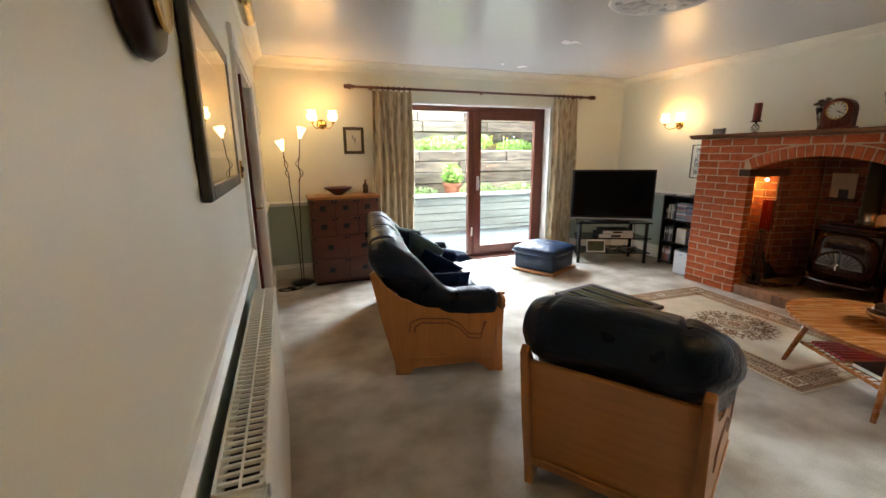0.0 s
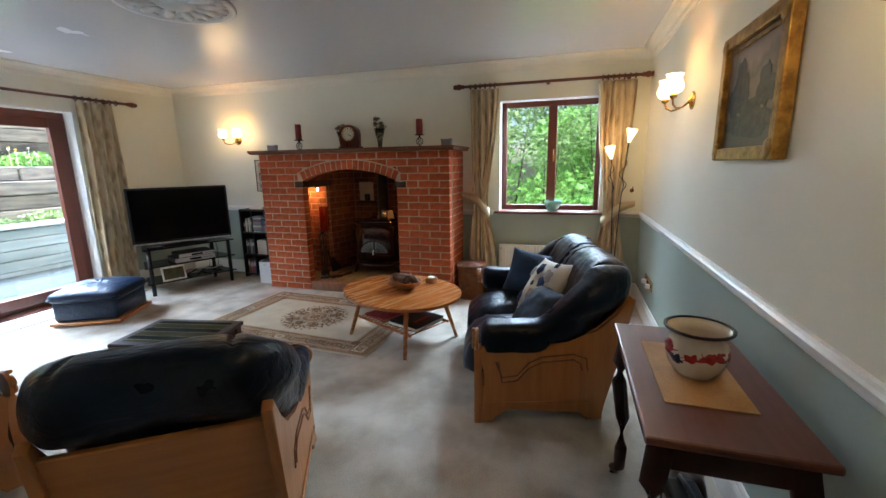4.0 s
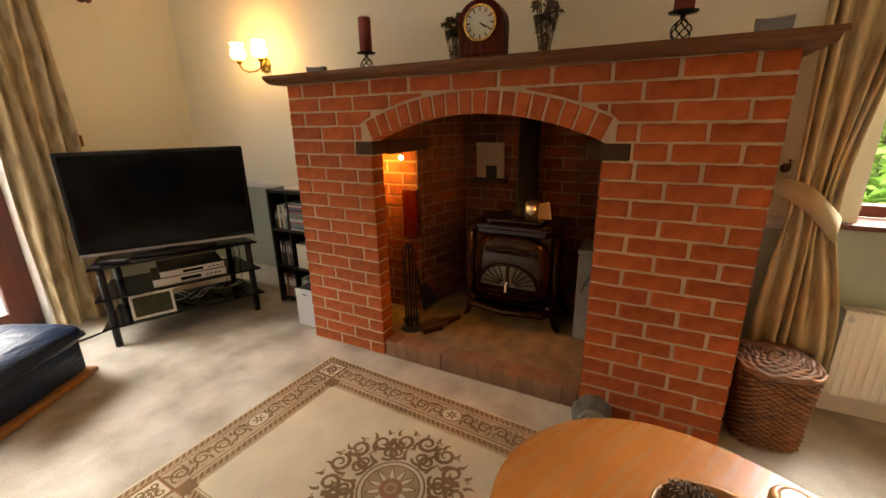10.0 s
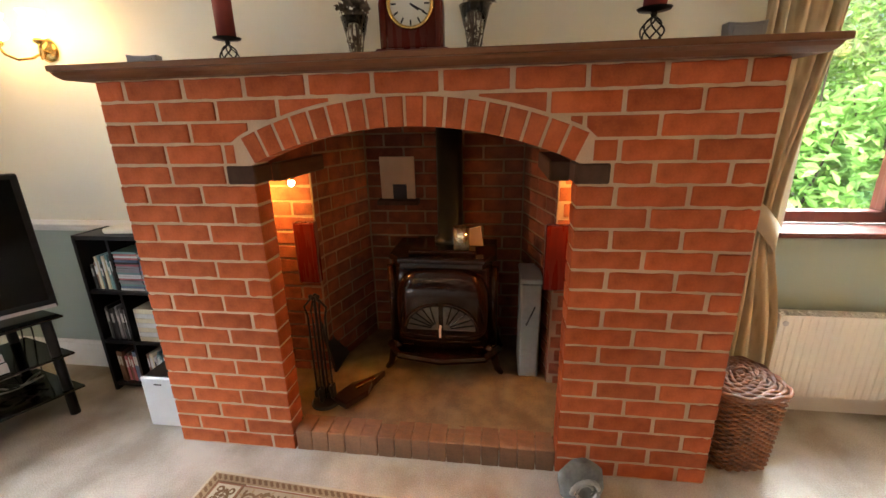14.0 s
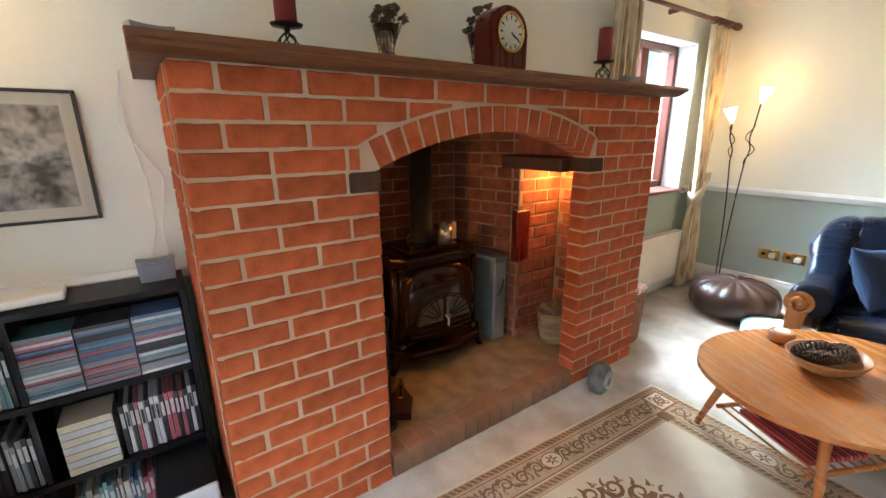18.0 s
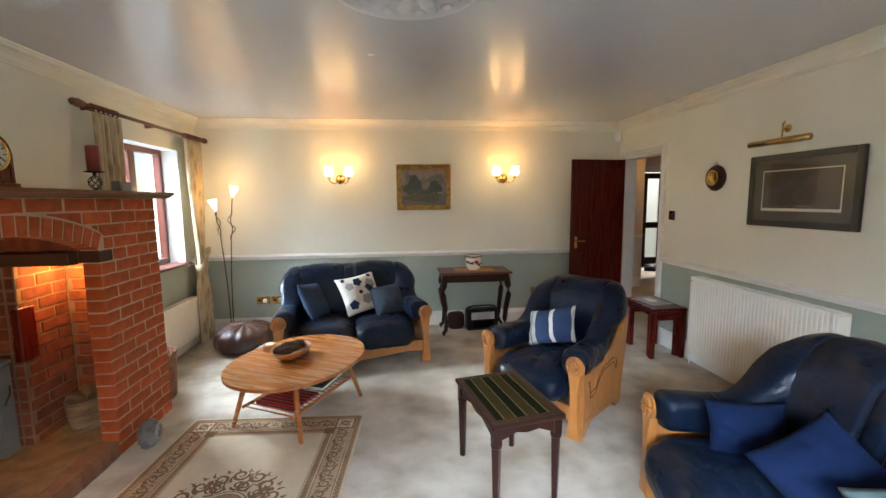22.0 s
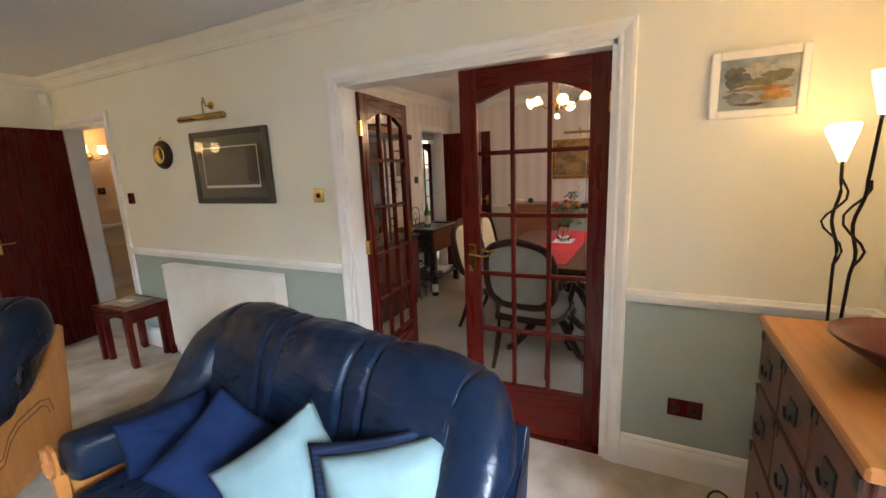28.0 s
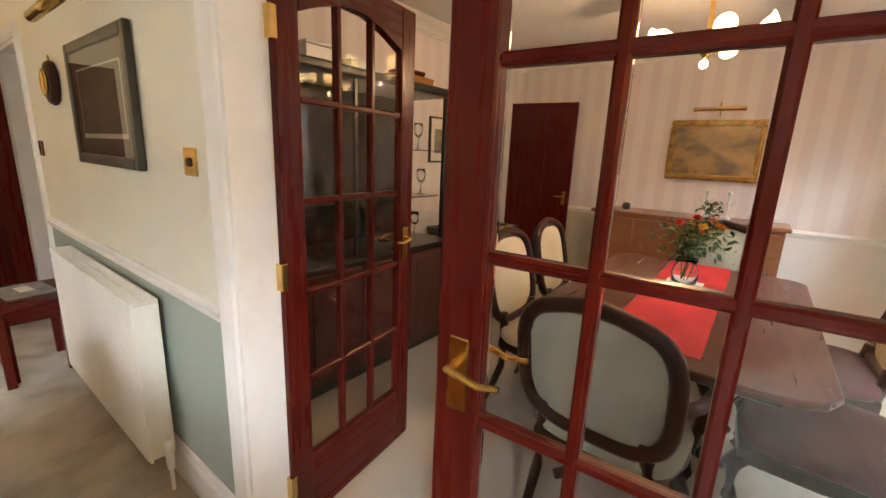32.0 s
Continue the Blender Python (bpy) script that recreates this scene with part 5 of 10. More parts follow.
frame_band("border_band", RX - 0.014, RY - 0.014, 0.034, 0.0088, M_RUGT)
frame_band("border_ground", RX - 0.058, RY - 0.058, 0.108, 0.0086, M_RUGG)
frame_band("border_line", RX - 0.052, RY - 0.052, 0.006, 0.0092, M_RUGR)
frame_band("border_line", RX - 0.166, RY - 0.166, 0.006, 0.0092, M_RUGR)
frame_band("border_band", RX - 0.178, RY - 0.178, 0.036, 0.0088, M_RUGT)
frame_band("border_line", RX - 0.218, RY - 0.218, 0.005, 0.0092, M_RUGT)
zs = 0.0104
bm, bc, bt, bb = bmesh.new(), bmesh.new(), bmesh.new(), bmesh.new()
step = [0]


def lay_ribbon(b, pts, w0, w1):
    step[0] = (step[0] + 1) % 12
    ribbon(b, pts, w0, w1, zs + 0.00012 * step[0])


def place_run(horizontal, fixed, c, seq):
    return [((c + u, fixed + v) if horizontal else (fixed + v, c + u)) for u, v in seq]


def leaf(u, v, a, l, bend=0.6, n=6):
    """Curved leaf from (u, v) along angle a."""
    out = [(u, v)]
    for i in range(n):
        a += bend / n
        u, v = u + l / n * math.cos(a), v + l / n * math.sin(a)
        out.append((u, v))
    return out


def disc(b, cx, cy, rx, ry, z, seg=20):
    b.faces.new([b.verts.new((cx + rx * math.cos(2 * math.pi * i / seg), cy + ry * math.sin(2 * math.pi * i / seg), z)) for i in range(seg)])


def border_run(horizontal, fixed, lo, hi, n):
    """Acanthus scrolls either side of an oval cartouche, with corner-to-corner frames."""
    p = (hi - lo) / n
    for i in range(n):
        c = lo + p * (i + 0.5)
        up = 1 if i % 2 else -1
        if i == n // 2:
            x, y = (c, fixed) if horizontal else (fixed, c)
            rx, ry = (0.052, 0.042) if horizontal else (0.042, 0.052)
            disc(bb, x, y, rx, ry, zs + 0.0018, 24)
            disc(bc, x, y, rx - 0.005, ry - 0.005, zs + 0.0022, 24)
            for k in range(6):
                a = k * math.pi / 3 + 0.5
                ribbon(bm, [(x + (0.006 + 0.004 * j) * math.cos(a), y + (0.006 + 0.004 * j) * math.sin(a)) for j in range(7)], 0.006, 0.003, zs + 0.0026)
            continue
        for q, w in ((spiral(0, up * 0.004, p * 0.40, math.pi * (0.0 if up > 0 else 1.0), 1.5, up), 0.0075),
                     (leaf(-p * 0.55, -up * 0.034, up * 0.5, 0.06, up * 0.9), 0.008), (leaf(p * 0.1, up * 0.040, -up * 0.2, 0.05, -up * 0.8), 0.008),
                     (leaf(p * 0.25, -up * 0.038, up * 0.9, 0.04, up * 1.4), 0.007), (leaf(-p * 0.35, up * 0.036, -up * 2.4, 0.035, up * 1.2), 0.006)):
            lay_ribbon(bm, place_run(horizontal, fixed, c, q), w, 0.003)
        for k in range(5):
            a = 2 * math.pi * k / 5 + 0.4
            lay_ribbon(bt, place_run(horizontal, fixed, c, leaf(p * 0.36 * math.cos(a), p * 0.36 * math.sin(a), a - up * 0.5, 0.022, up * 1.2, 4)), 0.006, 0.002)


for yy in (-RY + 0.112, RY - 0.112):
    border_run(True, yy, -RX + 0.18, RX - 0.18, 9)
for xx in (-RX + 0.112, RX - 0.112):
    border_run(False, xx, -RY + 0.18, RY - 0.18, 17)
# twisted cord in the two guard stripes
for off in (0.031, 0.196):
    for horizontal, fixed, half in ((True, RY - off, RX - off), (True, -RY + off, RX - off), (False, RX - off, RY - off), (False, -RX + off, RY - off)):
        m = int(half * 2 / 0.026)
        for i in range(m):
            c = -half + 2 * half * (i + 0.5) / m
            lay_ribbon(bm, place_run(horizontal, fixed, c, [(-0.012, -0.009), (-0.004, -0.006), (0.004, 0.006), (0.012, 0.009)]), 0.0062, 0.0062)
tagged(part("border_scroll", bm, M_RUGB, rug), kind="stuff")
tagged(part("border_leaf_tip", bt, M_RUGT, rug), kind="stuff")
tagged(part("cartouche_outline", bb, M_RUGB, rug), kind="stuff")
tagged(part("cartouche_fields", bc, M_RUG, rug), kind="stuff")
for sx in (-1, 1):
    for sy in (-1, 1):
        cx, cy = sx * (RX - 0.112), sy * (RY - 0.112)
        part("corner_block", bx(cx - 0.064, cy - 0.064, 0.006, cx + 0.064, cy + 0.064, 0.0098), M_RUGB, rug)
        part("corner_line", bx(cx - 0.057, cy - 0.057, 0.006, cx + 0.057, cy + 0.057, 0.0101), M_RUGR, rug)
        part("corner_field", bx(cx - 0.051, cy - 0.051, 0.006, cx + 0.051, cy + 0.051, 0.0104), M_RUG, rug)
        ex, ey = sx * (RX - 0.202), sy * (RY - 0.202)
        part("corner_step", bx(ex - 0.030, ey - 0.030, 0.006, ex + 0.030, ey + 0.030, 0.0099), M_RUGB, rug)
        bm = bmesh.new()
        for a in range(4):
            t = a * math.pi / 2 + math.pi / 4
            ribbon(bm, spiral(cx + 0.036 * math.cos(t), cy + 0.036 * math.sin(t), 0.020, t + 2, 1.2), 0.006, 0.003, 0.0108)
            ribbon(bm, [(cx + (0.010 + 0.004 * j) * math.cos(t - 0.78), cy + (0.010 + 0.004 * j) * math.sin(t - 0.78)) for j in range(7)], 0.006, 0.002, 0.0110)
        ribbon(bm, [(cx + 0.026 * math.cos(k * 0.3142), cy + 0.026 * math.sin(k * 0.3142)) for k in range(21)], 0.004, 0.004, 0.0112)
        disc(bm, cx, cy, 0.009, 0.009, 0.0112)
        part("corner_motif", bm, M_RUGB, rug)
bm, bt = bmesh.new(), bmesh.new()
for i in range(16):
    a = 2 * math.pi * i / 16
    sg = 1 if i % 2 else -1
    lobe = 0.262 if i % 4 in (0, 3) else 0.246

    def polar(r, da):
        return (r * math.cos(a + da), r * math.sin(a + da))
    cx, cy = polar(lobe, 0)
    lay_ribbon(bm, spiral(cx, cy, 0.047, a + sg * 1.3, 1.45, sg), 0.0115, 0.004)
    cx, cy = polar(0.178, 0.1 * sg)
    lay_ribbon(bm, spiral(cx, cy, 0.038, a - sg * 2.0, 1.4, -sg), 0.0105, 0.004)
    for r, da, turn, l, b in ((0.145, -0.15, 0.5 * sg, 0.07, -0.9 * sg), (0.205, 0.16, -0.7 * sg, 0.06, 1.1 * sg), (0.275, 0.10, 0.9 * sg, 0.045, -1.6 * sg), (0.285, -0.12, -0.6, 0.035, 1.2), (0.222, -0.02, 1.4 * sg, 0.05, -1.0 * sg)):
        u, v = polar(r, da)
        lay_ribbon(bm, leaf(u, v, a + turn, l, b), 0.0105, 0.003)
    for r in (0.205, 0.292):
        u, v = polar(r, 0.19)
        lay_ribbon(bt, leaf(u, v, a + 1.2, 0.035, 1.0, 4), 0.007, 0.002)
tagged(part("medallion_scroll", bm, M_RUGB, rug), kind="stuff")
tagged(part("medallion_leaf_tip", bt, M_RUGT, rug), kind="stuff")
for r1, mm, z in ((0.132, M_RUGB, 0.0120), (0.125, M_RUG, 0.0123), (0.112, M_RUGB, 0.0126), (0.106, M_RUGT, 0.0129), (0.046, M_RUGR, 0.0138), (0.026, M_RUGT, 0.0141), (0.014, M_RUGR, 0.0144)):
    bm = bmesh.new()
    disc(bm, 0, 0, r1, r1, z, 44)
    part("medallion_disc", bm, mm, rug)
bm, bt = bmesh.new(), bmesh.new()
for i in range(11):
    a = 2 * math.pi * i / 11
    ribbon(bt, [((0.046 + 0.053 * j / 6) * math.cos(a), (0.046 + 0.053 * j / 6) * math.sin(a)) for j in range(7)], 0.0155, 0.006, 0.0132)
    ribbon(bm, [((0.046 + 0.045 * j / 6) * math.cos(a), (0.046 + 0.045 * j / 6) * math.sin(a)) for j in range(7)], 0.0115, 0.003, 0.0135)
part("petal_outline", bt, M_RUGB, rug)
part("medallion_petals", bm, M_RUG, rug)

# ---- curtains ----
M_CURT = bpy.data.materials.new("cream_patterned_curtain")
M_CURT.use_nodes = True
cn, cl = M_CURT.node_tree.nodes, M_CURT.node_tree.links
cb = cn["Principled BSDF"]
cb.inputs["Roughness"].default_value = 0.9
tc = cn.new("ShaderNodeTexCoord")
mp = cn.new("ShaderNodeMapping")
mp.inputs["Scale"].default_value = (1, 1, 0.35)
vo = cn.new("ShaderNodeTexVoronoi")
nz = cn.new("ShaderNodeTexNoise")
nz.inputs["Scale"].default_value, nz.inputs["Detail"].default_value = 26.0, 6
cl.new(tc.outputs["Object"], mp.inputs[0])
cl.new(mp.outputs[0], nz.inputs["Vector"])
cl.new(mp.outputs[0], vo.inputs["Vector"])
vo.inputs["Scale"].default_value = 17.0
lines = cn.new("ShaderNodeTexNoise")
lm = cn.new("ShaderNodeMapping")
lm.inputs["Scale"].default_value = (24, 24, 1.1)
lines.inputs["Scale"].default_value, lines.inputs["Detail"].default_value = 1.0, 2.0
cl.new(tc.outputs["Object"], lm.inputs[0])
cl.new(lm.outputs[0], lines.inputs["Vector"])
sprig = cn.new("ShaderNodeMath")
sprig.operation = "MULTIPLY_ADD"
sprig.inputs[1].default_value = 0.9
cl.new(nz.outputs["Fac"], sprig.inputs[0])
cl.new(vo.outputs["Distance"], sprig.inputs[2])
both = cn.new("ShaderNodeMath")
both.operation = "MULTIPLY_ADD"
both.inputs[1].default_value = 1.3
cl.new(lines.outputs["Fac"], both.inputs[0])
cl.new(sprig.outputs[0], both.inputs[2])
rp = cn.new("ShaderNodeValToRGB")
rp.color_ramp.elements[0].position, rp.color_ramp.elements[0].color = 0.34, (0.32, 0.23, 0.13, 1)
rp.color_ramp.elements[1].position, rp.color_ramp.elements[1].color = 0.60, (0.54, 0.44, 0.28, 1)
half = cn.new("ShaderNodeMath")
half.operation = "MULTIPLY_ADD"
half.inputs[1].default_value, half.inputs[2].default_value = 0.62, -0.40
cl.new(both.outputs[0], half.inputs[0])
cl.new(half.outputs[0], rp.inputs[0])
cl.new(rp.outputs[0], cb.inputs["Base Color"])
M_LINING = mat("plain_curtain_band", (0.46, 0.37, 0.24), 0.9, vary=0.05, fine=200, bump=0.2)
M_POLE = wood("dark_curtain_pole", (0.13, 0.04, 0.02), (0.08, 0.022, 0.012), 0.4, 0, 0.3)


def curtain(name, label, axis, at, a0, a1, ztop, zbot, waves, tie=None, seed=0, out=-1):
    """Pleated curtain across a0..a1; tie = (height, centre, width) where it is gathered."""
    c = thing(name, label, "curtain", group="curtains")
    bm = bmesh.new()
    nu, nv = waves * 10, 40
    rows = []
    rr = random.Random(seed)
    ph = [rr.uniform(-0.4, 0.4) for _ in range(waves + 1)]
    for j in range(nv + 1):
        z = ztop + (zbot - ztop) * j / nv
        row = []
        for i in range(nu + 1):
            u = i / nu
            lo, hi = a0, a1
            if tie:
                zt, cc, ww = tie
                k = math.exp(-((z - zt) / (0.45 if z > zt else 0.38)) ** 2)
                kk = k ** (0.75 if z > zt else 1.0)
                lo, hi = a0 + (cc - ww / 2 - a0) * kk, a1 + (cc + ww / 2 - a1) * kk
            sp = (hi - lo)
            a = lo + sp * u + 0.012 * math.sin(z * 3 + u * 9 + seed)
            amp = min(0.04, 0.25 * sp / waves + 0.012)
            d = amp * math.sin(2 * math.pi * waves * u + ph[int(u * waves) % len(ph)] + 0.4 * math.sin(z * 2.2 + seed)) + 0.012 * noise.noise(Vector((u * 5, z * 2, seed)))
            row.append(bm.verts.new((at + d, a, z) if axis == "x" else (a, at + d, z)))
        rows.append(row)
    for p, q in zip(rows, rows[1:]):
        for i in range(nu):
            bm.faces.new((p[i], p[i + 1], q[i + 1], q[i]))
    cl_ = part("cloth", bm, M_CURT, c, "", True)
    sol = cl_.modifiers.new("thick", "SOLIDIFY")
    sol.thickness = 0.004
    if tie:
        zt, cc, ww = tie
        bm = bmesh.new()
        ring0, ring1 = [], []
        hook = -0.12 * out
        for i in range(28):
            t = 2 * math.pi * i / 28
            x, y = (ww / 2 + 0.02) * math.cos(t), 0.062 * math.sin(t)
            far = max(0.0, math.cos(t) * (1 if hook > 0 else -1))
            x += hook * far ** 3
            y *= 1 - 0.6 * far
            sl = 0.10 * math.cos(t) * (1 if hook > 0 else -1)
            wd = 0.055 - 0.03 * far ** 2
            for ring, dz in ((ring0, -wd), (ring1, wd)):
                co = (at + y, cc + x, zt + dz + sl) if axis == "x" else (cc + x, at + y, zt + dz + sl)
                ring.append(bm.verts.new(co))
        for i in range(28):
            bm.faces.new((ring0[i], ring0[(i + 1) % 28], ring1[(i + 1) % 28], ring1[i]))
        tb = part("tie_back", bm, M_LINING, c, "plain fabric tie-back", True)
        so = tb.modifiers.new("thick", "SOLIDIFY")
        so.thickness = 0.008
    return c


def curtain_pole(label, p, q, out, ring_spans):
    """Wooden pole with turned finials, brackets and rings."""
    t = thing("curtain_pole", label, "curtain pole", group="curtain poles")
    p, q, o = Vector(p), Vector(q), Vector(out)
    bm = bmesh.new()
    cyl(bm, p, q, 0.014, seg=14)
    part("rod", bm, M_POLE, t, smooth=True)
    d = (q - p).normalized()
    for e, sg in ((p, -1), (q, 1)):
        bm = bmesh.new()
        lathe(bm, [(0.014, 0), (0.024, 0.012), (0.016, 0.026), (0.028, 0.045), (0.030, 0.060), (0.020, 0.078), (0.026, 0.094), (0.018, 0.112), (0.0, 0.118)], seg=16, m=Matrix.Translation(e) @ (d * sg).to_track_quat("Z", "Y").to_matrix().to_4x4())
        part("finial", bm, M_POLE, t, "turned wooden finial", True)
    for k in (0.06, 0.5, 0.94):
        c = p.lerp(q, k)
        bm = bmesh.new()
        cyl(bm, c - o * 0.01, c + o * 0.085, 0.011, 0.020, 12)
        part("bracket", bm, M_POLE, t)
    for a, b, n in ring_spans:
        for i in range(n):
            c = p.lerp(q, a + (b - a) * i / (n - 1))
            bm = bmesh.new()
            circ = [c + Vector((0, 0, 1)) * 0.024 * math.cos(2 * math.pi * j / 14) + o * 0.024 * math.sin(2 * math.pi * j / 14) - Vector((0, 0, 0.004)) for j in range(15)]
            tube(bm, circ, 0.0055, 6)
            part("ring", bm, M_POLE, t)
    return t


curtain("curtain", "cream and brown patterned full-length curtain, drawn back", "y", 5.70, 1.20, 1.68, 2.12, 0.02, 6, seed=1)
curtain("curtain", "cream and brown patterned full-length curtain, drawn back", "y", 5.70, 3.66, 4.05, 2.12, 0.02, 5, seed=2)
curtain("curtain", "cream patterned curtain held by a fabric tie-back", "x", 4.81, 1.42, 1.72, 2.15, 0.03, 5, (0.98, 1.60, 0.15), 3, -1)
curtain("curtain", "cream patterned curtain held by a fabric tie-back", "x", 4.81, 0.14, 0.46, 2.15, 0.03, 5, (0.90, 0.29, 0.15), 4, 1)
curtain_pole("dark wooden curtain pole above the patio door", (1.02, 5.71, 2.155), (4.22, 5.71, 2.155), (0, 1, 0), [(0.06, 0.20, 8), (0.83, 0.96, 7)])
curtain_pole("dark wooden curtain pole above the window", (4.81, 1.78, 2.185), (4.81, 0.10, 2.185), (1, 0, 0), [(0.04, 0.19, 6), (0.80, 0.97, 7)])
for y in (1.70, 0.10):
    hk = thing("tie_back_hook", "brass curtain hook on the wall", "hook", pose(W, y, 1.12))
    bm = bmesh.new()
    tube(bm, [(0, 0, 0), (-0.05, 0, 0), (-0.06, 0, 0.02), (-0.055, 0, 0.04)], 0.007)
    lathe(bm, [(0.0, 0.0), (0.02, 0.0), (0.018, 0.006), (0.0, 0.008)], m=pose(-0.006, 0, 0, 0, -90, 0) @ pose(0, 0, -0.006))
    part("hook", bm, M_POLE, hk)

# ---- radiators ----
def radiator(label, m, width, height, deep=0.092):
    """Panel radiator: back on y = 0, face towards +y."""
    r = thing("radiator", label, "radiator", m)
    z0, dp = 0.13, deep
    part("panel", bx(0, 0.025, z0, width, 0.038, height, bev=0.006), M_RAD, r)
    n = int(width / 0.033)
    poly = [(0, dp - 0.014), (width, dp - 0.014), (width, dp - 0.003)]
    for i in range(n):
        x = width - 0.015 - (width - 0.03) * (i + 0.5) / n
        poly += [(x + 0.012, dp - 0.003), (x + 0.008, dp), (x - 0.008, dp), (x - 0.012, dp - 0.003)]
    poly += [(0, dp - 0.003)]
    bm = bmesh.new()
    prism(bm, poly, "z", z0, height)
    part("front_panel", bm, M_RAD, r, "lightly ribbed white front panel")
    for x in (0.0, width - 0.012):
        part("side_cover", bx(x - 0.002, 0.024, z0 + 0.01, x + 0.014, dp - 0.004, height - 0.004, bev=0.003), M_RAD, r)
    bm = bmesh.new()
    box(bm, 0.0, 0.024, height - 0.004, width, 0.030, height + 0.008)
    box(bm, 0.0, dp - 0.006, height - 0.004, width, dp - 0.001, height + 0.008)
    box(bm, 0.0, (0.024 + dp) / 2 - 0.002, height - 0.003, width, (0.024 + dp) / 2 + 0.002, height + 0.007)
    k = int(width / 0.024)
    for i in range(k + 1):
        x = width * i / k
        box(bm, x - 0.0026, 0.030, height - 0.002, x + 0.0026, dp - 0.006, height + 0.0065)
    part("grille", bm, M_RAD, r, "slotted top grille")
    # black sheet added below the grille as the shade seen through its slots
    part("slot_shade", bx(0.01, 0.036, height - 0.03, width - 0.01, dp - 0.016, height - 0.025), M_BLACK, r)
    for x in (-0.045, width + 0.03):
        bm = bmesh.new()
        tube(bm, [(x, 0.06, 0.0), (x, 0.06, 0.13), (x, 0.06, 0.17), (x + (0.05 if x < 0 else -0.05), 0.06, 0.17)], 0.008)
        part("pipe", bm, M_WHITE, r)
        bm = bmesh.new()
        lathe(bm, [(0.012, 0.10), (0.016, 0.13), (0.016, 0.19), (0.020, 0.195), (0.020, 0.225), (0.0, 0.228)], (x, 0.06, 0))
        part("valve", bm, M_SILVER if x > 0 else M_WHITE, r, "radiator valve", True)
    bm = bmesh.new()
    lathe(bm, [(0.0, 0), (0.012, 0), (0.012, 0.004), (0.0, 0.006)], seg=14, m=Matrix.Translation((width - 0.02, dp, height - 0.03)) @ Matrix.Rotation(radians(-90), 4, "X"))
    part("vent_plug", bm, M_SILVER, r)
    return r


radiator("white panel radiator with slotted top on the sage wall", pose(0.004, 2.79, 0, 0, 0, -90), 1.26, 0.81, 0.118)
radiator("white ribbed panel radiator under the window", pose(W - 0.004, 0.40, 0, 0, 0, 90), 1.0, 0.53)

# ---- wall lights and floor lamps ----
def tulip(bm, m, s=1.0):
    prof = [(0.018, 0.0), (0.036, 0.008), (0.047, 0.026), (0.048, 0.042), (0.041, 0.062), (0.033, 0.078), (0.034, 0.088), (0.043, 0.102)]
    rings = []
    seg = 28
    for k, (r, z) in enumerate(prof):
        wv = 0.006 * k / len(prof)
        rings.append([bm.verts.new(m @ Vector((s * (r + wv * math.cos(7 * 2 * math.pi * i / seg)) * math.cos(2 * math.pi * i / seg), s * (r + wv * math.cos(7 * 2 * math.pi * i / seg)) * math.sin(2 * math.pi * i / seg), s * z))) for i in range(seg)])
    for a, b in zip(rings, rings[1:]):
        for i in range(seg):
            bm.faces.new((a[i], a[(i + 1) % seg], b[(i + 1) % seg], b[i]))
    bm.faces.new(rings[0])


LAMP_W = 2.0


def sconce(label, m):
    """Double wall light: back on the wall y = 0, reaching towards +y."""
    s = thing("wall_light", label, "wall light", m, "double wall lights")
    bm = bmesh.new()
    lathe(bm, [(0.0, 0.0), (0.052, 0.0), (0.054, 0.006), (0.040, 0.014), (0.020, 0.022), (0.0, 0.03)], seg=24, m=Matrix.Rotation(radians(-90), 4, "X"))
    part("backplate", bm, M_BRASS, s, "round brass back plate", True)
    for sg in (-1, 1):
        bm = bmesh.new()
        tube(bm, [(0, 0.02, -0.005), (sg * 0.03, 0.06, -0.04), (sg * 0.065, 0.10, -0.05), (sg * 0.095, 0.125, -0.03), (sg * 0.108, 0.132, 0.0), (sg * 0.108, 0.132, 0.02)], 0.006)
        lathe(bm, [(0.010, -0.01), (0.022, 0.0), (0.020, 0.008), (0.016, 0.02), (0.0, 0.022)], (sg * 0.108, 0.132, 0.012))
        arm = part("arm", bm, M_BRASS, s, "curved brass arm", True)
        bm = bmesh.new()
        tulip(bm, Matrix.Translation((sg * 0.108, 0.132, 0.028)), 1.08)
        sh = part("shade", bm, M_SHADE, s, "lit frosted glass tulip shade", True)
        sh.visible_shadow = False
        c = m @ Vector((sg * 0.108, 0.132, 0.085))
        point_lamp("wall_light_bulb", c, LAMP_W, WARM, 0.035)
    return s


for m in (pose(3.36, 0.002, 1.76, 0, 0, 0), pose(1.455, 0.002, 1.76), pose(W - 0.002, 4.804, 1.745, 0, 0, 90), pose(0.65, L - 0.002, 1.75, 0, 0, 180)):
    sconce("brass double wall light with two lit tulip shades", m)


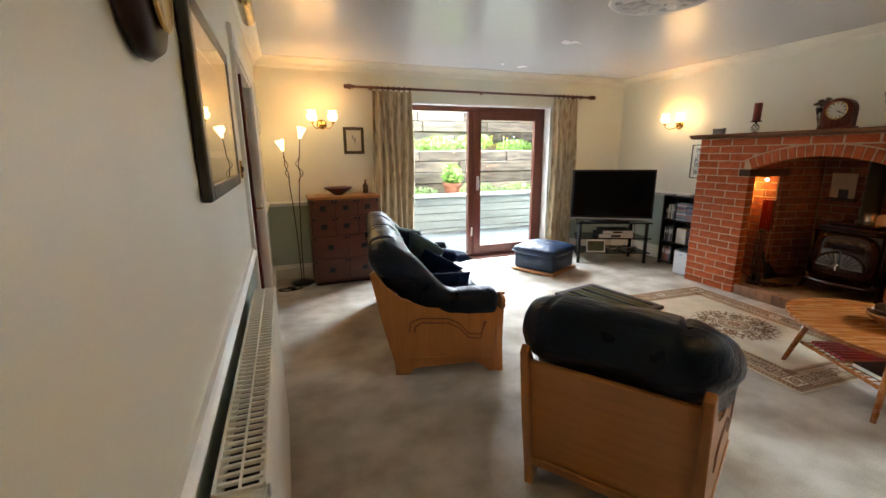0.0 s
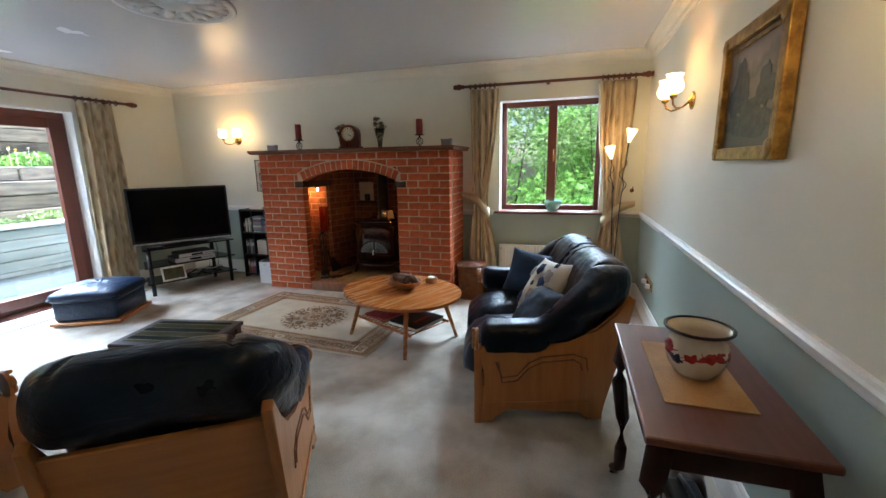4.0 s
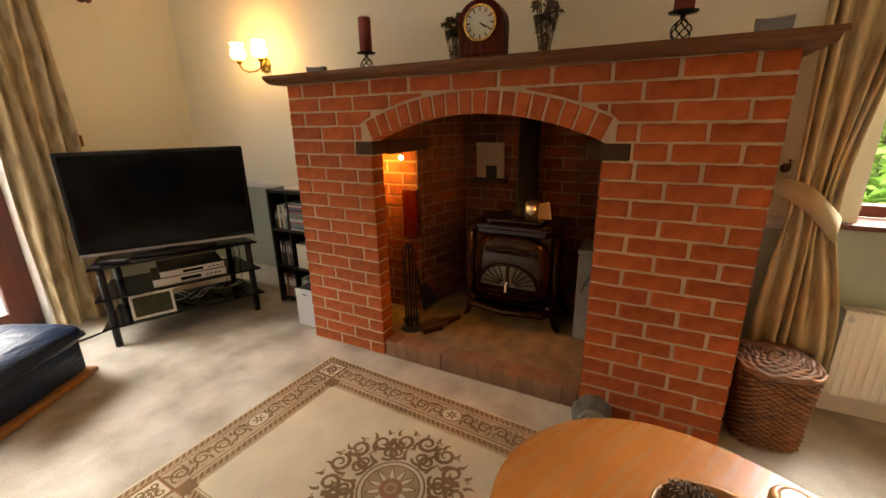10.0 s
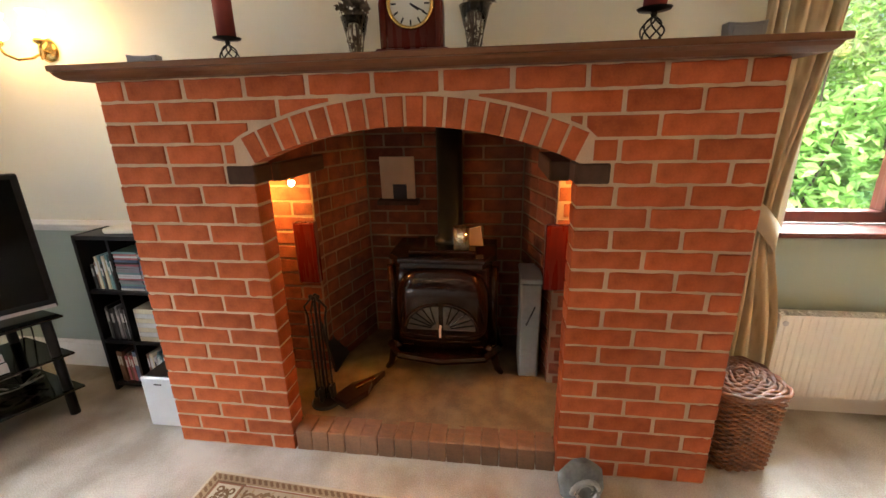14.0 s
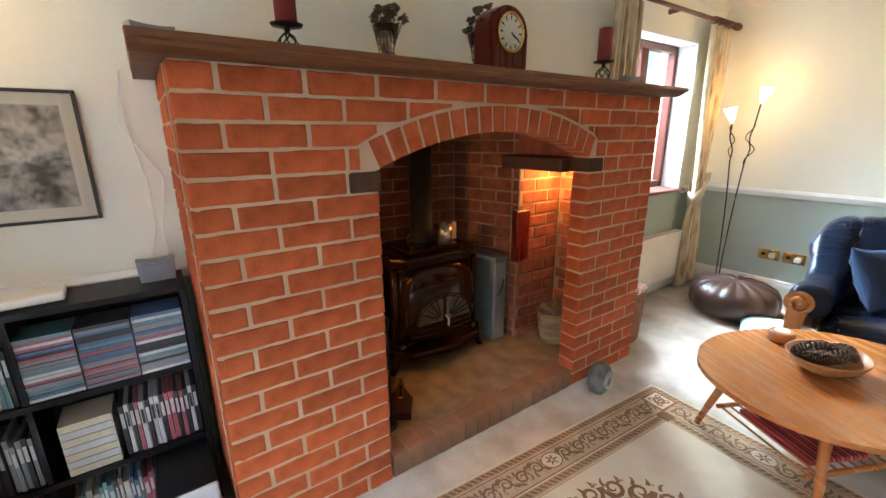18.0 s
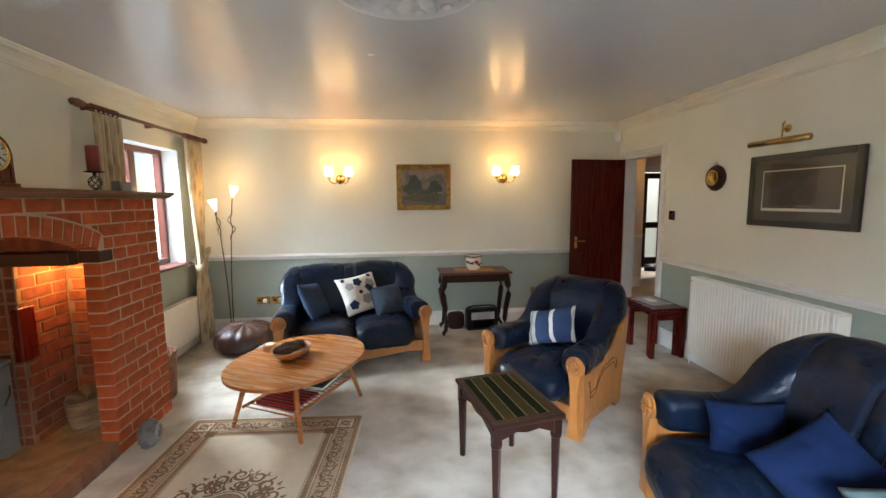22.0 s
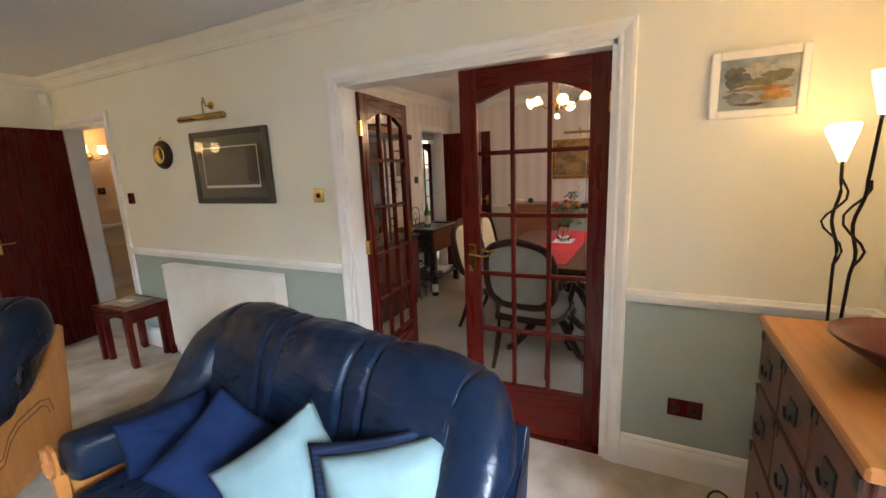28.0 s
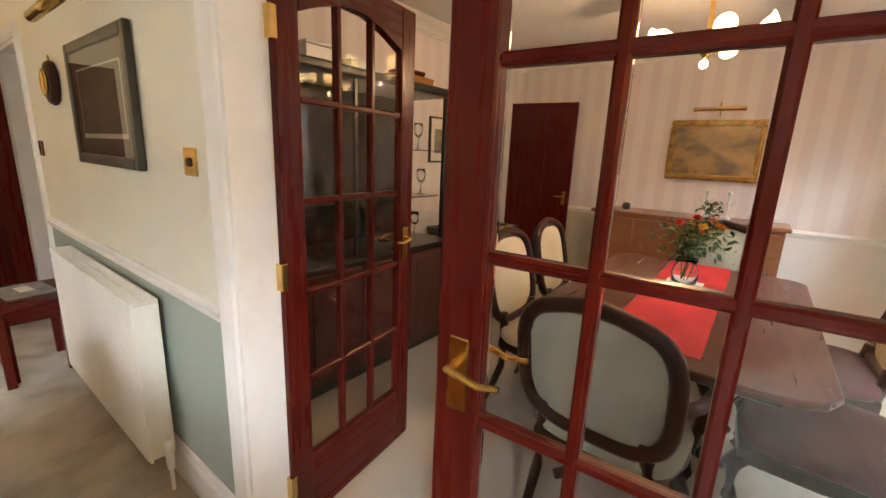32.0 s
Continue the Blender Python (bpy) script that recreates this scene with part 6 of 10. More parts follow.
def floor_lamp(label, m, h=(1.62, 1.48)):
    s = thing("floor_lamp", label, "floor lamp", m, "twin-stem floor lamps")
    bm = bmesh.new()
    lathe(bm, [(0.0, 0.0), (0.13, 0.0), (0.135, 0.008), (0.10, 0.022), (0.03, 0.035), (0.0, 0.04)], seg=28)
    part("base", bm, M_STEEL, s, "round dark metal base", True)
    for k, (sg, hh) in enumerate(((1, h[0]), (-1, h[1]))):
        bm = bmesh.new()
        pts = []
        for i in range(60):
            z = 0.03 + (hh - 0.10) * i / 59
            t = max(0, (z - 0.9)) / max(0.01, hh - 1.0)
            x = sg * (0.012 + 0.085 * (z / hh) ** 2.2)
            y = 0.0
            if 1.12 < z < 1.40:
                a = (z - 1.12) / 0.28 * 2 * math.pi
                w = 0.014 * math.sin(math.pi * (z - 1.12) / 0.28)
                x += w * math.sin(a)
                y += w * math.cos(a)
            pts.append((x, y, z))
        tube(bm, pts, 0.005, 7)
        curl = [p for p in pts if 1.10 < p[2] < 1.42]
        tube(bm, [(p[0] - sg * 0.034 * math.sin(math.pi * i / len(curl)) * math.cos(i * 0.75), p[1] + 0.026 * math.sin(i * 0.75) * math.sin(math.pi * i / len(curl)), p[2]) for i, p in enumerate(curl)], 0.0038, 6)
        part("stem", bm, M_STEEL, s, "twisted dark metal stem", True)
        tip = Vector(pts[-1])
        bm = bmesh.new()
        lathe(bm, [(0.010, 0.0), (0.016, 0.02), (0.026, 0.05), (0.040, 0.09), (0.046, 0.115), (0.043, 0.115), (0.012, 0.02), (0.0, 0.012)], seg=22, m=Matrix.Translation(tip) @ Matrix.Rotation(radians(sg * 14), 4, "Y"))
        sh = part("shade", bm, M_SHADE, s, "lit frosted glass cone shade", True)
        sh.visible_shadow = False
        point_lamp("floor_lamp_bulb", m @ (tip + Vector((0, 0, 0.09))), LAMP_W * 0.75, WARM, 0.03)
    return s


floor_lamp("dark metal twin-stem floor lamp beside the chest, lit", pose(0.305, 5.58, 0, 0, 0, 5), (1.66, 1.53))
floor_lamp("dark metal twin-stem floor lamp beside the curtain, lit", pose(4.552, 0.272, 0, 0, 0, 224), (1.64, 1.50))

# ---- cushions ----
def cushion(label, m, a, b, t, material, seed=0.0):
    """Square stuffed cushion in its own x-z plane with drawn-out corners."""
    c = thing("cushion", label, "cushion", m, "scatter cushions")
    bm = bmesh.new()
    n = 22
    for sg in (-1, 1):
        grid = []
        for j in range(n + 1):
            v = -1 + 2 * j / n
            row = []
            for i in range(n + 1):
                u = -1 + 2 * i / n
                th = t * max(0, (1 - abs(u) ** 3.2)) ** 0.6 * max(0, (1 - abs(v) ** 3.2)) ** 0.6
                x = a * u * (1 - 0.09 * (1 - v * v))
                z = b * v * (1 - 0.09 * (1 - u * u))
                w = 0.010 * noise.noise(Vector((u * 3 + seed, v * 3, sg))) + 0.006 * noise.noise(Vector((u * 8 + seed, v * 6, sg)))
                row.append(bm.verts.new((x, sg * (th + (w if th > 0.01 else 0)), z)))
            grid.append(row)
        for p, q in zip(grid, grid[1:]):
            for i in range(n):
                bm.faces.new((p[i], p[i + 1], q[i + 1], q[i]))
    bmesh.ops.remove_doubles(bm, verts=bm.verts, dist=0.0008)
    part("cover", bm, material, c, "", True)
    return c


def lean_on(base, x, y, z, tilt, roll, turn):
    """Place for a cushion: rolled in its own plane, tipped back, then turned."""
    return base @ pose(x, y, z, 0, 0, turn) @ pose(0, 0, 0, tilt) @ pose(0, 0, 0, 0, roll)


def cloth(name, col, **k):
    return mat(name, col, 0.92, fine=320, bump=0.4, spec=0.15, vary=k.pop("vary", 0.06), **k)


M_BLUE = cloth("slate_blue_cloth", (0.030, 0.050, 0.095))
M_SLATE = cloth("slate_grey_cloth", (0.050, 0.066, 0.092))
M_ROYAL = cloth("royal_blue_velvet", (0.0015, 0.009, 0.038))
M_PALE = cloth("pale_duck_egg_cloth", (0.115, 0.175, 0.185))
M_OFFW = cloth("off_white_cloth", (0.68, 0.64, 0.56))
M_NAVYP = cloth("navy_print", (0.02, 0.035, 0.09))
M_GREYP = cloth("grey_print", (0.30, 0.28, 0.27))


def stripes(name, cols, scale, axis=0, rough=0.9):
    """Cloth with woven stripes; cols are (position, colour)."""
    m = bpy.data.materials.new(name)
    m.use_nodes = True
    n, l = m.node_tree.nodes, m.node_tree.links
    b = n["Principled BSDF"]
    b.inputs["Roughness"].default_value = rough
    b.inputs["Specular IOR Level"].default_value = 0.1
    t, sp = n.new("ShaderNodeTexCoord"), n.new("ShaderNodeSeparateXYZ")
    l.new(t.outputs["Object"], sp.inputs[0])
    mu, fr = n.new("ShaderNodeMath"), n.new("ShaderNodeMath")
    mu.operation, fr.operation = "MULTIPLY", "FRACT"
    mu.inputs[1].default_value = scale
    l.new(sp.outputs[axis], mu.inputs[0])
    l.new(mu.outputs[0], fr.inputs[0])
    r = n.new("ShaderNodeValToRGB")
    r.color_ramp.interpolation = "CONSTANT"
    e = r.color_ramp.elements
    e[0].position, e[0].color = cols[0][0], (*cols[0][1], 1)
    e[1].position, e[1].color = cols[1][0], (*cols[1][1], 1)
    for p, c in cols[2:]:
        k = e.new(p)
        k.color = (*c, 1)
    l.new(fr.outputs[0], r.inputs[0])
    l.new(r.outputs[0], b.inputs["Base Color"])
    nz = n.new("ShaderNodeTexNoise")
    nz.inputs["Scale"].default_value = 400
    bp = n.new("ShaderNodeBump")
    bp.inputs["Strength"].default_value, bp.inputs["Distance"].default_value = 0.3, 0.002
    l.new(nz.outputs["Fac"], bp.inputs["Height"])
    l.new(bp.outputs[0], b.inputs["Normal"])
    return m


M_NSTR = stripes("navy_ribbed_cloth", [(0, (0.006, 0.011, 0.028)), (0.6, (0.013, 0.022, 0.048))], 70, 2)
M_PLAID = stripes("navy_cream_stripe_cloth", [(0, (0.03, 0.05, 0.11)), (0.30, (0.55, 0.53, 0.47)), (0.40, (0.10, 0.14, 0.22)), (0.43, (0.55, 0.53, 0.47)), (0.50, (0.03, 0.05, 0.11)), (0.86, (0.60, 0.57, 0.50)), (0.95, (0.03, 0.05, 0.11))], 2.9, 0)
fl = cushion("off-white cushion with navy and grey flower print on the small sofa", lean_on(SOFA2, -0.09, -0.08, 0.60, 34, 8, 14), 0.205, 0.205, 0.075, M_OFFW, 1.0)
for i, (u, v, r, mm) in enumerate(((-0.10, 0.06, 0.050, M_GREYP), (0.02, 0.10, 0.045, M_NAVYP), (0.12, -0.12, 0.045, M_NAVYP), (0.11, 0.07, 0.040, M_GREYP), (-0.02, -0.09, 0.050, M_GREYP), (-0.13, -0.13, 0.035, M_NAVYP), (-0.12, 0.15, 0.022, M_NAVYP), (0.02, -0.01, 0.020, M_NAVYP), (0.15, 0.15, 0.02, M_NAVYP), (-0.08, 0.02, 0.045, M_NAVYP))):
    bm = bmesh.new()
    verts = []
    for k in range(30):
        a = 2 * math.pi * k / 30
        rr = r * (0.80 + 0.26 * abs(math.cos(2.5 * a + i)))
        x, z = u + rr * math.cos(a), v + rr * math.sin(a)
        uu, vv = min(0.98, abs(x / 0.21)), min(0.98, abs(z / 0.21))
        th = 0.075 * (1 - uu ** 3.2) ** 0.6 * (1 - vv ** 3.2) ** 0.6
        verts.append((x, th + 0.009, z))
    cv = bm.verts.new((u, 0.075 * (1 - (abs(u) / 0.21) ** 3.2) ** 0.6 * (1 - (abs(v) / 0.21) ** 3.2) ** 0.6 + 0.012, v))
    vs = [bm.verts.new(q) for q in verts]
    for k in range(30):
        bm.faces.new((cv, vs[k], vs[(k + 1) % 30]))
    part("printed_flower", bm, mm, fl)
cushion("slate blue plain cushion on the small sofa", lean_on(SOFA2, 0.35, -0.04, 0.575, 26, -8, 68), 0.19, 0.18, 0.07, M_BLUE, 2.0)
cushion("slate grey plain cushion slumped on the small sofa", lean_on(SOFA2, -0.355, -0.01, 0.535, 44, 4, 14), 0.185, 0.175, 0.07, M_SLATE, 3.0)
cushion("navy cushion with cream stripes on the armchair", CHAIR @ pose(0.06, -0.02, 0.565, 30, 16, 8), 0.20, 0.14, 0.07, M_PLAID, 4.0)
cushion("royal blue velvet cushion beside the sofa arm", lean_on(SOFA3, 0.53, 0.05, 0.515, 18, 0, 84), 0.165, 0.115, 0.06, M_ROYAL, 5.0)
cushion("royal blue velvet cushion on the large sofa", lean_on(SOFA3, 0.16, 0.02, 0.545, 38, 40, 66), 0.175, 0.175, 0.06, M_ROYAL, 6.0)
cushion("pale duck-egg cushion stood on its corner", lean_on(SOFA3, -0.215, 0.02, 0.60, 36, 34, 38), 0.175, 0.175, 0.065, M_PALE, 7.0)
cushion("navy ribbed cushion on the large sofa", lean_on(SOFA3, -0.47, -0.075, 0.60, 28, 3, 42), 0.175, 0.18, 0.055, M_NSTR, 8.0)
cushion("pale duck-egg cushion on the large sofa", lean_on(SOFA3, -0.545, -0.07, 0.625, 34, 5, 42), 0.185, 0.16, 0.065, M_PALE, 9.0)
cushion("bright blue cushion lying at the sofa's end", lean_on(SOFA3, -0.50, 0.31, 0.475, 74, 8, 40), 0.17, 0.16, 0.055, M_ROYAL, 10.0)

# ---- pouffe and its neighbour ----
pf = thing("pouffe", "round dark brown leather pouffe with stitched segments", "pouffe", pose(4.30, 0.60, 0))
M_BROWNL = mat("brown_leather", (0.055, 0.022, 0.014), 0.38, vary=0.2, fine=90, bump=0.3, spec=0.5)
bm = bmesh.new()
rings = []
for j in range(15):
    v = -math.pi / 2 + math.pi * j / 14
    ring = []
    for i in range(72):
        a = 2 * math.pi * i / 72
        seg = abs(math.sin(a * 8))
        r = 0.30 * (abs(math.cos(v)) ** 0.65) * (0.955 + 0.05 * seg ** 0.5)
        z = 0.13 + 0.135 * math.copysign(abs(math.sin(v)) ** 0.8, math.sin(v)) + (0.012 * seg if v > 0 else 0)
        ring.append(bm.verts.new((max(r, 0.004) * math.cos(a), max(r, 0.004) * math.sin(a), max(0, z))))
    rings.append(ring)
for p, q in zip(rings, rings[1:]):
    for i in range(72):
        bm.faces.new((p[i], p[(i + 1) % 72], q[(i + 1) % 72], q[i]))
bm.faces.new(rings[-1])
part("body", bm, M_BROWNL, pf, "", True)
bm = bmesh.new()
lathe(bm, [(0.0, 0.262), (0.03, 0.262), (0.032, 0.274), (0.0, 0.28)], seg=16)
part("button", bm, M_BROWNL, pf)
cushion("pale blue cushion lying on the carpet by the pouffe", pose(3.98, 0.84, 0.055, 84, 0, 20), 0.17, 0.17, 0.05, cloth("pale_blue_cloth", (0.42, 0.60, 0.66)), 11.0)

# ---- pictures ----
def framed(name, label, m, w, h, bar, depth, frame_mat, mount=None, mount_w=0.0, art=None, gloss=True):
    """Framed picture: back on y = 0, face towards +y, centred."""
    p = thing(name, label, "picture", m)
    f = None
    for k, (x0, z0, x1, z1) in enumerate(((-w / 2, -h / 2, -w / 2 + bar, h / 2), (w / 2 - bar, -h / 2, w / 2, h / 2), (-w / 2 + bar, h / 2 - bar, w / 2 - bar, h / 2), (-w / 2 + bar, -h / 2, w / 2 - bar, -h / 2 + bar))):
        part("frame", bx(x0, 0, z0, x1, depth, z1, bev=min(0.006, bar / 4), seg=2), frame_mat, p)
    y = depth * 0.45
    if mount is not None:
        part("mount", bx(-w / 2 + bar - 0.002, 0.003, -h / 2 + bar - 0.002, w / 2 - bar + 0.002, y, h / 2 - bar + 0.002), mount, p)
    aw, ah = w / 2 - bar - mount_w, h / 2 - bar - mount_w
    for k, (x0, z0, x1, z1, mm, d) in enumerate(art or ()):
        part("print" if k == 0 else "painted_shape", bx(x0 * aw, y + 0.0005, z0 * ah, x1 * aw, y + 0.001 + 0.0006 * (k + 1) + d, z1 * ah), mm, p)
    if gloss:
        gp = part("glass", bx(-w / 2 + bar - 0.002, y + 0.009, -h / 2 + bar - 0.002, w / 2 - bar + 0.002, y + 0.011, h / 2 - bar + 0.002), M_GLASS, p)
        gp.visible_shadow = False
    return p


def scenery(name, sky_c, mid, low, scale=5.0, horizon=0.0, blur=0.12):
    """Painted landscape: sky over woods over a foreground, broken up by brushwork."""
    m = bpy.data.materials.new(name)
    m.use_nodes = True
    n, l = m.node_tree.nodes, m.node_tree.links
    b = n["Principled BSDF"]
    b.inputs["Roughness"].default_value = 0.55
    t, sp, nz = n.new("ShaderNodeTexCoord"), n.new("ShaderNodeSeparateXYZ"), n.new("ShaderNodeTexNoise")
    nz.inputs["Scale"].default_value, nz.inputs["Detail"].default_value = scale, 8
    l.new(t.outputs["Object"], nz.inputs["Vector"])
    l.new(t.outputs["Object"], sp.inputs[0])
    ma = n.new("ShaderNodeMath")
    ma.operation = "MULTIPLY_ADD"
    ma.inputs[1].default_value = 0.55
    l.new(nz.outputs["Fac"], ma.inputs[0])
    l.new(sp.outputs[2], ma.inputs[2])
    r = n.new("ShaderNodeValToRGB")
    e = r.color_ramp.elements
    e[0].position, e[0].color = 0.16 + horizon, (*low, 1)
    e[1].position, e[1].color = 0.42 + horizon, (*sky_c, 1)
    k = e.new(0.26 + horizon)
    k.color = (*mid, 1)
    k = e.new(0.33 + horizon)
    k.color = tuple(0.6 * c for c in mid) + (1,)
    l.new(ma.outputs[0], r.inputs[0])
    l.new(r.outputs[0], b.inputs["Base Color"])
    return m


A_OIL = scenery("dark_landscape_oil", (0.27, 0.20, 0.14), (0.20, 0.16, 0.11), (0.12, 0.10, 0.06), 7)
A_NIGHT = scenery("dark_night_print", (0.018, 0.018, 0.02), (0.06, 0.06, 0.07), (0.012, 0.012, 0.013), 5)
A_LAKE = scenery("lake_landscape", (0.30, 0.40, 0.50), (0.30, 0.36, 0.38), (0.34, 0.38, 0.40), 10)
A_ETCH = mat("grey_etching", (0.55, 0.54, 0.50), 0.8, col2=(0.06, 0.06, 0.06), scale=16, fine=60, bump=0, detail=9)
A_PAPER = mat("ivory_paper", (0.72, 0.69, 0.60), 0.8, vary=0.02, bump=0.05)
M_DKFRAME = mat("charcoal_frame", (0.025, 0.027, 0.025), 0.35, vary=0.1, bump=0.05)
M_DKMOUNT = mat("dark_mount_board", (0.045, 0.048, 0.045), 0.7, vary=0.05, bump=0.05)
A_WHITEL = mat("white_line", (0.75, 0.73, 0.66), 0.7, vary=0.02, bump=0)
A_GREENF = wood("dark_green_brown_frame", (0.07, 0.045, 0.02), (0.04, 0.025, 0.012), 0.4, 0)
gp = framed("painting", "dark landscape oil painting in an ornate gilt frame", pose(2.405, 0.004, 1.665, 0, 0, 0), 0.63, 0.525, 0.052, 0.045, M_GOLD, art=[(-1, -1, 1, 1, A_OIL, 0)], gloss=False)
for sx in (-1, 1):
    for sz in (-1, 1):
        bm = bmesh.new()
        puff(bm, (sx * 0.275, 0.040, sz * 0.222), (0.036, 0.012, 0.036), 2.2, 16, 10, wrinkle=0.4, seed=sx + 2 * sz)
        part("corner_ornament", bm, M_GOLD, gp, "moulded gilt corner", True)
part("inner_slip", bx(-0.25, 0.016, 0.189, 0.25, 0.03, 0.197), M_GOLD, gp)
framed("framed_print", "dark moonlit print with white line in a charcoal frame", pose(0.004, 2.375, 1.555, 0, 0, -90), 0.79, 0.51, 0.045, 0.026, M_DKFRAME, M_DKMOUNT, 0.075,
       [(-1.03, -1.06, 1.03, 1.06, A_WHITEL, 0), (-1, -0.92, 1, 1, A_NIGHT, 0)])
framed("framed_print", "small bird print in a dark brown frame", pose(0.995, L - 0.004, 1.575, 0, 0, 180), 0.235, 0.30, 0.034, 0.02, A_GREENF, A_PAPER, 0.02,
       [(-0.92, -0.92, 0.92, 0.92, A_PAPER, 0), (-0.35, -0.1, -0.05, 0.35, M_GREYP, 0), (0.05, 0.15, 0.3, 0.62, M_GREYP, 0), (-0.2, -0.5, -0.12, 0.0, M_GREYP, 0)])
lake = framed("painting", "small lake landscape painting in a white frame", pose(0.004, 5.36, 1.755, 0, 0, -90), 0.305, 0.245, 0.030, 0.024, M_WHITE, M_WHITE, 0.0, [(-1, -1, 1, 1, A_LAKE, 0)], gloss=False)
framed("etching", "black-and-white etching of a tree and church, thin black frame", pose(W - 0.004, 4.433, 1.30, 0, 0, 90), 0.285, 0.40, 0.010, 0.018, M_DKFRAME, A_PAPER, 0.035, [(-1, -1, 1, 1, A_ETCH, 0)])

# picture light
pl = thing("picture_light", "brass picture light above the moonlit print", "picture light", pose(0.004, 2.305, 1.92, 0, 0, -90))
bm = bmesh.new()
cyl(bm, (-0.225, 0.13, -0.035), (0.225, 0.13, -0.035), 0.022, seg=18)
part("lamp_tube", bm, M_BRASS, pl, "", True)
bm = bmesh.new()
tube(bm, [(0.06, 0.0, 0.06), (0.05, 0.05, 0.05), (0.02, 0.08, 0.085), (-0.02, 0.11, 0.09), (-0.03, 0.13, 0.05), (-0.03, 0.13, -0.01)], 0.006)
part("arm", bm, M_BRASS, pl, "curved brass arm", True)
bm = bmesh.new()
lathe(bm, [(0.0, 0.0), (0.028, 0.0), (0.024, 0.01), (0.01, 0.018), (0.0, 0.02)], m=Matrix.Translation((0.06, 0, 0.06)) @ Matrix.Rotation(radians(-90), 4, "X"))
part("wall_plate", bm, M_BRASS, pl, "", True)

# barometer
ba = thing("barometer", "round wooden wall barometer with white dial", "barometer", pose(0.004, 1.62, 1.675, 0, 0, -90))
rot = Matrix.Rotation(radians(-90), 4, "X")
bm = bmesh.new()
lathe(bm, [(0.0, 0.0), (0.105, 0.0), (0.11, 0.012), (0.098, 0.03), (0.075, 0.036), (0.0, 0.036)], seg=32, m=rot)
part("case", bm, M_DARKWOOD, ba, "", True)
bm = bmesh.new()
lathe(bm, [(0.058, 0.034), (0.066, 0.045), (0.060, 0.048), (0.055, 0.042)], seg=32, m=rot)
part("bezel", bm, M_BRASS, ba, "", True)
bm = bmesh.new()
lathe(bm, [(0.0, 0.0385), (0.058, 0.0385)], seg=32, m=rot)
part("dial", bm, A_PAPER, ba)
part("pointer", bx(-0.002, 0.040, -0.012, 0.002, 0.042, 0.045), M_STEEL, ba)
bm = bmesh.new()
tube(bm, arc((0, 0.012, 0.118), 0.014, 0, 360, 14), 0.003, 6)
part("hanging_ring", bm, M_BRASS, ba)

# switches, sockets and sensor
def plate(name, label, m, w=0.086, h=0.086, material=None, rockers=1, cat="switch"):
    s = thing(name, label, cat, m)
    part("plate", bx(-w / 2, 0, -h / 2, w / 2, 0.008, h / 2, bev=0.003), material or M_BRASS, s)
    for i in range(rockers):
        x = (i - (rockers - 1) / 2) * w / rockers
        part("rocker", bx(x - 0.014, 0.008, -0.014, x + 0.014, 0.014, 0.014, bev=0.003), M_BLACK, s)
    return s


plate("light_switch", "square brass light switch on the cream wall", pose(0.002, 3.145, 1.35, 0, 0, -90))
plate("light_switch", "dark wooden light switch by the door", pose(0.002, 1.06, 1.34, 0, 0, -90), 0.09, 0.09, M_MAHOG)
plate("light_switch", "brass light switch beside the curtain", pose(4.08, L - 0.002, 1.25, 0, 0, 180), 0.08, 0.08)
plate("wall_socket", "dark wooden double socket on the sage wall", pose(0.002, 5.21, 0.36, 0, 0, -90), 0.14, 0.085, M_MAHOG, 2, "socket")
for x in (4.30, 4.13):
    k = plate("wall_socket", "brass double socket with a white plug", pose(x, 0.002, 0.375), 0.15, 0.086, None, 2, "socket")
    part("plug", bx(-0.05, 0.012, -0.02, -0.01, 0.05, 0.018, bev=0.006), M_WHITE, k, "white plug")
plate("wall_socket", "brass double socket on the sage wall", pose(1.02, 0.002, 0.385), 0.15, 0.086, None, 2, "socket")
part("body", bx(-0.03, 0, -0.05, 0.03, 0.045, 0.05, bev=0.008, seg=2), M_WHITE, thing("motion_sensor", "white alarm sensor high in the corner", "sensor", pose(0.035, 0.03, 2.24, 0, 0, -45)))

# ceiling rose
cr = thing("ceiling_rose", "large round plaster ceiling rose with leaf relief", "ceiling rose", pose(2.64, 3.09, H))
M_PLAS = mat("satin_plaster", (0.66, 0.67, 0.69), 0.35, vary=0.04, fine=50, bump=0.1)
bm = bmesh.new()
lathe(bm, [(0.34, 0.0), (0.345, -0.014), (0.335, -0.024), (0.315, -0.018), (0.30, -0.012), (0.12, -0.012), (0.10, -0.024), (0.07, -0.030), (0.0, -0.034)], seg=48)
part("disc", bm, M_PLAS, cr, "", True)
for i in range(12):
    a = 2 * math.pi * i / 12
    bm = bmesh.new()
    puff(bm, (0.20, 0, -0.014), (0.085, 0.036, 0.014), 2.0, 20, 10, m=Matrix.Rotation(a, 4, "Z"), wrinkle=0.5, seed=i * 0.7)
    part("leaf", bm, M_PLAS, cr, "", True)
    bm = bmesh.new()
    puff(bm, (0.275, 0, -0.014), (0.026, 0.03, 0.013), 2.0, 14, 8, m=Matrix.Rotation(a + 0.26, 4, "Z"), wrinkle=0.4, seed=i)
    part("scroll", bm, M_PLAS, cr, "", True)


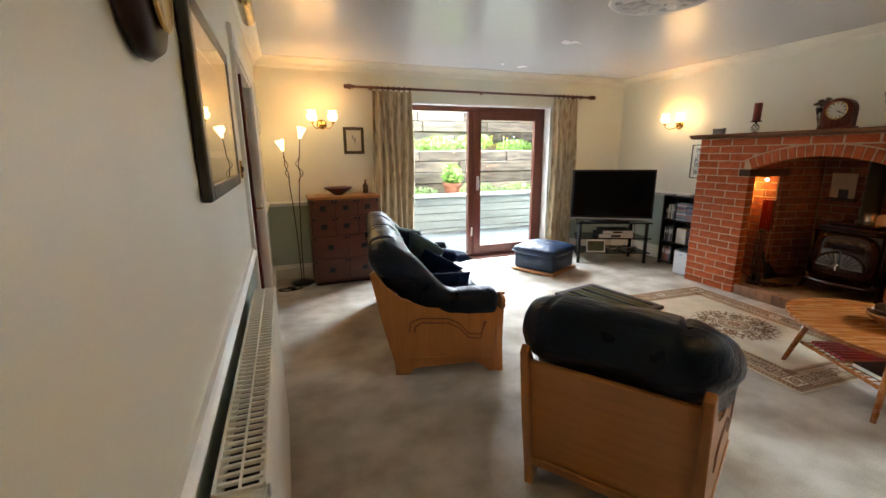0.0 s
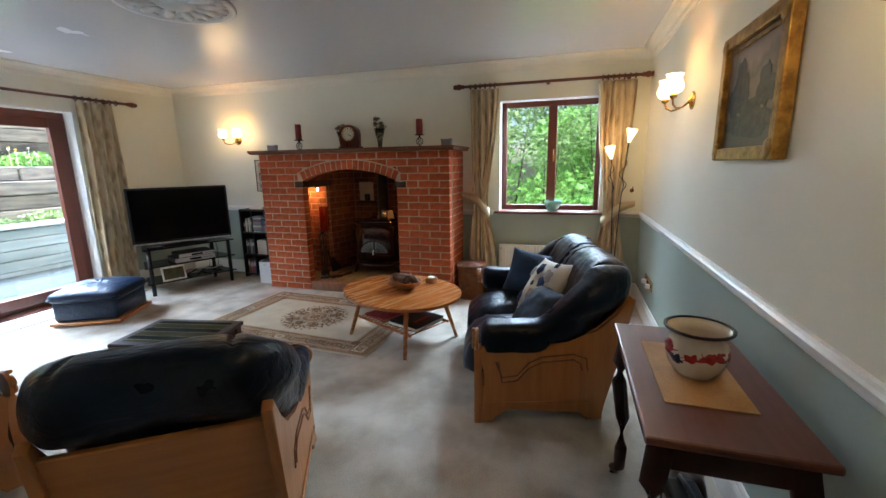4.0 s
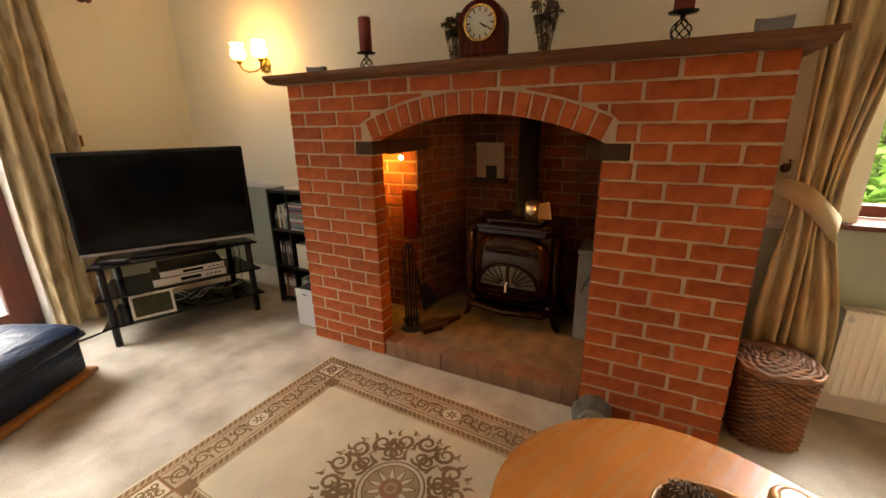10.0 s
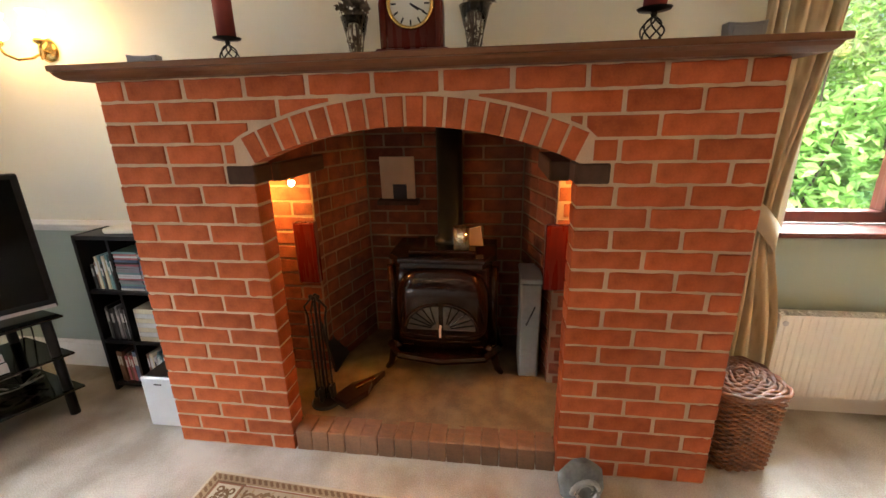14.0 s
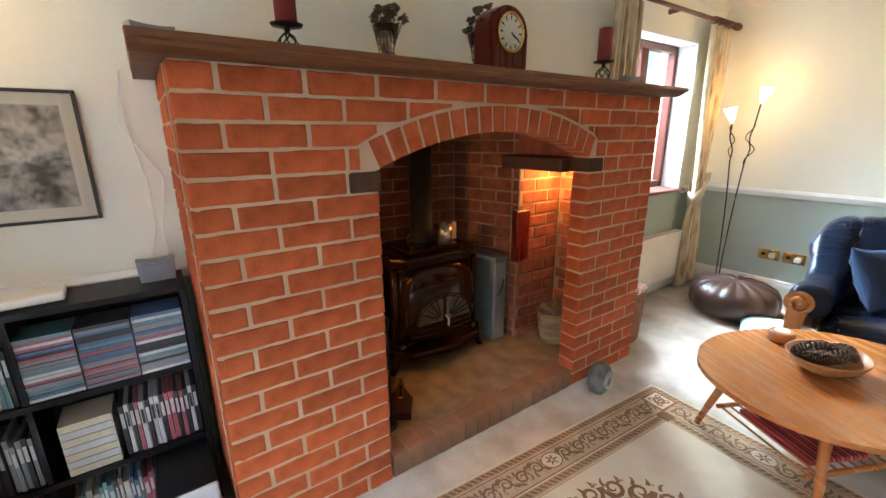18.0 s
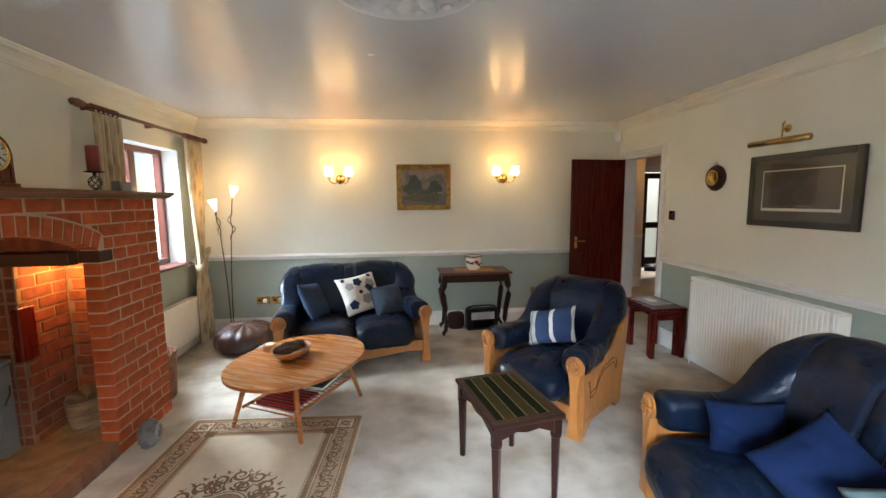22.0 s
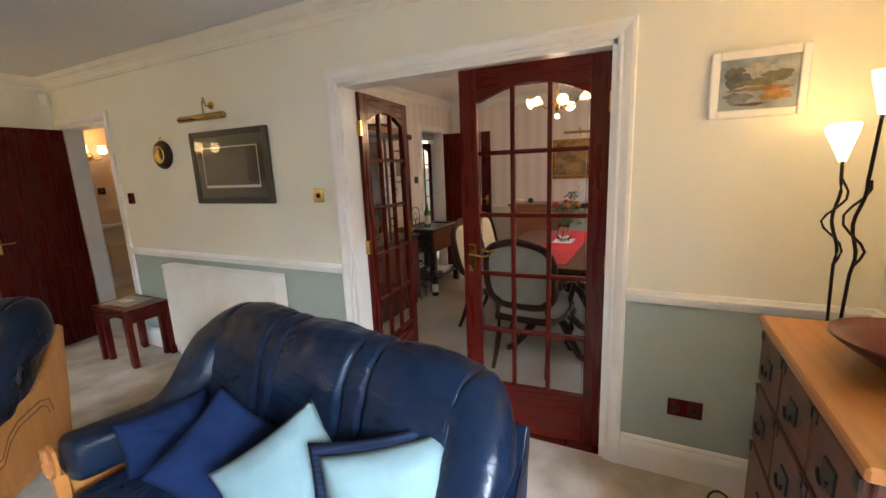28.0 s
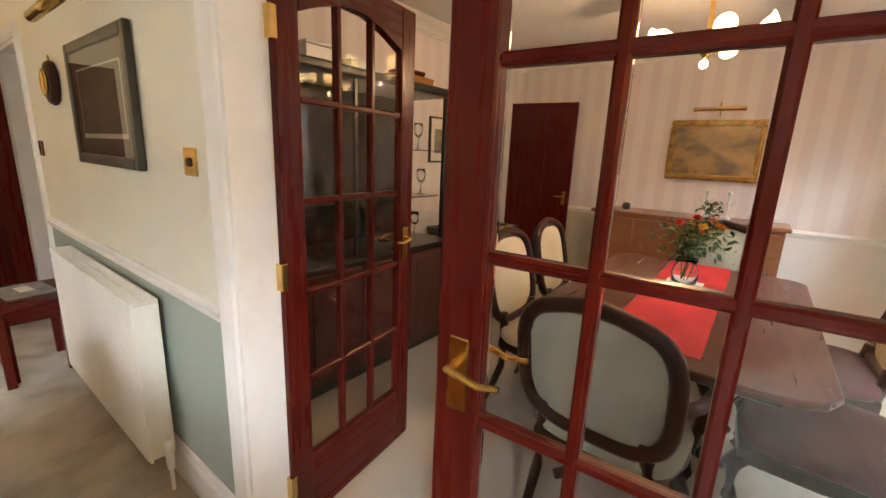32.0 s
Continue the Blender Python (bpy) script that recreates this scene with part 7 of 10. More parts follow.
def brush(parent, y, cx, cz, rx, rz, colour, seed, nm="paint_patch"):
    """Ragged flat patch of thick paint on a canvas facing +y."""
    r = random.Random(seed)
    bm = bmesh.new()
    k = 34
    pts = []
    for i in range(k):
        a = 2 * math.pi * i / k
        f = 1 + 0.16 * math.sin(3 * a + seed) + 0.10 * math.sin(7 * a + 2 * seed) + r.uniform(-0.10, 0.10)
        pts.append((cx + rx * f * math.cos(a), cz + rz * f * math.sin(a)))
    prism(bm, pts, "y", y, y + 0.0006)
    part(nm, bm, mat("paint", colour, 0.55, vary=0.22, scale=30, fine=160, bump=0.3), parent)


LAKE = (((0.0, 0.05, 0.05, 0.022), (0.42, 0.40, 0.36)), ((-0.06, 0.050, 0.045, 0.010), (0.38, 0.40, 0.43)), ((0.065, 0.018, 0.042, 0.032), (0.10, 0.11, 0.12)), ((0.072, 0.046, 0.028, 0.018), (0.12, 0.12, 0.075)),
        ((-0.06, 0.024, 0.046, 0.020), (0.13, 0.14, 0.085)), ((0.0, 0.004, 0.06, 0.014), (0.17, 0.17, 0.09)), ((0.0, -0.020, 0.095, 0.008), (0.30, 0.20, 0.09)), ((-0.055, -0.046, 0.046, 0.020), (0.44, 0.25, 0.07)),
        ((-0.052, -0.020, 0.048, 0.008), (0.33, 0.15, 0.06)), ((0.06, -0.050, 0.044, 0.022), (0.22, 0.24, 0.26)), ((0.02, -0.074, 0.05, 0.006), (0.14, 0.08, 0.05)))
for k, (q, colour) in enumerate(LAKE):
    brush(lake, 0.013 + 0.00025 * k, *q, colour, seed=k + 3)
for q in ((0.0, -0.12, 0.22, 0.055, (0.085, 0.08, 0.045)), (0.11, 0.03, 0.085, 0.10, (0.035, 0.045, 0.03)), (0.17, -0.02, 0.06, 0.08, (0.045, 0.05, 0.03)), (-0.13, 0.0, 0.08, 0.075, (0.04, 0.05, 0.032)), (0.03, -0.05, 0.12, 0.03, (0.07, 0.07, 0.04)), (0.0, -0.10, 0.06, 0.02, (0.16, 0.15, 0.10))):
    brush(gp, 0.045 * 0.45 + 0.0022 + 0.0003 * abs(q[1]) * 10, *q, seed=int(900 * abs(q[0]) + 3100 * abs(q[1])))

# ---- mantel ornaments ----
MZ = ZT + 0.042
clock = thing("mantel_clock", "red-brown wooden mantel clock with round white dial", "clock", pose(4.46, 2.935, MZ + 0.0005, 0, 0, -86))
poly = [(-0.10, 0.02), (0.10, 0.02), (0.10, 0.15)] + [(0.10 * math.cos(a), 0.155 + 0.085 * math.sin(a)) for a in [math.pi * i / 14 for i in range(1, 14)]] + [(-0.10, 0.15)]
bm = bmesh.new()
prism(bm, poly, "y", -0.05, 0.045, 0.006)
part("case", bm, M_MAHOG, clock, "polished mahogany case")
part("plinth", bx(-0.115, -0.06, 0.0, 0.115, 0.055, 0.022, bev=0.006, seg=2), M_MAHOG, clock)
rot = Matrix.Translation((0, -0.05, 0.145)) @ Matrix.Rotation(radians(90), 4, "X")
bm = bmesh.new()
lathe(bm, [(0.066, 0.0), (0.074, 0.006), (0.070, 0.012), (0.062, 0.008), (0.062, 0.0)], seg=32, m=rot, caps=False)
part("bezel", bm, M_BRASS, clock, "brass bezel", True)
bm = bmesh.new()
lathe(bm, [(0.0, 0.004), (0.066, 0.004)], seg=32, m=rot)
part("dial", bm, A_PAPER, clock, "white dial")
for i in range(12):
    a = math.pi * i / 6
    part("hour_mark", bx(-0.0025, -0.0012, -0.008, 0.0025, 0, 0.008, m=rot @ Matrix.Rotation(-a, 4, "Z") @ Matrix.Translation((0, 0.052, 0.005)) @ Matrix.Rotation(radians(90), 4, "X")), M_STEEL, clock)
for a, ln, wd in ((-125, 0.032, 0.003), (-118, 0.048, 0.002)):
    part("clock_hand", bx(-wd, 0.0, 0.006, wd, ln, 0.0075, m=rot @ Matrix.Rotation(radians(a), 4, "Z")), M_STEEL, clock)
for sx in (-0.085, 0.085):
    part("column", bx(sx - 0.009, -0.056, 0.022, sx + 0.009, -0.046, 0.16, bev=0.003), M_MAHOG, clock)

M_CANDLE = mat("deep_red_wax", (0.25, 0.035, 0.03), 0.55, vary=0.12, fine=40, bump=0.1)


def candlestick(m, hot=0.17):
    c = thing("candlestick", "twisted black iron candlestick with a red pillar candle", "candlestick", m, "candlesticks")
    bm = bmesh.new()
    lathe(bm, [(0.0, 0.0), (0.030, 0.0), (0.032, 0.004), (0.012, 0.012), (0.008, 0.018), (0.0, 0.02)], seg=20)
    part("foot", bm, M_STEEL, c, "", True)
    for i in range(6):
        bm = bmesh.new()
        pts = []
        for j in range(13):
            t = j / 12
            r = 0.005 + 0.030 * math.sin(math.pi * t) ** 0.8
            a = i * math.pi / 3 + t * 2.4
            pts.append((r * math.cos(a), r * math.sin(a), 0.012 + 0.085 * t))
        tube(bm, pts, 0.0028, 6)
        part("cage_wire", bm, M_STEEL, c)
    bm = bmesh.new()
    lathe(bm, [(0.006, 0.095), (0.010, 0.105), (0.008, 0.112), (0.048, 0.116), (0.052, 0.122), (0.0, 0.120)], seg=24)
    part("drip_tray", bm, M_STEEL, c, "", True)
    bm = bmesh.new()
    lathe(bm, [(0.0, 0.12), (0.034, 0.12), (0.034, 0.12 + hot), (0.030, 0.124 + hot), (0.026, 0.115 + hot), (0.0, 0.112 + hot)], seg=24)
    part("candle", bm, M_CANDLE, c, "dark red pillar candle", True)
    return c


candlestick(pose(4.64, 3.70, MZ))
candlestick(pose(4.52, 2.18, MZ), 0.15)
M_DRY = mat("dried_flowers", (0.15, 0.11, 0.075), 0.9, vary=0.3, bump=0.3, rand=0.5, island=True)
M_CRYSTAL = glass("cut_glass", (0.95, 0.96, 0.95), 0.03)


def dried_vase(m, seed):
    v = thing("flower_vase", "slim cut glass vase packed with dried brown flowers", "vase", m, "dried flower vases")
    bm = bmesh.new()
    lathe(bm, [(0.0, 0.0), (0.026, 0.0), (0.018, 0.008), (0.016, 0.03), (0.026, 0.09), (0.044, 0.16), (0.041, 0.16), (0.022, 0.09), (0.010, 0.02), (0.0, 0.015)], seg=20)
    gl = part("glass", bm, M_CRYSTAL, v, "cut glass", True)
    gl.visible_shadow = False
    r = random.Random(seed)
    for i in range(11):
        bm = bmesh.new()
        a, d = r.uniform(0, 6.28), r.uniform(0.01, 0.06)
        tip = Vector((d * math.cos(a), d * math.sin(a), r.uniform(0.17, 0.25)))
        tube(bm, [(0.004 * math.cos(a), 0.004 * math.sin(a), 0.02), tip * 0.5 + Vector((0, 0, 0.02)), tip], 0.0016, 5)
        for k in range(22):
            m3 = Euler((r.uniform(-1.3, 1.3), r.uniform(-1.3, 1.3), r.uniform(0, 6.3))).to_matrix()
            s = r.uniform(0.008, 0.017)
            bm.faces.new([bm.verts.new(tip + m3 @ (Vector(q) * s)) for q in ((0, 0, 0), (0.5, 0.6, 0.25), (0, 1.35, 0.1), (-0.5, 0.6, 0.25))])
        part("dried_flower", bm, M_DRY, v)
    bm = bmesh.new()
    for i in range(240):
        z = r.uniform(0.03, 0.20)
        rad = (0.012 + 0.20 * max(0, z - 0.02)) * r.random() ** 0.5
        a = r.uniform(0, 6.28)
        c = Vector((rad * math.cos(a), rad * math.sin(a), z))
        m3 = Euler((r.uniform(-1.3, 1.3), r.uniform(-1.3, 1.3), r.uniform(0, 6.3))).to_matrix()
        s = r.uniform(0.004, 0.011)
        bm.faces.new([bm.verts.new(c + m3 @ (Vector(q) * s)) for q in ((0, -1, 0), (0.5, 0, 0.2), (0, 1, 0), (-0.5, 0, 0.2))])
    st = part("dried_filling", bm, M_DRY, v, "dried seed heads and leaves")
    st["kind"] = "stuff"
    return v


dried_vase(pose(4.82, 3.245, MZ) @ Matrix.Scale(1.3, 4), 2)
dried_vase(pose(4.80, 2.755, MZ) @ Matrix.Scale(1.4, 4), 3)
M_GREY = mat("grey_speaker_plastic", (0.20, 0.20, 0.22), 0.5, vary=0.05, bump=0.05)


def satellite(m):
    s = thing("speaker", "small grey satellite loudspeaker", "speaker", m, "satellite speakers")
    bm = bmesh.new()
    prism(bm, [(-0.05, 0.0), (0.05, 0.0), (0.055, 0.075), (0.02, 0.07), (-0.02, 0.07), (-0.055, 0.075)], "y", -0.012, 0.045, 0.003)
    part("body", bm, M_GREY, s)
    part("grille", bx(-0.042, -0.016, 0.008, 0.042, -0.011, 0.062, bev=0.002), M_GREY, s, "grey mesh front")
    return s


satellite(pose(4.63, 4.07, MZ, 0, 0, -75))
satellite(pose(4.53, 1.90, MZ, 0, 0, -95))
satellite(pose(4.80, 4.17, 0.885, 0, 0, -90))
wire = thing("speaker_cable", "thin white speaker cable hanging down the wall", "cable")
for k in (0, 1):
    bm = bmesh.new()
    tube(bm, [(4.905, 4.17, MZ - 0.02), (4.91, 4.18 + 0.015 * k, 1.40), (4.91, 4.15 - 0.05 * k, 1.22), (4.905, 4.15 - 0.02 * k, 1.05), (4.89, 4.18 - 0.05 * k, 0.93)], 0.0025, 6)
    part("strand", bm, M_WHITE, wire)

# ---- stove and hearth things ----
M_ENAMEL = mat("brown_enamel_iron", (0.010, 0.0035, 0.002), 0.11, 0.0, col2=(0.016, 0.006, 0.0035), scale=4, fine=20, bump=0.02, spec=0.28, coat=0.15)
M_SMOKED = mat("smoked_glass", (0.09, 0.08, 0.065), 0.15, vary=0.2, bump=0)
stove = thing("wood_stove", "glossy brown enamelled wood stove with fan-lattice glass doors", "stove", pose(5.05, 2.925, HZ, 0, 0, 90))
# local: face towards +y (into the room), width along x
part("body", bx(-0.25, -0.19, 0.13, 0.25, 0.12, 0.60, bev=0.03, seg=3), M_ENAMEL, stove, "", True)
bm = bmesh.new()
prism(bm, [(-0.275, -0.21), (-0.275, 0.10), (-0.215, 0.165), (0.215, 0.165), (0.275, 0.10), (0.275, -0.21)], "z", 0.615, 0.645, 0.010)
prism(bm, [(-0.255, -0.20), (-0.255, 0.09), (-0.205, 0.15), (0.205, 0.15), (0.255, 0.09), (0.255, -0.20)], "z", 0.585, 0.617, 0.006)
part("top_plate", bm, M_ENAMEL, stove, "stepped enamel top plate")
part("griddle", bx(-0.17, -0.17, 0.644, 0.17, 0.11, 0.668, bev=0.006), M_ENAMEL, stove)
bm = bmesh.new()
puff(bm, (0, 0.11, 0.36), (0.24, 0.078, 0.225), 3.4, 36, 20)
part("door_front", bm, M_ENAMEL, stove, "bowed enamel doors", True)
for sx in (-1, 1):
    bm = bmesh.new()
    poly = [(sx * 0.012, 0.27)] + [(sx * (0.012 + 0.165 * math.cos(a)), 0.27 + 0.135 * math.sin(a)) for a in [math.pi / 2 * i / 10 for i in range(11)]]
    prism(bm, poly, "y", 0.175, 0.189)
    dl = part("door_glass", bm, M_SMOKED, stove, "smoky arched door glass")
    for i in range(1, 6):
        a = math.pi / 2 * i / 6
        bm = bmesh.new()
        tube(bm, [(sx * (0.02 + 0.03 * math.cos(a)), 0.191, 0.275 + 0.03 * math.sin(a)), (sx * (0.012 + 0.160 * math.cos(a)), 0.191, 0.27 + 0.13 * math.sin(a))], 0.0035, 6)
        part("lattice_bar", bm, M_ENAMEL, dl)
    bm = bmesh.new()
    tube(bm, [(sx * (0.012 + 0.172 * math.cos(a)), 0.188, 0.268 + 0.142 * math.sin(a)) for a in [math.pi / 2 * i / 10 for i in range(11)]], 0.010, 8)
    part("door_arch", bm, M_ENAMEL, stove, "", True)
    bm = bmesh.new()
    tube(bm, [(sx * 0.215 * math.cos(a) ** 0.8, 0.178 - 0.012 * math.cos(a), 0.31 + 0.19 * math.sin(a)) for a in [math.pi / 2 * i / 12 for i in range(13)]], 0.009, 8)
    part("hood_moulding", bm, M_ENAMEL, stove, "raised arch moulding", True)
    for zz in (0.205, 0.235):
        bm = bmesh.new()
        tube(bm, [(sx * 0.02, 0.186, zz), (sx * 0.12, 0.182, zz), (sx * 0.20, 0.165, zz)], 0.006, 8)
        part("door_moulding", bm, M_ENAMEL, stove, "", True)
    bm = bmesh.new()
    cyl(bm, (sx * 0.262, 0.10, 0.16), (sx * 0.262, 0.10, 0.585), 0.022, seg=14)
    part("corner_column", bm, M_ENAMEL, stove, "", True)
    for y in (-0.15, 0.13):
        bm = bmesh.new()
        tube(bm, [(sx * 0.23, y, 0.16), (sx * 0.27, y, 0.10), (sx * 0.285, y, 0.03), (sx * 0.31, y, 0.0)], 0.026, 8, 0.014)
        part("leg", bm, M_ENAMEL, stove, "curved iron leg", True)
bm = bmesh.new()
tube(bm, [(-0.29, 0.10, 0.13), (-0.22, 0.20, 0.125), (0, 0.235, 0.12), (0.22, 0.20, 0.125), (0.29, 0.10, 0.13)], 0.022, 8)
prism(bm, [(-0.29, 0.10), (-0.22, 0.20), (0, 0.235), (0.22, 0.20), (0.29, 0.10)], "z", 0.10, 0.13)
part("ash_lip", bm, M_ENAMEL, stove, "bowed ash shelf")
bm = bmesh.new()
tube(bm, [(0.0, 0.20, 0.30), (0.0, 0.225, 0.29), (0.0, 0.225, 0.25)], 0.006)
part("door_handle", bm, M_SILVER, stove)
flue = thing("flue_pipe", "black iron stove flue pipe", "pipe", pose(5.13, 2.90, HZ + 0.66))
bm = bmesh.new()
lathe(bm, [(0.085, 0.0), (0.085, 0.03), (0.068, 0.04), (0.066, 0.62)], seg=28)
part("pipe", bm, M_STEEL, flue, "", True)
jar = thing("candle_jar", "silver glass candle jar on the stove", "jar", pose(4.99, 2.83, HZ + 0.669))
bm = bmesh.new()
lathe(bm, [(0.0, 0.0), (0.040, 0.0), (0.042, 0.11), (0.038, 0.11), (0.036, 0.01), (0.0, 0.008)], seg=24)
part("glass", bm, mat("mercury_glass", (0.55, 0.50, 0.44), 0.2, 0.8, vary=0.2, bump=0.05), jar, "", True)
bm = bmesh.new()
prism(bm, [(-0.05, 0), (0.055, 0), (0.04, 0.09), (-0.035, 0.11)], "x", 0, 0.012, 0.003)
tl = thing("leaning_tile", "pale stone tile leaning behind the jar", "tile", pose(5.03, 2.77, HZ + 0.669, 0, -10, 0))
part("tile", bm, M_MORTAR, tl)
fr = thing("leaning_picture", "small pale framed tile on the back wall of the hearth", "picture", pose(XB - 0.012, 3.22, 0.96, 0, -3, 0))
part("frame", bx(-0.012, -0.10, 0, 0.0, 0.10, 0.24, bev=0.003), M_MORTAR, fr)
part("house_shape", bx(-0.016, -0.05, 0.0, -0.011, 0.03, 0.085, bev=0.002), M_STEEL, fr)
part("ledge", bx(-0.05, -0.12, -0.03, 0.014, 0.12, -0.001, bev=0.004), M_BEAM, fr)
gb = thing("ash_box", "tall grey metal ash box beside the stove", "box", pose(5.02, 2.48, HZ, 0, 0, 0))
part("body", bx(-0.12, -0.05, 0, 0.12, 0.05, 0.52, bev=0.008), mat("grey_painted_metal", (0.17, 0.18, 0.17), 0.5, vary=0.12, bump=0.1), gb)
part("lid", bx(-0.125, -0.055, 0.52, 0.125, 0.055, 0.545, bev=0.006), mat("grey_painted_lid", (0.2, 0.21, 0.2), 0.5, vary=0.1), gb)
bm = bmesh.new()
tube(bm, [(-0.124, -0.02, 0.40), (-0.14, 0.0, 0.36), (-0.124, 0.02, 0.30)], 0.004)
part("handle", bm, M_STEEL, gb)
fs = thing("fire_screen", "dark round-topped fire screen leaning in the hearth", "fire screen", pose(5.0, 3.50, HZ, 0, 0, 0))
bm = bmesh.new()
prism(bm, [(-0.16, 0), (0.16, 0), (0.16, 0.26), (0.11, 0.36), (0.0, 0.40), (-0.11, 0.36), (-0.16, 0.26)], "y", -0.008, 0.008, 0.003)
bmesh.ops.rotate(bm, verts=bm.verts, cent=(0, 0, 0), matrix=Matrix.Rotation(radians(-12), 3, "X"))
part("panel", bm, M_STEEL, fs)
# fireside tools
ft = thing("fireside_tools", "black iron companion set of fireside tools", "fireside tools", pose(4.60, 3.455, HZ))
bm = bmesh.new()
lathe(bm, [(0.0, 0.0), (0.07, 0.0), (0.06, 0.012), (0.012, 0.02), (0.0, 0.022)], seg=20)
cyl(bm, (0, 0, 0.01), (0, 0, 0.55), 0.007, seg=10)
part("stand", bm, M_STEEL, ft)
for i, (dx, dy) in enumerate(((0.035, 0.0), (-0.035, 0.0), (0.0, 0.04), (0.0, -0.04))):
    bm = bmesh.new()
    tube(bm, [(dx * 0.4, dy * 0.4, 0.54), (dx * 1.3, dy * 1.3, 0.50), (dx, dy, 0.45), (dx, dy, 0.06)], 0.005)
    box(bm, dx - 0.02, dy - 0.008, 0.03, dx + 0.02, dy + 0.008, 0.10 if i % 2 else 0.07, bev=0.004)
    bmesh.ops.create_icosphere(bm, subdivisions=2, radius=0.011, matrix=Matrix.Translation((dx * 0.4, dy * 0.4, 0.55)))
    part("tool", bm, M_STEEL, ft)
bw = thing("bellows", "small dark wooden hearth bellows lying on the tiles", "bellows", pose(4.66, 3.33, HZ, 0, 0, -30))
bm = bmesh.new()
prism(bm, [(-0.10, -0.05), (0.03, -0.06), (0.10, -0.015), (0.20, -0.008), (0.20, 0.008), (0.10, 0.015), (0.03, 0.06), (-0.10, 0.05)], "z", 0.0, 0.035, 0.006)
part("body", bm, M_DARKWOOD, bw)
part("nozzle", bx(0.0, -0.012, 0.036, 0.13, 0.012, 0.05, bev=0.004, m=Matrix.Rotation(radians(6), 4, "Y")), M_BRASS, bw, "copper nozzle")
# log basket in the niche
M_WICK = mat("wicker", (0.25, 0.088, 0.026), 0.45, col2=(0.10, 0.034, 0.011), scale=20, fine=80, bump=0.3, rand=0.25, island=True)
lb = thing("log_basket", "oval wicker log basket in the brick niche", "basket", pose(4.70, 2.16, HZ))
bm = bmesh.new()
lathe(bm, [(0.0, 0.0), (0.11, 0.0), (0.13, 0.10), (0.14, 0.20), (0.132, 0.20), (0.12, 0.10), (0.10, 0.02), (0.0, 0.02)], seg=28)
bmesh.ops.scale(bm, verts=bm.verts, vec=(0.78, 1.15, 1))
part("basket", bm, mat("pale_wicker", (0.30, 0.19, 0.09), 0.7, vary=0.3, fine=60, bump=0.6, stretch=(1, 1, 5)), lb)
rl = random.Random(5)
for i in range(7):
    bm = bmesh.new()
    a = rl.uniform(0, 3.14)
    c = Vector((rl.uniform(-0.04, 0.04), rl.uniform(-0.08, 0.08), 0.17 + 0.012 * i))
    d = Vector((math.cos(a), math.sin(a), rl.uniform(-0.2, 0.2))) * 0.07
    cyl(bm, c - d, c + d, 0.028, 0.024, 9)
    part("log", bm, M_BARK, lb)
bu = thing("niche_bulb", "small lit bulb under the niche beam", "bulb", pose(4.70, 3.545, 1.14))
bm = bmesh.new()
bmesh.ops.create_icosphere(bm, subdivisions=3, radius=0.014)
k = part("bulb", bm, M_BULB, bu, "", True)
k.visible_shadow = False
part("holder", bx(-0.01, -0.01, 0.012, 0.01, 0.01, 0.045, bev=0.003), M_BRASS, bu)

# wicker laundry-style basket
wb = thing("wicker_basket", "brown wicker basket with a woven lid beside the brick breast", "basket", pose(4.60, 1.658, 0, 0, 0, 8) @ Matrix.Diagonal((1.0, 1.0, 0.85, 1.0)))


def squarish(a, r):
    c, d = math.cos(a), math.sin(a)
    k = r / (abs(c) ** 3.4 + abs(d) ** 3.4) ** (1 / 3.4)
    return k * c, k * d


for k in range(30):
    z = 0.008 + k * 0.0133
    bm = bmesh.new()
    pts = []
    for i in range(145):
        a = 2 * math.pi * i / 144
        x, y = squarish(a, 0.122 + 0.016 * z / 0.40 + 0.0046 * math.sin(24 * a + math.pi * (k % 2)))
        pts.append((x, y, z))
    tube(bm, pts, 0.0066, 5)
    part("woven_strand", bm, M_WICK, wb, "", True)
for k in range(36):
    a = 2 * math.pi * (k + 0.5) / 36
    bm = bmesh.new()
    tube(bm, [(*squarish(a, 0.121), 0.004), (*squarish(a, 0.137), 0.402)], 0.0046, 5)
    part("stake", bm, M_WICK, wb, "", True)
bm = bmesh.new()
prism(bm, [squarish(2 * math.pi * i / 48, 0.113) for i in range(48)], "z", 0.003, 0.40)
part("core", bm, M_WICK, wb)
bm = bmesh.new()
prism(bm, [squarish(2 * math.pi * i / 48, 0.146) for i in range(48)], "z", 0.400, 0.424, 0.007)
part("lid", bm, M_WICK, wb, "woven wicker lid")
for k in range(10):
    bm = bmesh.new()
    r0 = 0.010 + 0.0150 * k
    pts = []
    for i in range(97):
        a = 2 * math.pi * i / 96
        x, y = squarish(a, r0)
        pts.append((x, y, 0.444 - 0.00022 * k * k + 0.005 * math.sin((12 if k > 2 else 6) * a + math.pi * (k % 2))))
    tube(bm, pts, 0.0086, 5)
    part("lid_strand", bm, M_WICK, wb, "", True)
bm = bmesh.new()
tube(bm, [(0.0, -0.03, 0.445), (0.0, -0.022, 0.468), (0.0, 0.0, 0.478), (0.0, 0.022, 0.468), (0.0, 0.03, 0.445)], 0.006, 6)
part("lid_loop", bm, M_WICK, wb, "", True)
st = thing("ammonite_stone", "grey ammonite fossil stone standing by the hearth", "stone", pose(4.27, 2.325, 0, 0, 0, 12))
bm = bmesh.new()
puff(bm, (0, 0, 0.088), (0.055, 0.085, 0.088), 2.2, 28, 16, wrinkle=0.12, seed=4)
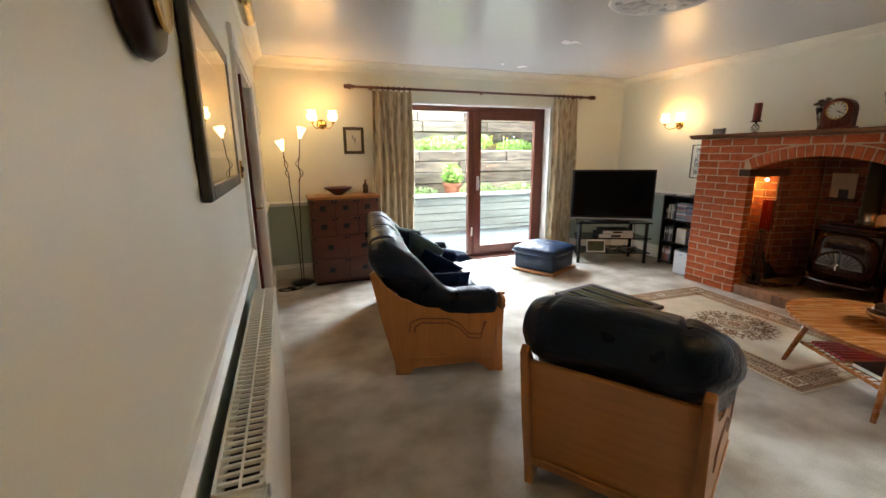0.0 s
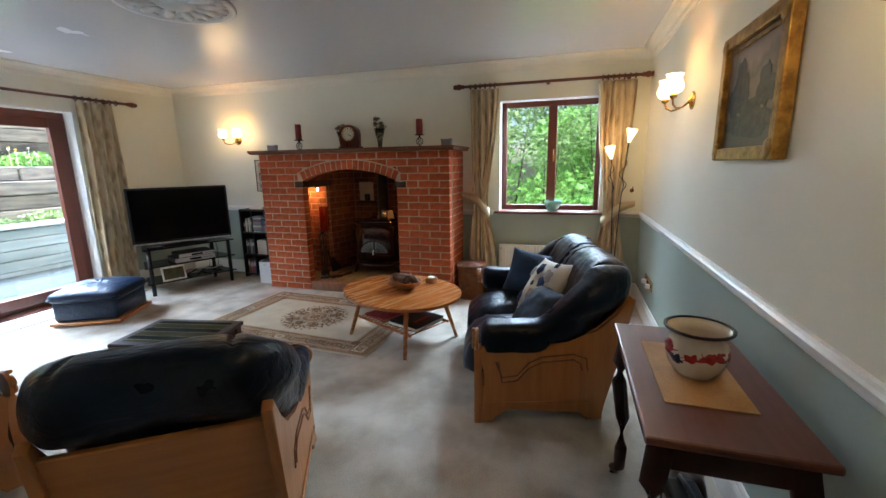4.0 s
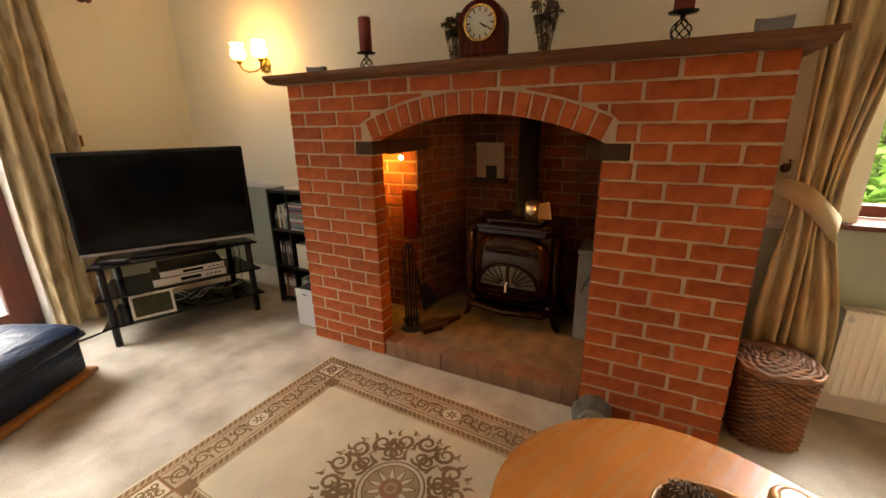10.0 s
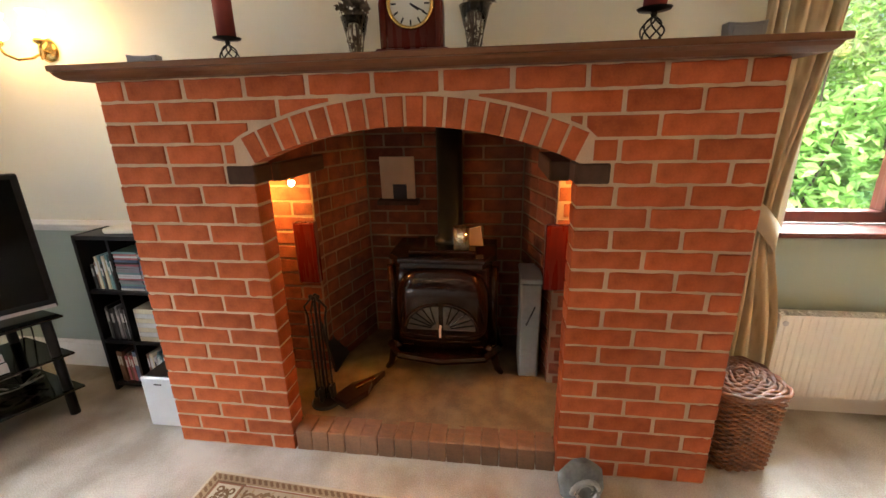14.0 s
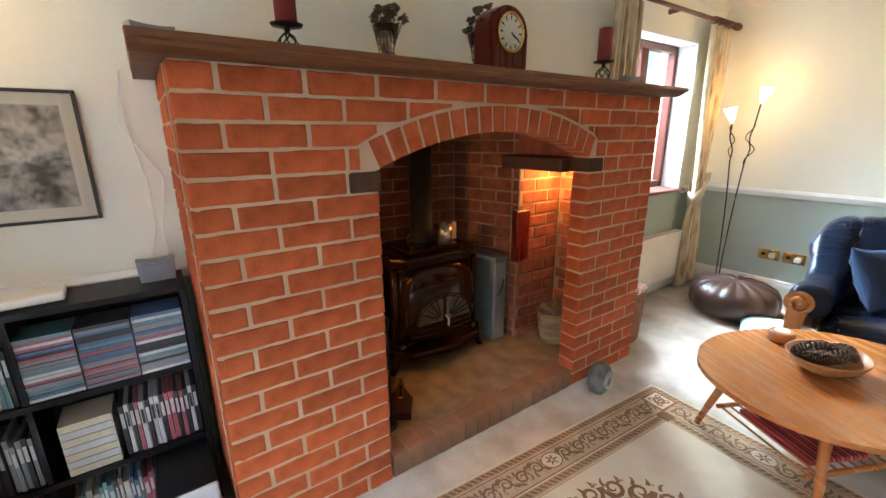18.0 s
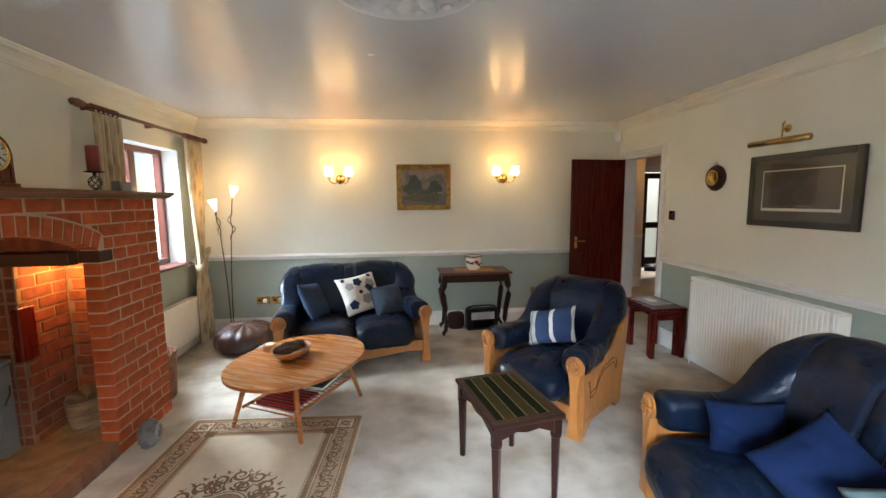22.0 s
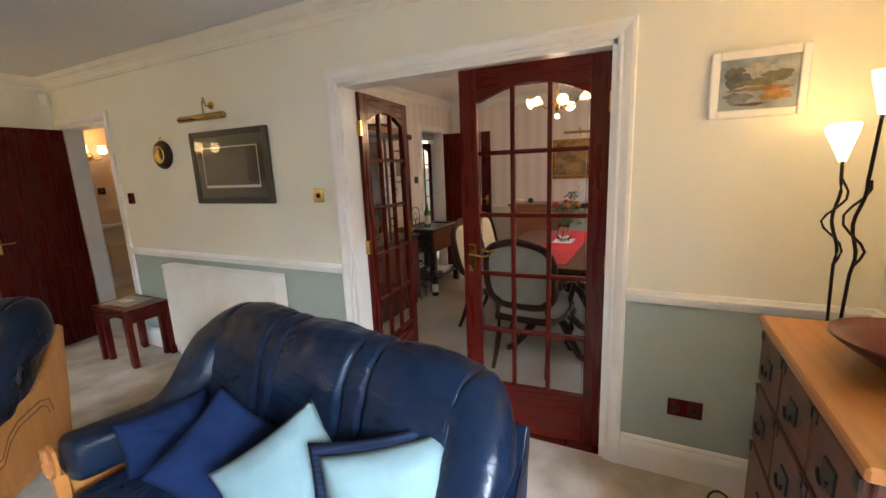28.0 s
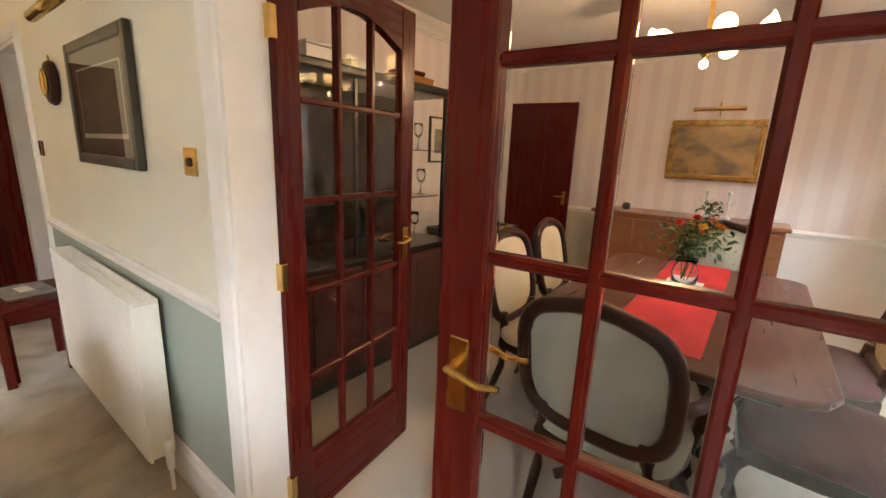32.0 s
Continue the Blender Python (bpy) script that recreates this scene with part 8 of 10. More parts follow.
part("stone", bm, mat("grey_fossil_stone", (0.16, 0.16, 0.145), 0.7, col2=(0.07, 0.07, 0.065), scale=14, fine=70, bump=0.5), st, "", True)
bm = bmesh.new()
tube(bm, [(-0.050 - 0.004 * math.cos(i * 0.1), 0.055 * (1 - i / 40) * math.cos(i * 0.42), 0.09 + 0.055 * (1 - i / 40) * math.sin(i * 0.42)) for i in range(36)], 0.010, 6, 0.003)
part("spiral", bm, mat("pale_fossil", (0.34, 0.33, 0.30), 0.6, vary=0.2, bump=0.3), st, "pale spiral shell", True)

# ---- dining room and hall ----
def striped(name, a, b, period, axis, rough=0.6):
    """Paper with soft upright stripes along one axis."""
    m = mat(name, a, rough, vary=0.02, fine=180, bump=0.05)
    n, l = m.node_tree.nodes, m.node_tree.links
    tc, sep = n.new("ShaderNodeTexCoord"), n.new("ShaderNodeSeparateXYZ")
    l.new(tc.outputs["Object"], sep.inputs[0])
    mul = n.new("ShaderNodeMath")
    mul.operation = "MULTIPLY"
    mul.inputs[1].default_value = 2 * math.pi / period
    l.new(sep.outputs[axis], mul.inputs[0])
    sn = n.new("ShaderNodeMath")
    sn.operation = "SINE"
    l.new(mul.outputs[0], sn.inputs[0])
    mr = n.new("ShaderNodeMapRange")
    mr.inputs["From Min"].default_value, mr.inputs["From Max"].default_value = -0.25, 0.25
    l.new(sn.outputs[0], mr.inputs["Value"])
    mx = n.new("ShaderNodeMix")
    mx.data_type = "RGBA"
    mx.inputs["A"].default_value, mx.inputs["B"].default_value = (*a, 1), (*b, 1)
    l.new(mr.outputs[0], mx.inputs["Factor"])
    l.new(mx.outputs["Result"], n["Principled BSDF"].inputs["Base Color"])
    return m


DX, DY0, DY1 = -3.90, 2.25, 5.80
M_STRX = striped("striped_wallpaper_along", (0.79, 0.735, 0.70), (0.74, 0.66, 0.63), 0.17, 0)
M_STRY = striped("striped_wallpaper_across", (0.79, 0.735, 0.70), (0.74, 0.66, 0.63), 0.17, 1)
M_DLOW = mat("cream_panel_paint", (0.74, 0.70, 0.64), 0.5, vary=0.03, fine=160, bump=0.05)
M_DCEIL = mat("white_matt_ceiling", (0.78, 0.77, 0.75), 0.7, vary=0.02, fine=60, bump=0.06)
M_HALL = mat("warm_hall_paint", (0.78, 0.62, 0.50), 0.55, vary=0.02, fine=160, bump=0.05)
M_DCARPET = mat("grey_beige_carpet", (0.60, 0.55, 0.46), 0.95, col2=(0.50, 0.45, 0.37), scale=2.2, fine=500, bump=0.8, spec=0.1, dist=0.006, detail=9)
M_CHAIR = wood("carved_dark_mahogany", (0.030, 0.010, 0.007), (0.018, 0.006, 0.005), 0.32, 2, 0.1, spec=0.3)
M_TABLE = wood("polished_mahogany_top", (0.075, 0.022, 0.011), (0.045, 0.012, 0.007), 0.3, 0, 0.15, spec=0.3)
M_UPHOL = mat("grey_green_upholstery", (0.30, 0.31, 0.25), 0.8, vary=0.08, fine=300, bump=0.3)
M_UPHOLC = mat("cream_upholstery", (0.62, 0.55, 0.40), 0.8, vary=0.06, fine=300, bump=0.3)
M_MAROON = mat("maroon_upholstery", (0.075, 0.010, 0.014), 0.8, vary=0.1, fine=300, bump=0.3)
M_EBONY = mat("black_lacquer", (0.012, 0.011, 0.011), 0.3, vary=0.1, bump=0.05, coat=0.3)
M_BOTTLE = glass("green_bottle_glass", (0.10, 0.32, 0.08), 0.02)

for nm, axis, lo, hi, a0, a1, holes, mu in (
        ("wall_dining_south", "y", DY0 - 0.12, DY0, DX, -0.14, [(-3.62, -2.98, 0, 1.99)], M_STRX),
        ("wall_dining_north", "y", DY1, DY1 + T, DX - 0.2, -0.14, [(-2.9, -0.9, 0.55, 2.06)], M_STRX),
        ("wall_dining_west", "x", DX - 0.12, DX, DY0 - 0.12, DY1, [], M_STRY)):
    for z0, z1, mm, tag in ((0, DADO, M_DLOW, "lower"), (DADO, H, mu, "upper")):
        bm = bmesh.new()
        for p0, p1, q0, q1 in wall_pieces(a0, a1, z0, z1, holes):
            if axis == "x":
                box(bm, lo, p0, q0, hi, p1, q1)
            else:
                box(bm, p0, lo, q0, p1, hi, q1)
        struct(nm + "_" + tag, bm, mm, "cream painted dining room wall below the dado" if tag == "lower" else "pink and white striped wallpaper", category="wall")
bm = bmesh.new()
for p0, p1, q0, q1 in wall_pieces(DY0, DY1, DADO, H, HOLES_W):
    box(bm, -0.143, p0, q0, -0.1395, p1, q1)
struct("wall_dining_east", bm, M_STRY, "pink and white striped wallpaper", category="wall")
struct("floor_dining", bx(DX, DY0 - 0.12, -0.1, -0.0001, DY1, -0.001), M_DCARPET, "grey-beige dining room carpet", category="floor")
struct("ceiling_dining", bx(DX - 0.12, DY0 - 0.12, H, -0.14, DY1 + T, H + 0.1), M_DCEIL, "white dining room ceiling", category="ceiling")
for p, q, n in (((DX, DY0), (DX, DY1), (1, 0)), ((DX, DY0), (-0.14, DY0), (0, 1)), ((DX, DY1), (-0.14, DY1), (0, -1)), ((-0.14, DY0), (-0.14, DY1), (-1, 0))):
    bm = bmesh.new()
    profile_run(bm, COVE_P, (*p, H - 0.1), (*q, H - 0.1), n)
    struct("trim_cornice", bm, M_WHITE, "white plaster cornice", category="cornice")
for p, q, n in (((DX, DY0), (DX, DY1), (1, 0)), ((DX, DY0), (-3.70, DY0), (0, 1)), ((-2.90, DY0), (-0.14, DY0), (0, 1))):
    for pr, z, nm, lab in ((DADO_P, DADO - 0.03, "dado_rail", "white moulded dado rail"), (SKIRT_P, 0.0, "baseboard", "white painted skirting board")):
        bm = bmesh.new()
        profile_run(bm, pr, (*p, z), (*q, z), n)
        struct(nm, bm, M_WHITE, lab, category="trim")
bm = bmesh.new()
for a in ((-3.70, DY0 - 0.125, 0, -3.61, DY0 + 0.02, 2.06), (-2.99, DY0 - 0.125, 0, -2.90, DY0 + 0.02, 2.06), (-3.61, DY0 - 0.125, 1.98, -2.99, DY0 + 0.02, 2.06)):
    box(bm, *a, bev=0.008)
struct("trim_dining_door_casing", bm, M_WHITE, "white painted door casing", category="trim")
dwin = tagged(thing("window_3", "white framed dining room window", "window", pose(0, 5.98, 0)), kind="structure")
for a in ((-2.9, -0.03, 0.55, -2.84, 0.04, 2.06), (-0.96, -0.03, 0.55, -0.9, 0.04, 2.06), (-2.84, -0.03, 2.0, -0.96, 0.04, 2.06), (-2.84, -0.03, 0.55, -0.96, 0.04, 0.61), (-1.93, -0.03, 0.61, -1.87, 0.04, 2.0)):
    part("window_frame", bx(*a, bev=0.006), M_WHITE, dwin)
for a, b in ((-2.85, -1.92), (-1.88, -0.95)):
    gp = part("pane", bx(a, 0.0, 0.60, b, 0.006, 2.01), M_GLASS, dwin)
    gp.visible_shadow = False

# passage behind the dining room door, with a glazed door to the light
bm = bmesh.new()
for a in ((-6.3, 0.9, 0, -6.18, DY0 - 0.12, H), (-6.3, DY0 - 0.24, 0, DX, DY0 - 0.12, H), (-2.6, 0.9, 0, -2.48, DY0 - 0.12, H), (-6.3, 0.9, 0, -5.72, 1.02, H), (-4.92, 0.9, 0, -2.48, 1.02, H), (-5.72, 0.9, 2.03, -4.92, 1.02, H)):
    box(bm, *a)
struct("wall_passage", bm, M_DLOW, "cream painted passage walls", category="wall")
struct("floor_passage", bx(-6.3, 0.9, -0.1, -2.48, DY0 - 0.12, 0), M_DCARPET, "grey-beige passage carpet", category="floor")
struct("ceiling_passage", bx(-6.3, 0.9, H, -2.48, DY0 - 0.12, H + 0.1), M_DCEIL, "white passage ceiling", category="ceiling")
bm = bmesh.new()
for a in ((-5.80, 1.02, 0, -5.72, 1.04, 2.11), (-4.92, 1.02, 0, -4.84, 1.04, 2.11), (-5.72, 1.02, 2.03, -4.92, 1.04, 2.11)):
    box(bm, *a, bev=0.004)
struct("trim_passage_door_casing", bm, M_WHITE, "white painted door casing", category="trim")
glazed_leaf("door_4", "mahogany glazed door to a daylit porch", pose(-5.70, 0.96, 0), 0.77)
struct("ground_porch", bx(-6.3, -3.9, -0.13, -2.5, 0.9, -0.02), mat("pale_paving", (0.5, 0.5, 0.5), 0.8), "pale paving outside the glazed door", category="ground")
panel_door("door_5", "open six-panel mahogany door of the dining room", pose(-3.64, DY0 + 0.02, 0, 0, 0, 97), 0.70)

# hall behind the open door
bm = bmesh.new()
for a in ((-1.40, -1.84, 0, -0.14, -1.72, H), (-2.48, -1.72, 0, -2.4, 2.0, H), (-2.4, 2.0, 0, -0.14, 2.12, H), (-0.14, -2.32, 0, -0.02, -0.2, H), (-1.40, -3.60, 0, -1.28, -1.84, H),
          (-3.60, -1.84, 0, -2.4, -1.72, H), (-3.72, -3.72, 0, -3.60, -1.72, H), (-3.60, -3.72, 0, -3.45, -3.60, H), (-2.50, -3.72, 0, -1.28, -3.60, H), (-3.45, -3.72, 2.12, -2.50, -3.60, H)):
    box(bm, *a)
struct("wall_hall", bm, M_HALL, "warm cream painted hall walls", category="wall")
struct("wall_hall_lower", bx(-1.40, -1.72, 0, -0.14, -1.716, DADO), M_DLOW, "pale painted hall wall below the dado", category="wall")
struct("floor_hall", bx(-3.72, -3.72, -0.1, -0.0001, 2.12, -0.001), M_DCARPET, "grey-beige hall carpet", category="floor")
struct("ceiling_hall", bx(-3.72, -3.72, H, -0.14, 2.12, H + 0.1), M_DCEIL, "white hall ceiling", category="ceiling")
for p, q, n in (((-1.40, -1.72), (-0.14, -1.72), (0, 1)), ((-2.4, -1.72), (-2.4, 2.0), (1, 0))):
    for pr, z, nm, lab in ((DADO_P, DADO - 0.03, "dado_rail", "white moulded dado rail"), (SKIRT_P, 0.0, "baseboard", "white painted skirting board")):
        bm = bmesh.new()
        profile_run(bm, pr, (*p, z), (*q, z), n)
        struct(nm, bm, M_WHITE, lab, category="trim")


# glazed front door at the end of the hall, with shoes at its foot
front = tagged(thing("door_6", "dark framed front door with tall frosted panes", "door", pose(-3.45, -3.66, 0)), kind="structure")
for a in ((0.0, -0.03, 0.0, 0.15, 0.03, 2.05), (0.80, -0.03, 0.0, 0.95, 0.03, 2.05), (0.15, -0.028, 0.0, 0.80, 0.028, 0.22), (0.15, -0.028, 0.86, 0.80, 0.028, 0.99), (0.15, -0.028, 1.93, 0.80, 0.028, 2.05), (0.44, -0.026, 0.22, 0.52, 0.026, 0.86), (0.44, -0.026, 0.99, 0.52, 0.026, 1.93)):
    part("door_frame", bx(*a, bev=0.006), M_DARKWOOD, front)
M_FROST = glass("frosted_glass", (0.95, 0.97, 1.0), 0.35)
for x0, x1 in ((0.15, 0.44), (0.52, 0.80)):
    for z0, z1 in ((0.22, 0.86), (0.99, 1.93)):
        gp = part("pane", bx(x0, -0.005, z0, x1, 0.005, z1), M_FROST, front)
        gp.visible_shadow = False
bm = bmesh.new()
for a in ((-3.53, -3.60, 0, -3.45, -3.575, 2.20), (-2.50, -3.60, 0, -2.42, -3.575, 2.20), (-3.45, -3.60, 2.06, -2.50, -3.575, 2.20)):
    box(bm, *a, bev=0.004)
struct("trim_front_door_casing", bm, M_WHITE, "white painted door casing", category="trim")
M_SHOE = mat("black_shoe_leather", (0.012, 0.012, 0.014), 0.45, vary=0.2, bump=0.2)
for x, y, rz in ((-2.62, -3.36, 20), (-2.74, -3.40, 28), (-2.50, -3.14, 70)):
    sh = thing("shoe", "black lace-up shoe on the hall floor", "shoe", pose(x, y, 0, 0, 0, rz), group="shoes by the front door")
    bm = bmesh.new()
    puff(bm, (0, 0, 0.05), (0.048, 0.135, 0.05), 2.6, 28, 12)
    for v in bm.verts:
        if v.co.y > 0:
            v.co.z *= 1 - 1.9 * v.co.y
    part("upper", bm, M_SHOE, sh, "", True)
    bm = bmesh.new()
    prism(bm, [(0.05 * math.cos(k * math.pi / 8) * (1 - 0.15 * math.sin(k * math.pi / 8)), 0.142 * math.sin(k * math.pi / 8)) for k in range(16)], "z", 0.0, 0.022, 0.004)
    part("sole", bm, M_BLACK, sh)


def oval(w, h, n, z, lean, x=0.0, k=0.0):
    """Points of an upright oval with a gently crested top."""
    out = []
    for i in range(n):
        a = 2 * math.pi * i / n
        y, zz = w * math.copysign(abs(math.cos(a)) ** 0.6, math.cos(a)), h * math.copysign(abs(math.sin(a)) ** 0.6, math.sin(a))
        zz += k * max(0.0, 1 - abs(y) / (0.5 * w)) if zz > 0 else 0
        out.append((x - lean * (z + zz - 0.45), y, z + zz))
    return out


def dining_chair(label, m, pad, arms=False, seat=None):
    """Carved chair with an oval stuffed back; faces local +x."""
    c = thing("dining_chair", label, "chair", m, "chairs round the dining table")
    bm = bmesh.new()
    puff(bm, (0.0, 0, 0.455), (0.25, 0.265, 0.05), 4.5, nu=28, nv=10)
    part("seat", bm, seat or pad, c, "stuffed seat", True)
    bm = bmesh.new()
    prism(bm, [(-0.235, -0.21), (0.0, -0.265), (0.235, -0.26), (0.26, 0), (0.235, 0.26), (0.0, 0.265), (-0.235, 0.21)], "z", 0.365, 0.425, 0.01)
    part("seat_rail", bm, M_CHAIR, c)
    lean = 0.22
    ring = oval(0.245, 0.235, 36, 0.73, lean, -0.235, 0.02)
    bm = bmesh.new()
    tube(bm, ring + ring[:2], 0.027, 8)
    part("back_frame", bm, M_CHAIR, c, "carved dark mahogany back frame", True)
    bm = bmesh.new()
    for sx in (-0.02, 0.028):
        pad_ring = oval(0.225, 0.215, 28, 0.73, lean, -0.235)
        vs = [bm.verts.new(p) for p in pad_ring]
        cv = bm.verts.new((-0.235 - lean * 0.28 + sx, 0, 0.73))
        mid = [bm.verts.new(Vector(p).lerp(cv.co, 0.35) + Vector((sx * 0.55, 0, 0))) for p in pad_ring]
        for i in range(28):
            j = (i + 1) % 28
            bm.faces.new((vs[i], vs[j], mid[j], mid[i]))
            bm.faces.new((mid[i], mid[j], cv))
    part("backrest", bm, pad, c, "stuffed oval back", True)
    for sy in (-1, 1):
        bm = bmesh.new()
        tube(bm, [(0.20, sy * 0.22, 0.40), (0.245, sy * 0.245, 0.34), (0.23, sy * 0.235, 0.2), (0.205, sy * 0.215, 0.08), (0.225, sy * 0.235, 0.025), (0.245, sy * 0.25, 0.012)], 0.036, 8, 0.016)
        part("leg", bm, M_CHAIR, c, "", True)
        bm = bmesh.new()
        tube(bm, [(-0.24, sy * 0.17, 0.56), (-0.215, sy * 0.185, 0.42), (-0.22, sy * 0.19, 0.25), (-0.27, sy * 0.195, 0.1), (-0.31, sy * 0.2, 0.008)], 0.026, 8, 0.016)
        part("leg", bm, M_CHAIR, c, "", True)
        if arms:
            bm = bmesh.new()
            tube(bm, [(-0.27, sy * 0.235, 0.70), (-0.15, sy * 0.285, 0.69), (0.02, sy * 0.30, 0.67), (0.09, sy * 0.295, 0.65), (0.10, sy * 0.285, 0.60), (0.05, sy * 0.27, 0.50), (0.06, sy * 0.255, 0.40)], 0.021, 8, 0.019)
            part("armrest", bm, M_CHAIR, c, "", True)
    return c


table = thing("dining_table", "polished mahogany dining table on carved pedestals", "table", pose(-1.77, 4.34, 0))
bm = bmesh.new()
rx, ry = 0.86, 0.53
top = [(-rx, -ry + 0.08), (-rx + 0.03, -ry + 0.03), (-rx + 0.08, -ry), (rx - 0.14, -ry), (rx - 0.06, -ry + 0.04), (rx - 0.02, -ry + 0.1), (rx, -ry + 0.2), (rx, ry - 0.2), (rx - 0.02, ry - 0.1), (rx - 0.06, ry - 0.04), (rx - 0.14, ry), (-rx + 0.08, ry), (-rx + 0.03, ry - 0.03), (-rx, ry - 0.08)]
prism(bm, top, "z", 0.722, 0.75, 0.008)
part("tabletop", bm, M_TABLE, table)
bm = bmesh.new()
box(bm, -0.7, -0.4, 0.64, 0.7, 0.4, 0.722, bev=0.006)
part("apron", bm, M_CHAIR, table)
for px in (-0.45, 0.45):
    bm = bmesh.new()
    lathe(bm, [(0.07, 0.66), (0.05, 0.58), (0.085, 0.48), (0.05, 0.38), (0.07, 0.30), (0.075, 0.2), (0.03, 0.17)], (px, 0, 0), 18)
    ped = part("pedestal", bm, M_CHAIR, table, "turned pedestal", True)
    for a in (45, 135, 225, 315):
        d = Vector((math.cos(radians(a)), math.sin(radians(a)), 0))
        bm = bmesh.new()
        o = Vector((px, 0, 0))
        tube(bm, [o + d * 0.05 + Vector((0, 0, 0.26)), o + d * 0.16 + Vector((0, 0, 0.22)), o + d * 0.28 + Vector((0, 0, 0.1)), o + d * 0.37 + Vector((0, 0, 0.035)), o + d * 0.42 + Vector((0, 0, 0.03))], 0.036, 8, 0.022)
        part("leg", bm, M_CHAIR, ped, "", True)
bm = bx(-2.62, 4.16, 0.7505, -1.02, 4.50, 0.7545, bev=0.0015)
tagged(link("table_runner", bm, M_RUNNER, None), "bright red table runner along the dining table", "runner")
tagged(link("paper_mat", bx(-2.10, 4.22, 0.7548, -1.86, 4.40, 0.7565), mat("white_paper", (0.8, 0.8, 0.78), 0.7), None), "white paper mat under the vase", "mat")

vase = thing("flower_vase", "clear glass vase of red and orange flowers", "vase", pose(-1.97, 4.31, 0.7565))
bm = bmesh.new()
lathe(bm, [(0.05, 0.0), (0.062, 0.02), (0.066, 0.07), (0.055, 0.11), (0.048, 0.125), (0.056, 0.155), (0.052, 0.154), (0.044, 0.125), (0.051, 0.108), (0.061, 0.07), (0.057, 0.026), (0.01, 0.018)], seg=28)
gv = part("jar", bm, M_GLASS, vase, "clear glass jar", True)
gv.visible_shadow = False
rv = random.Random(4)
M_STEM = mat("green_stem", (0.06, 0.16, 0.03), 0.5)
for i in range(9):
    a, r = rv.uniform(0, 6.3), rv.uniform(0.04, 0.14)
    tip = Vector((r * math.cos(a), r * math.sin(a), rv.uniform(0.25, 0.36)))
    bm = bmesh.new()
    tube(bm, [Vector((rv.uniform(-0.02, 0.02), rv.uniform(-0.02, 0.02), 0.03)), tip * 0.5 + Vector((0, 0, 0.05)), tip], 0.0025, 5)
    st = part("flower_stem", bm, M_STEM, vase)
    bm = bmesh.new()
    for k in range(14):
        aa = k * 2.4
        m = Matrix.Translation(tip) @ Euler((0.5 + 0.05 * k, 0, aa)).to_matrix().to_4x4()
        q = [m @ Vector(p) for p in ((0, 0, 0), (0.014, 0.022, 0.008), (0, 0.042, 0.004), (-0.014, 0.022, 0.008))]
        bm.faces.new([bm.verts.new(p) for p in q])
    part("flower", bm, mat("petal", [(0.6, 0.02, 0.02), (0.75, 0.22, 0.02), (0.75, 0.45, 0.04)][i % 3], 0.6, vary=0.1) if i < 3 else bpy.data.materials[["petal", "petal.001", "petal.002"][i % 3]], st)
bm = bmesh.new()
for i in range(420):
    a, r = rv.uniform(0, 6.3), abs(rv.gauss(0, 0.095))
    c = Vector((r * math.cos(a) , r * math.sin(a) + (0.06 if i % 2 else 0), rv.uniform(0.15, 0.35) + (0.11 if i % 2 and r < 0.07 else 0)))
    m = Euler((rv.uniform(-1, 1), rv.uniform(-1, 1), rv.uniform(0, 6.3))).to_matrix()
    s = rv.uniform(0.012, 0.026)
    bm.faces.new([bm.verts.new(c + m @ (Vector(p) * s)) for p in ((0, -1, 0), (0.45, 0, 0.15), (0, 1, 0), (-0.45, 0, 0.15))])
fo = part("foliage", bm, M_LEAFD, vase, "mixed green foliage")
fo["kind"] = "stuff"

dining_chair("dark carved dining carver with grey-green upholstery", pose(-0.98, 4.26, 0, 0, 0, 176), M_UPHOL, True)
for x, a in ((-1.55, 90), (-2.15, 93)):
    dining_chair("dark carved dining chair with cream oval back", pose(x, 3.78, 0, 0, 0, a), M_UPHOLC)
for x, a in ((-1.38, -92), (-2.10, -88)):
    dining_chair("dark carved dining chair with maroon seat and cream back", pose(x, 4.90, 0, 0, 0, a), M_UPHOLC, seat=M_MAROON)
dining_chair("dark carved dining carver at the far end", pose(-2.80, 4.38, 0, 0, 0, 0), M_UPHOL, True)

# display cabinet
cab = thing("display_cabinet", "black display cabinet with glass doors and dark back", "cabinet", pose(-1.90, DY0 + 0.03, 0))
CW, CD = 1.30, 0.42
part("base_cabinet", bx(0, 0, 0.06, CW, CD + 0.05, 0.76, bev=0.005), M_EBONY, cab)
part("plinth", bx(0.02, 0.02, 0, CW - 0.02, CD + 0.02, 0.06), M_EBONY, cab)
part("shelf_top", bx(-0.015, 0, 0.76, CW + 0.015, CD + 0.075, 0.785, bev=0.006), M_EBONY, cab)
M_CABDOOR = wood("dark_red_cabinet_door", (0.075, 0.02, 0.014), (0.045, 0.012, 0.009), 0.3, 2, 0.4)
for k in range(3):
    x = 0.02 + k * 0.422
    d = part("cabinet_door", bx(x, CD + 0.05, 0.09, x + 0.415, CD + 0.066, 0.74, bev=0.006), M_CABDOOR, cab, "dark red-brown cabinet door")
    part("panel", bx(x + 0.06, CD + 0.066, 0.15, x + 0.355, CD + 0.071, 0.68, bev=0.004), M_CABDOOR, d)
    bm = bmesh.new()
    tube(bm, arc((x + 0.2075, CD + 0.072, 0.63), 0.045, 200, 340, 8), 0.004, 6)
    part("handle", bm, M_BRASS, d)
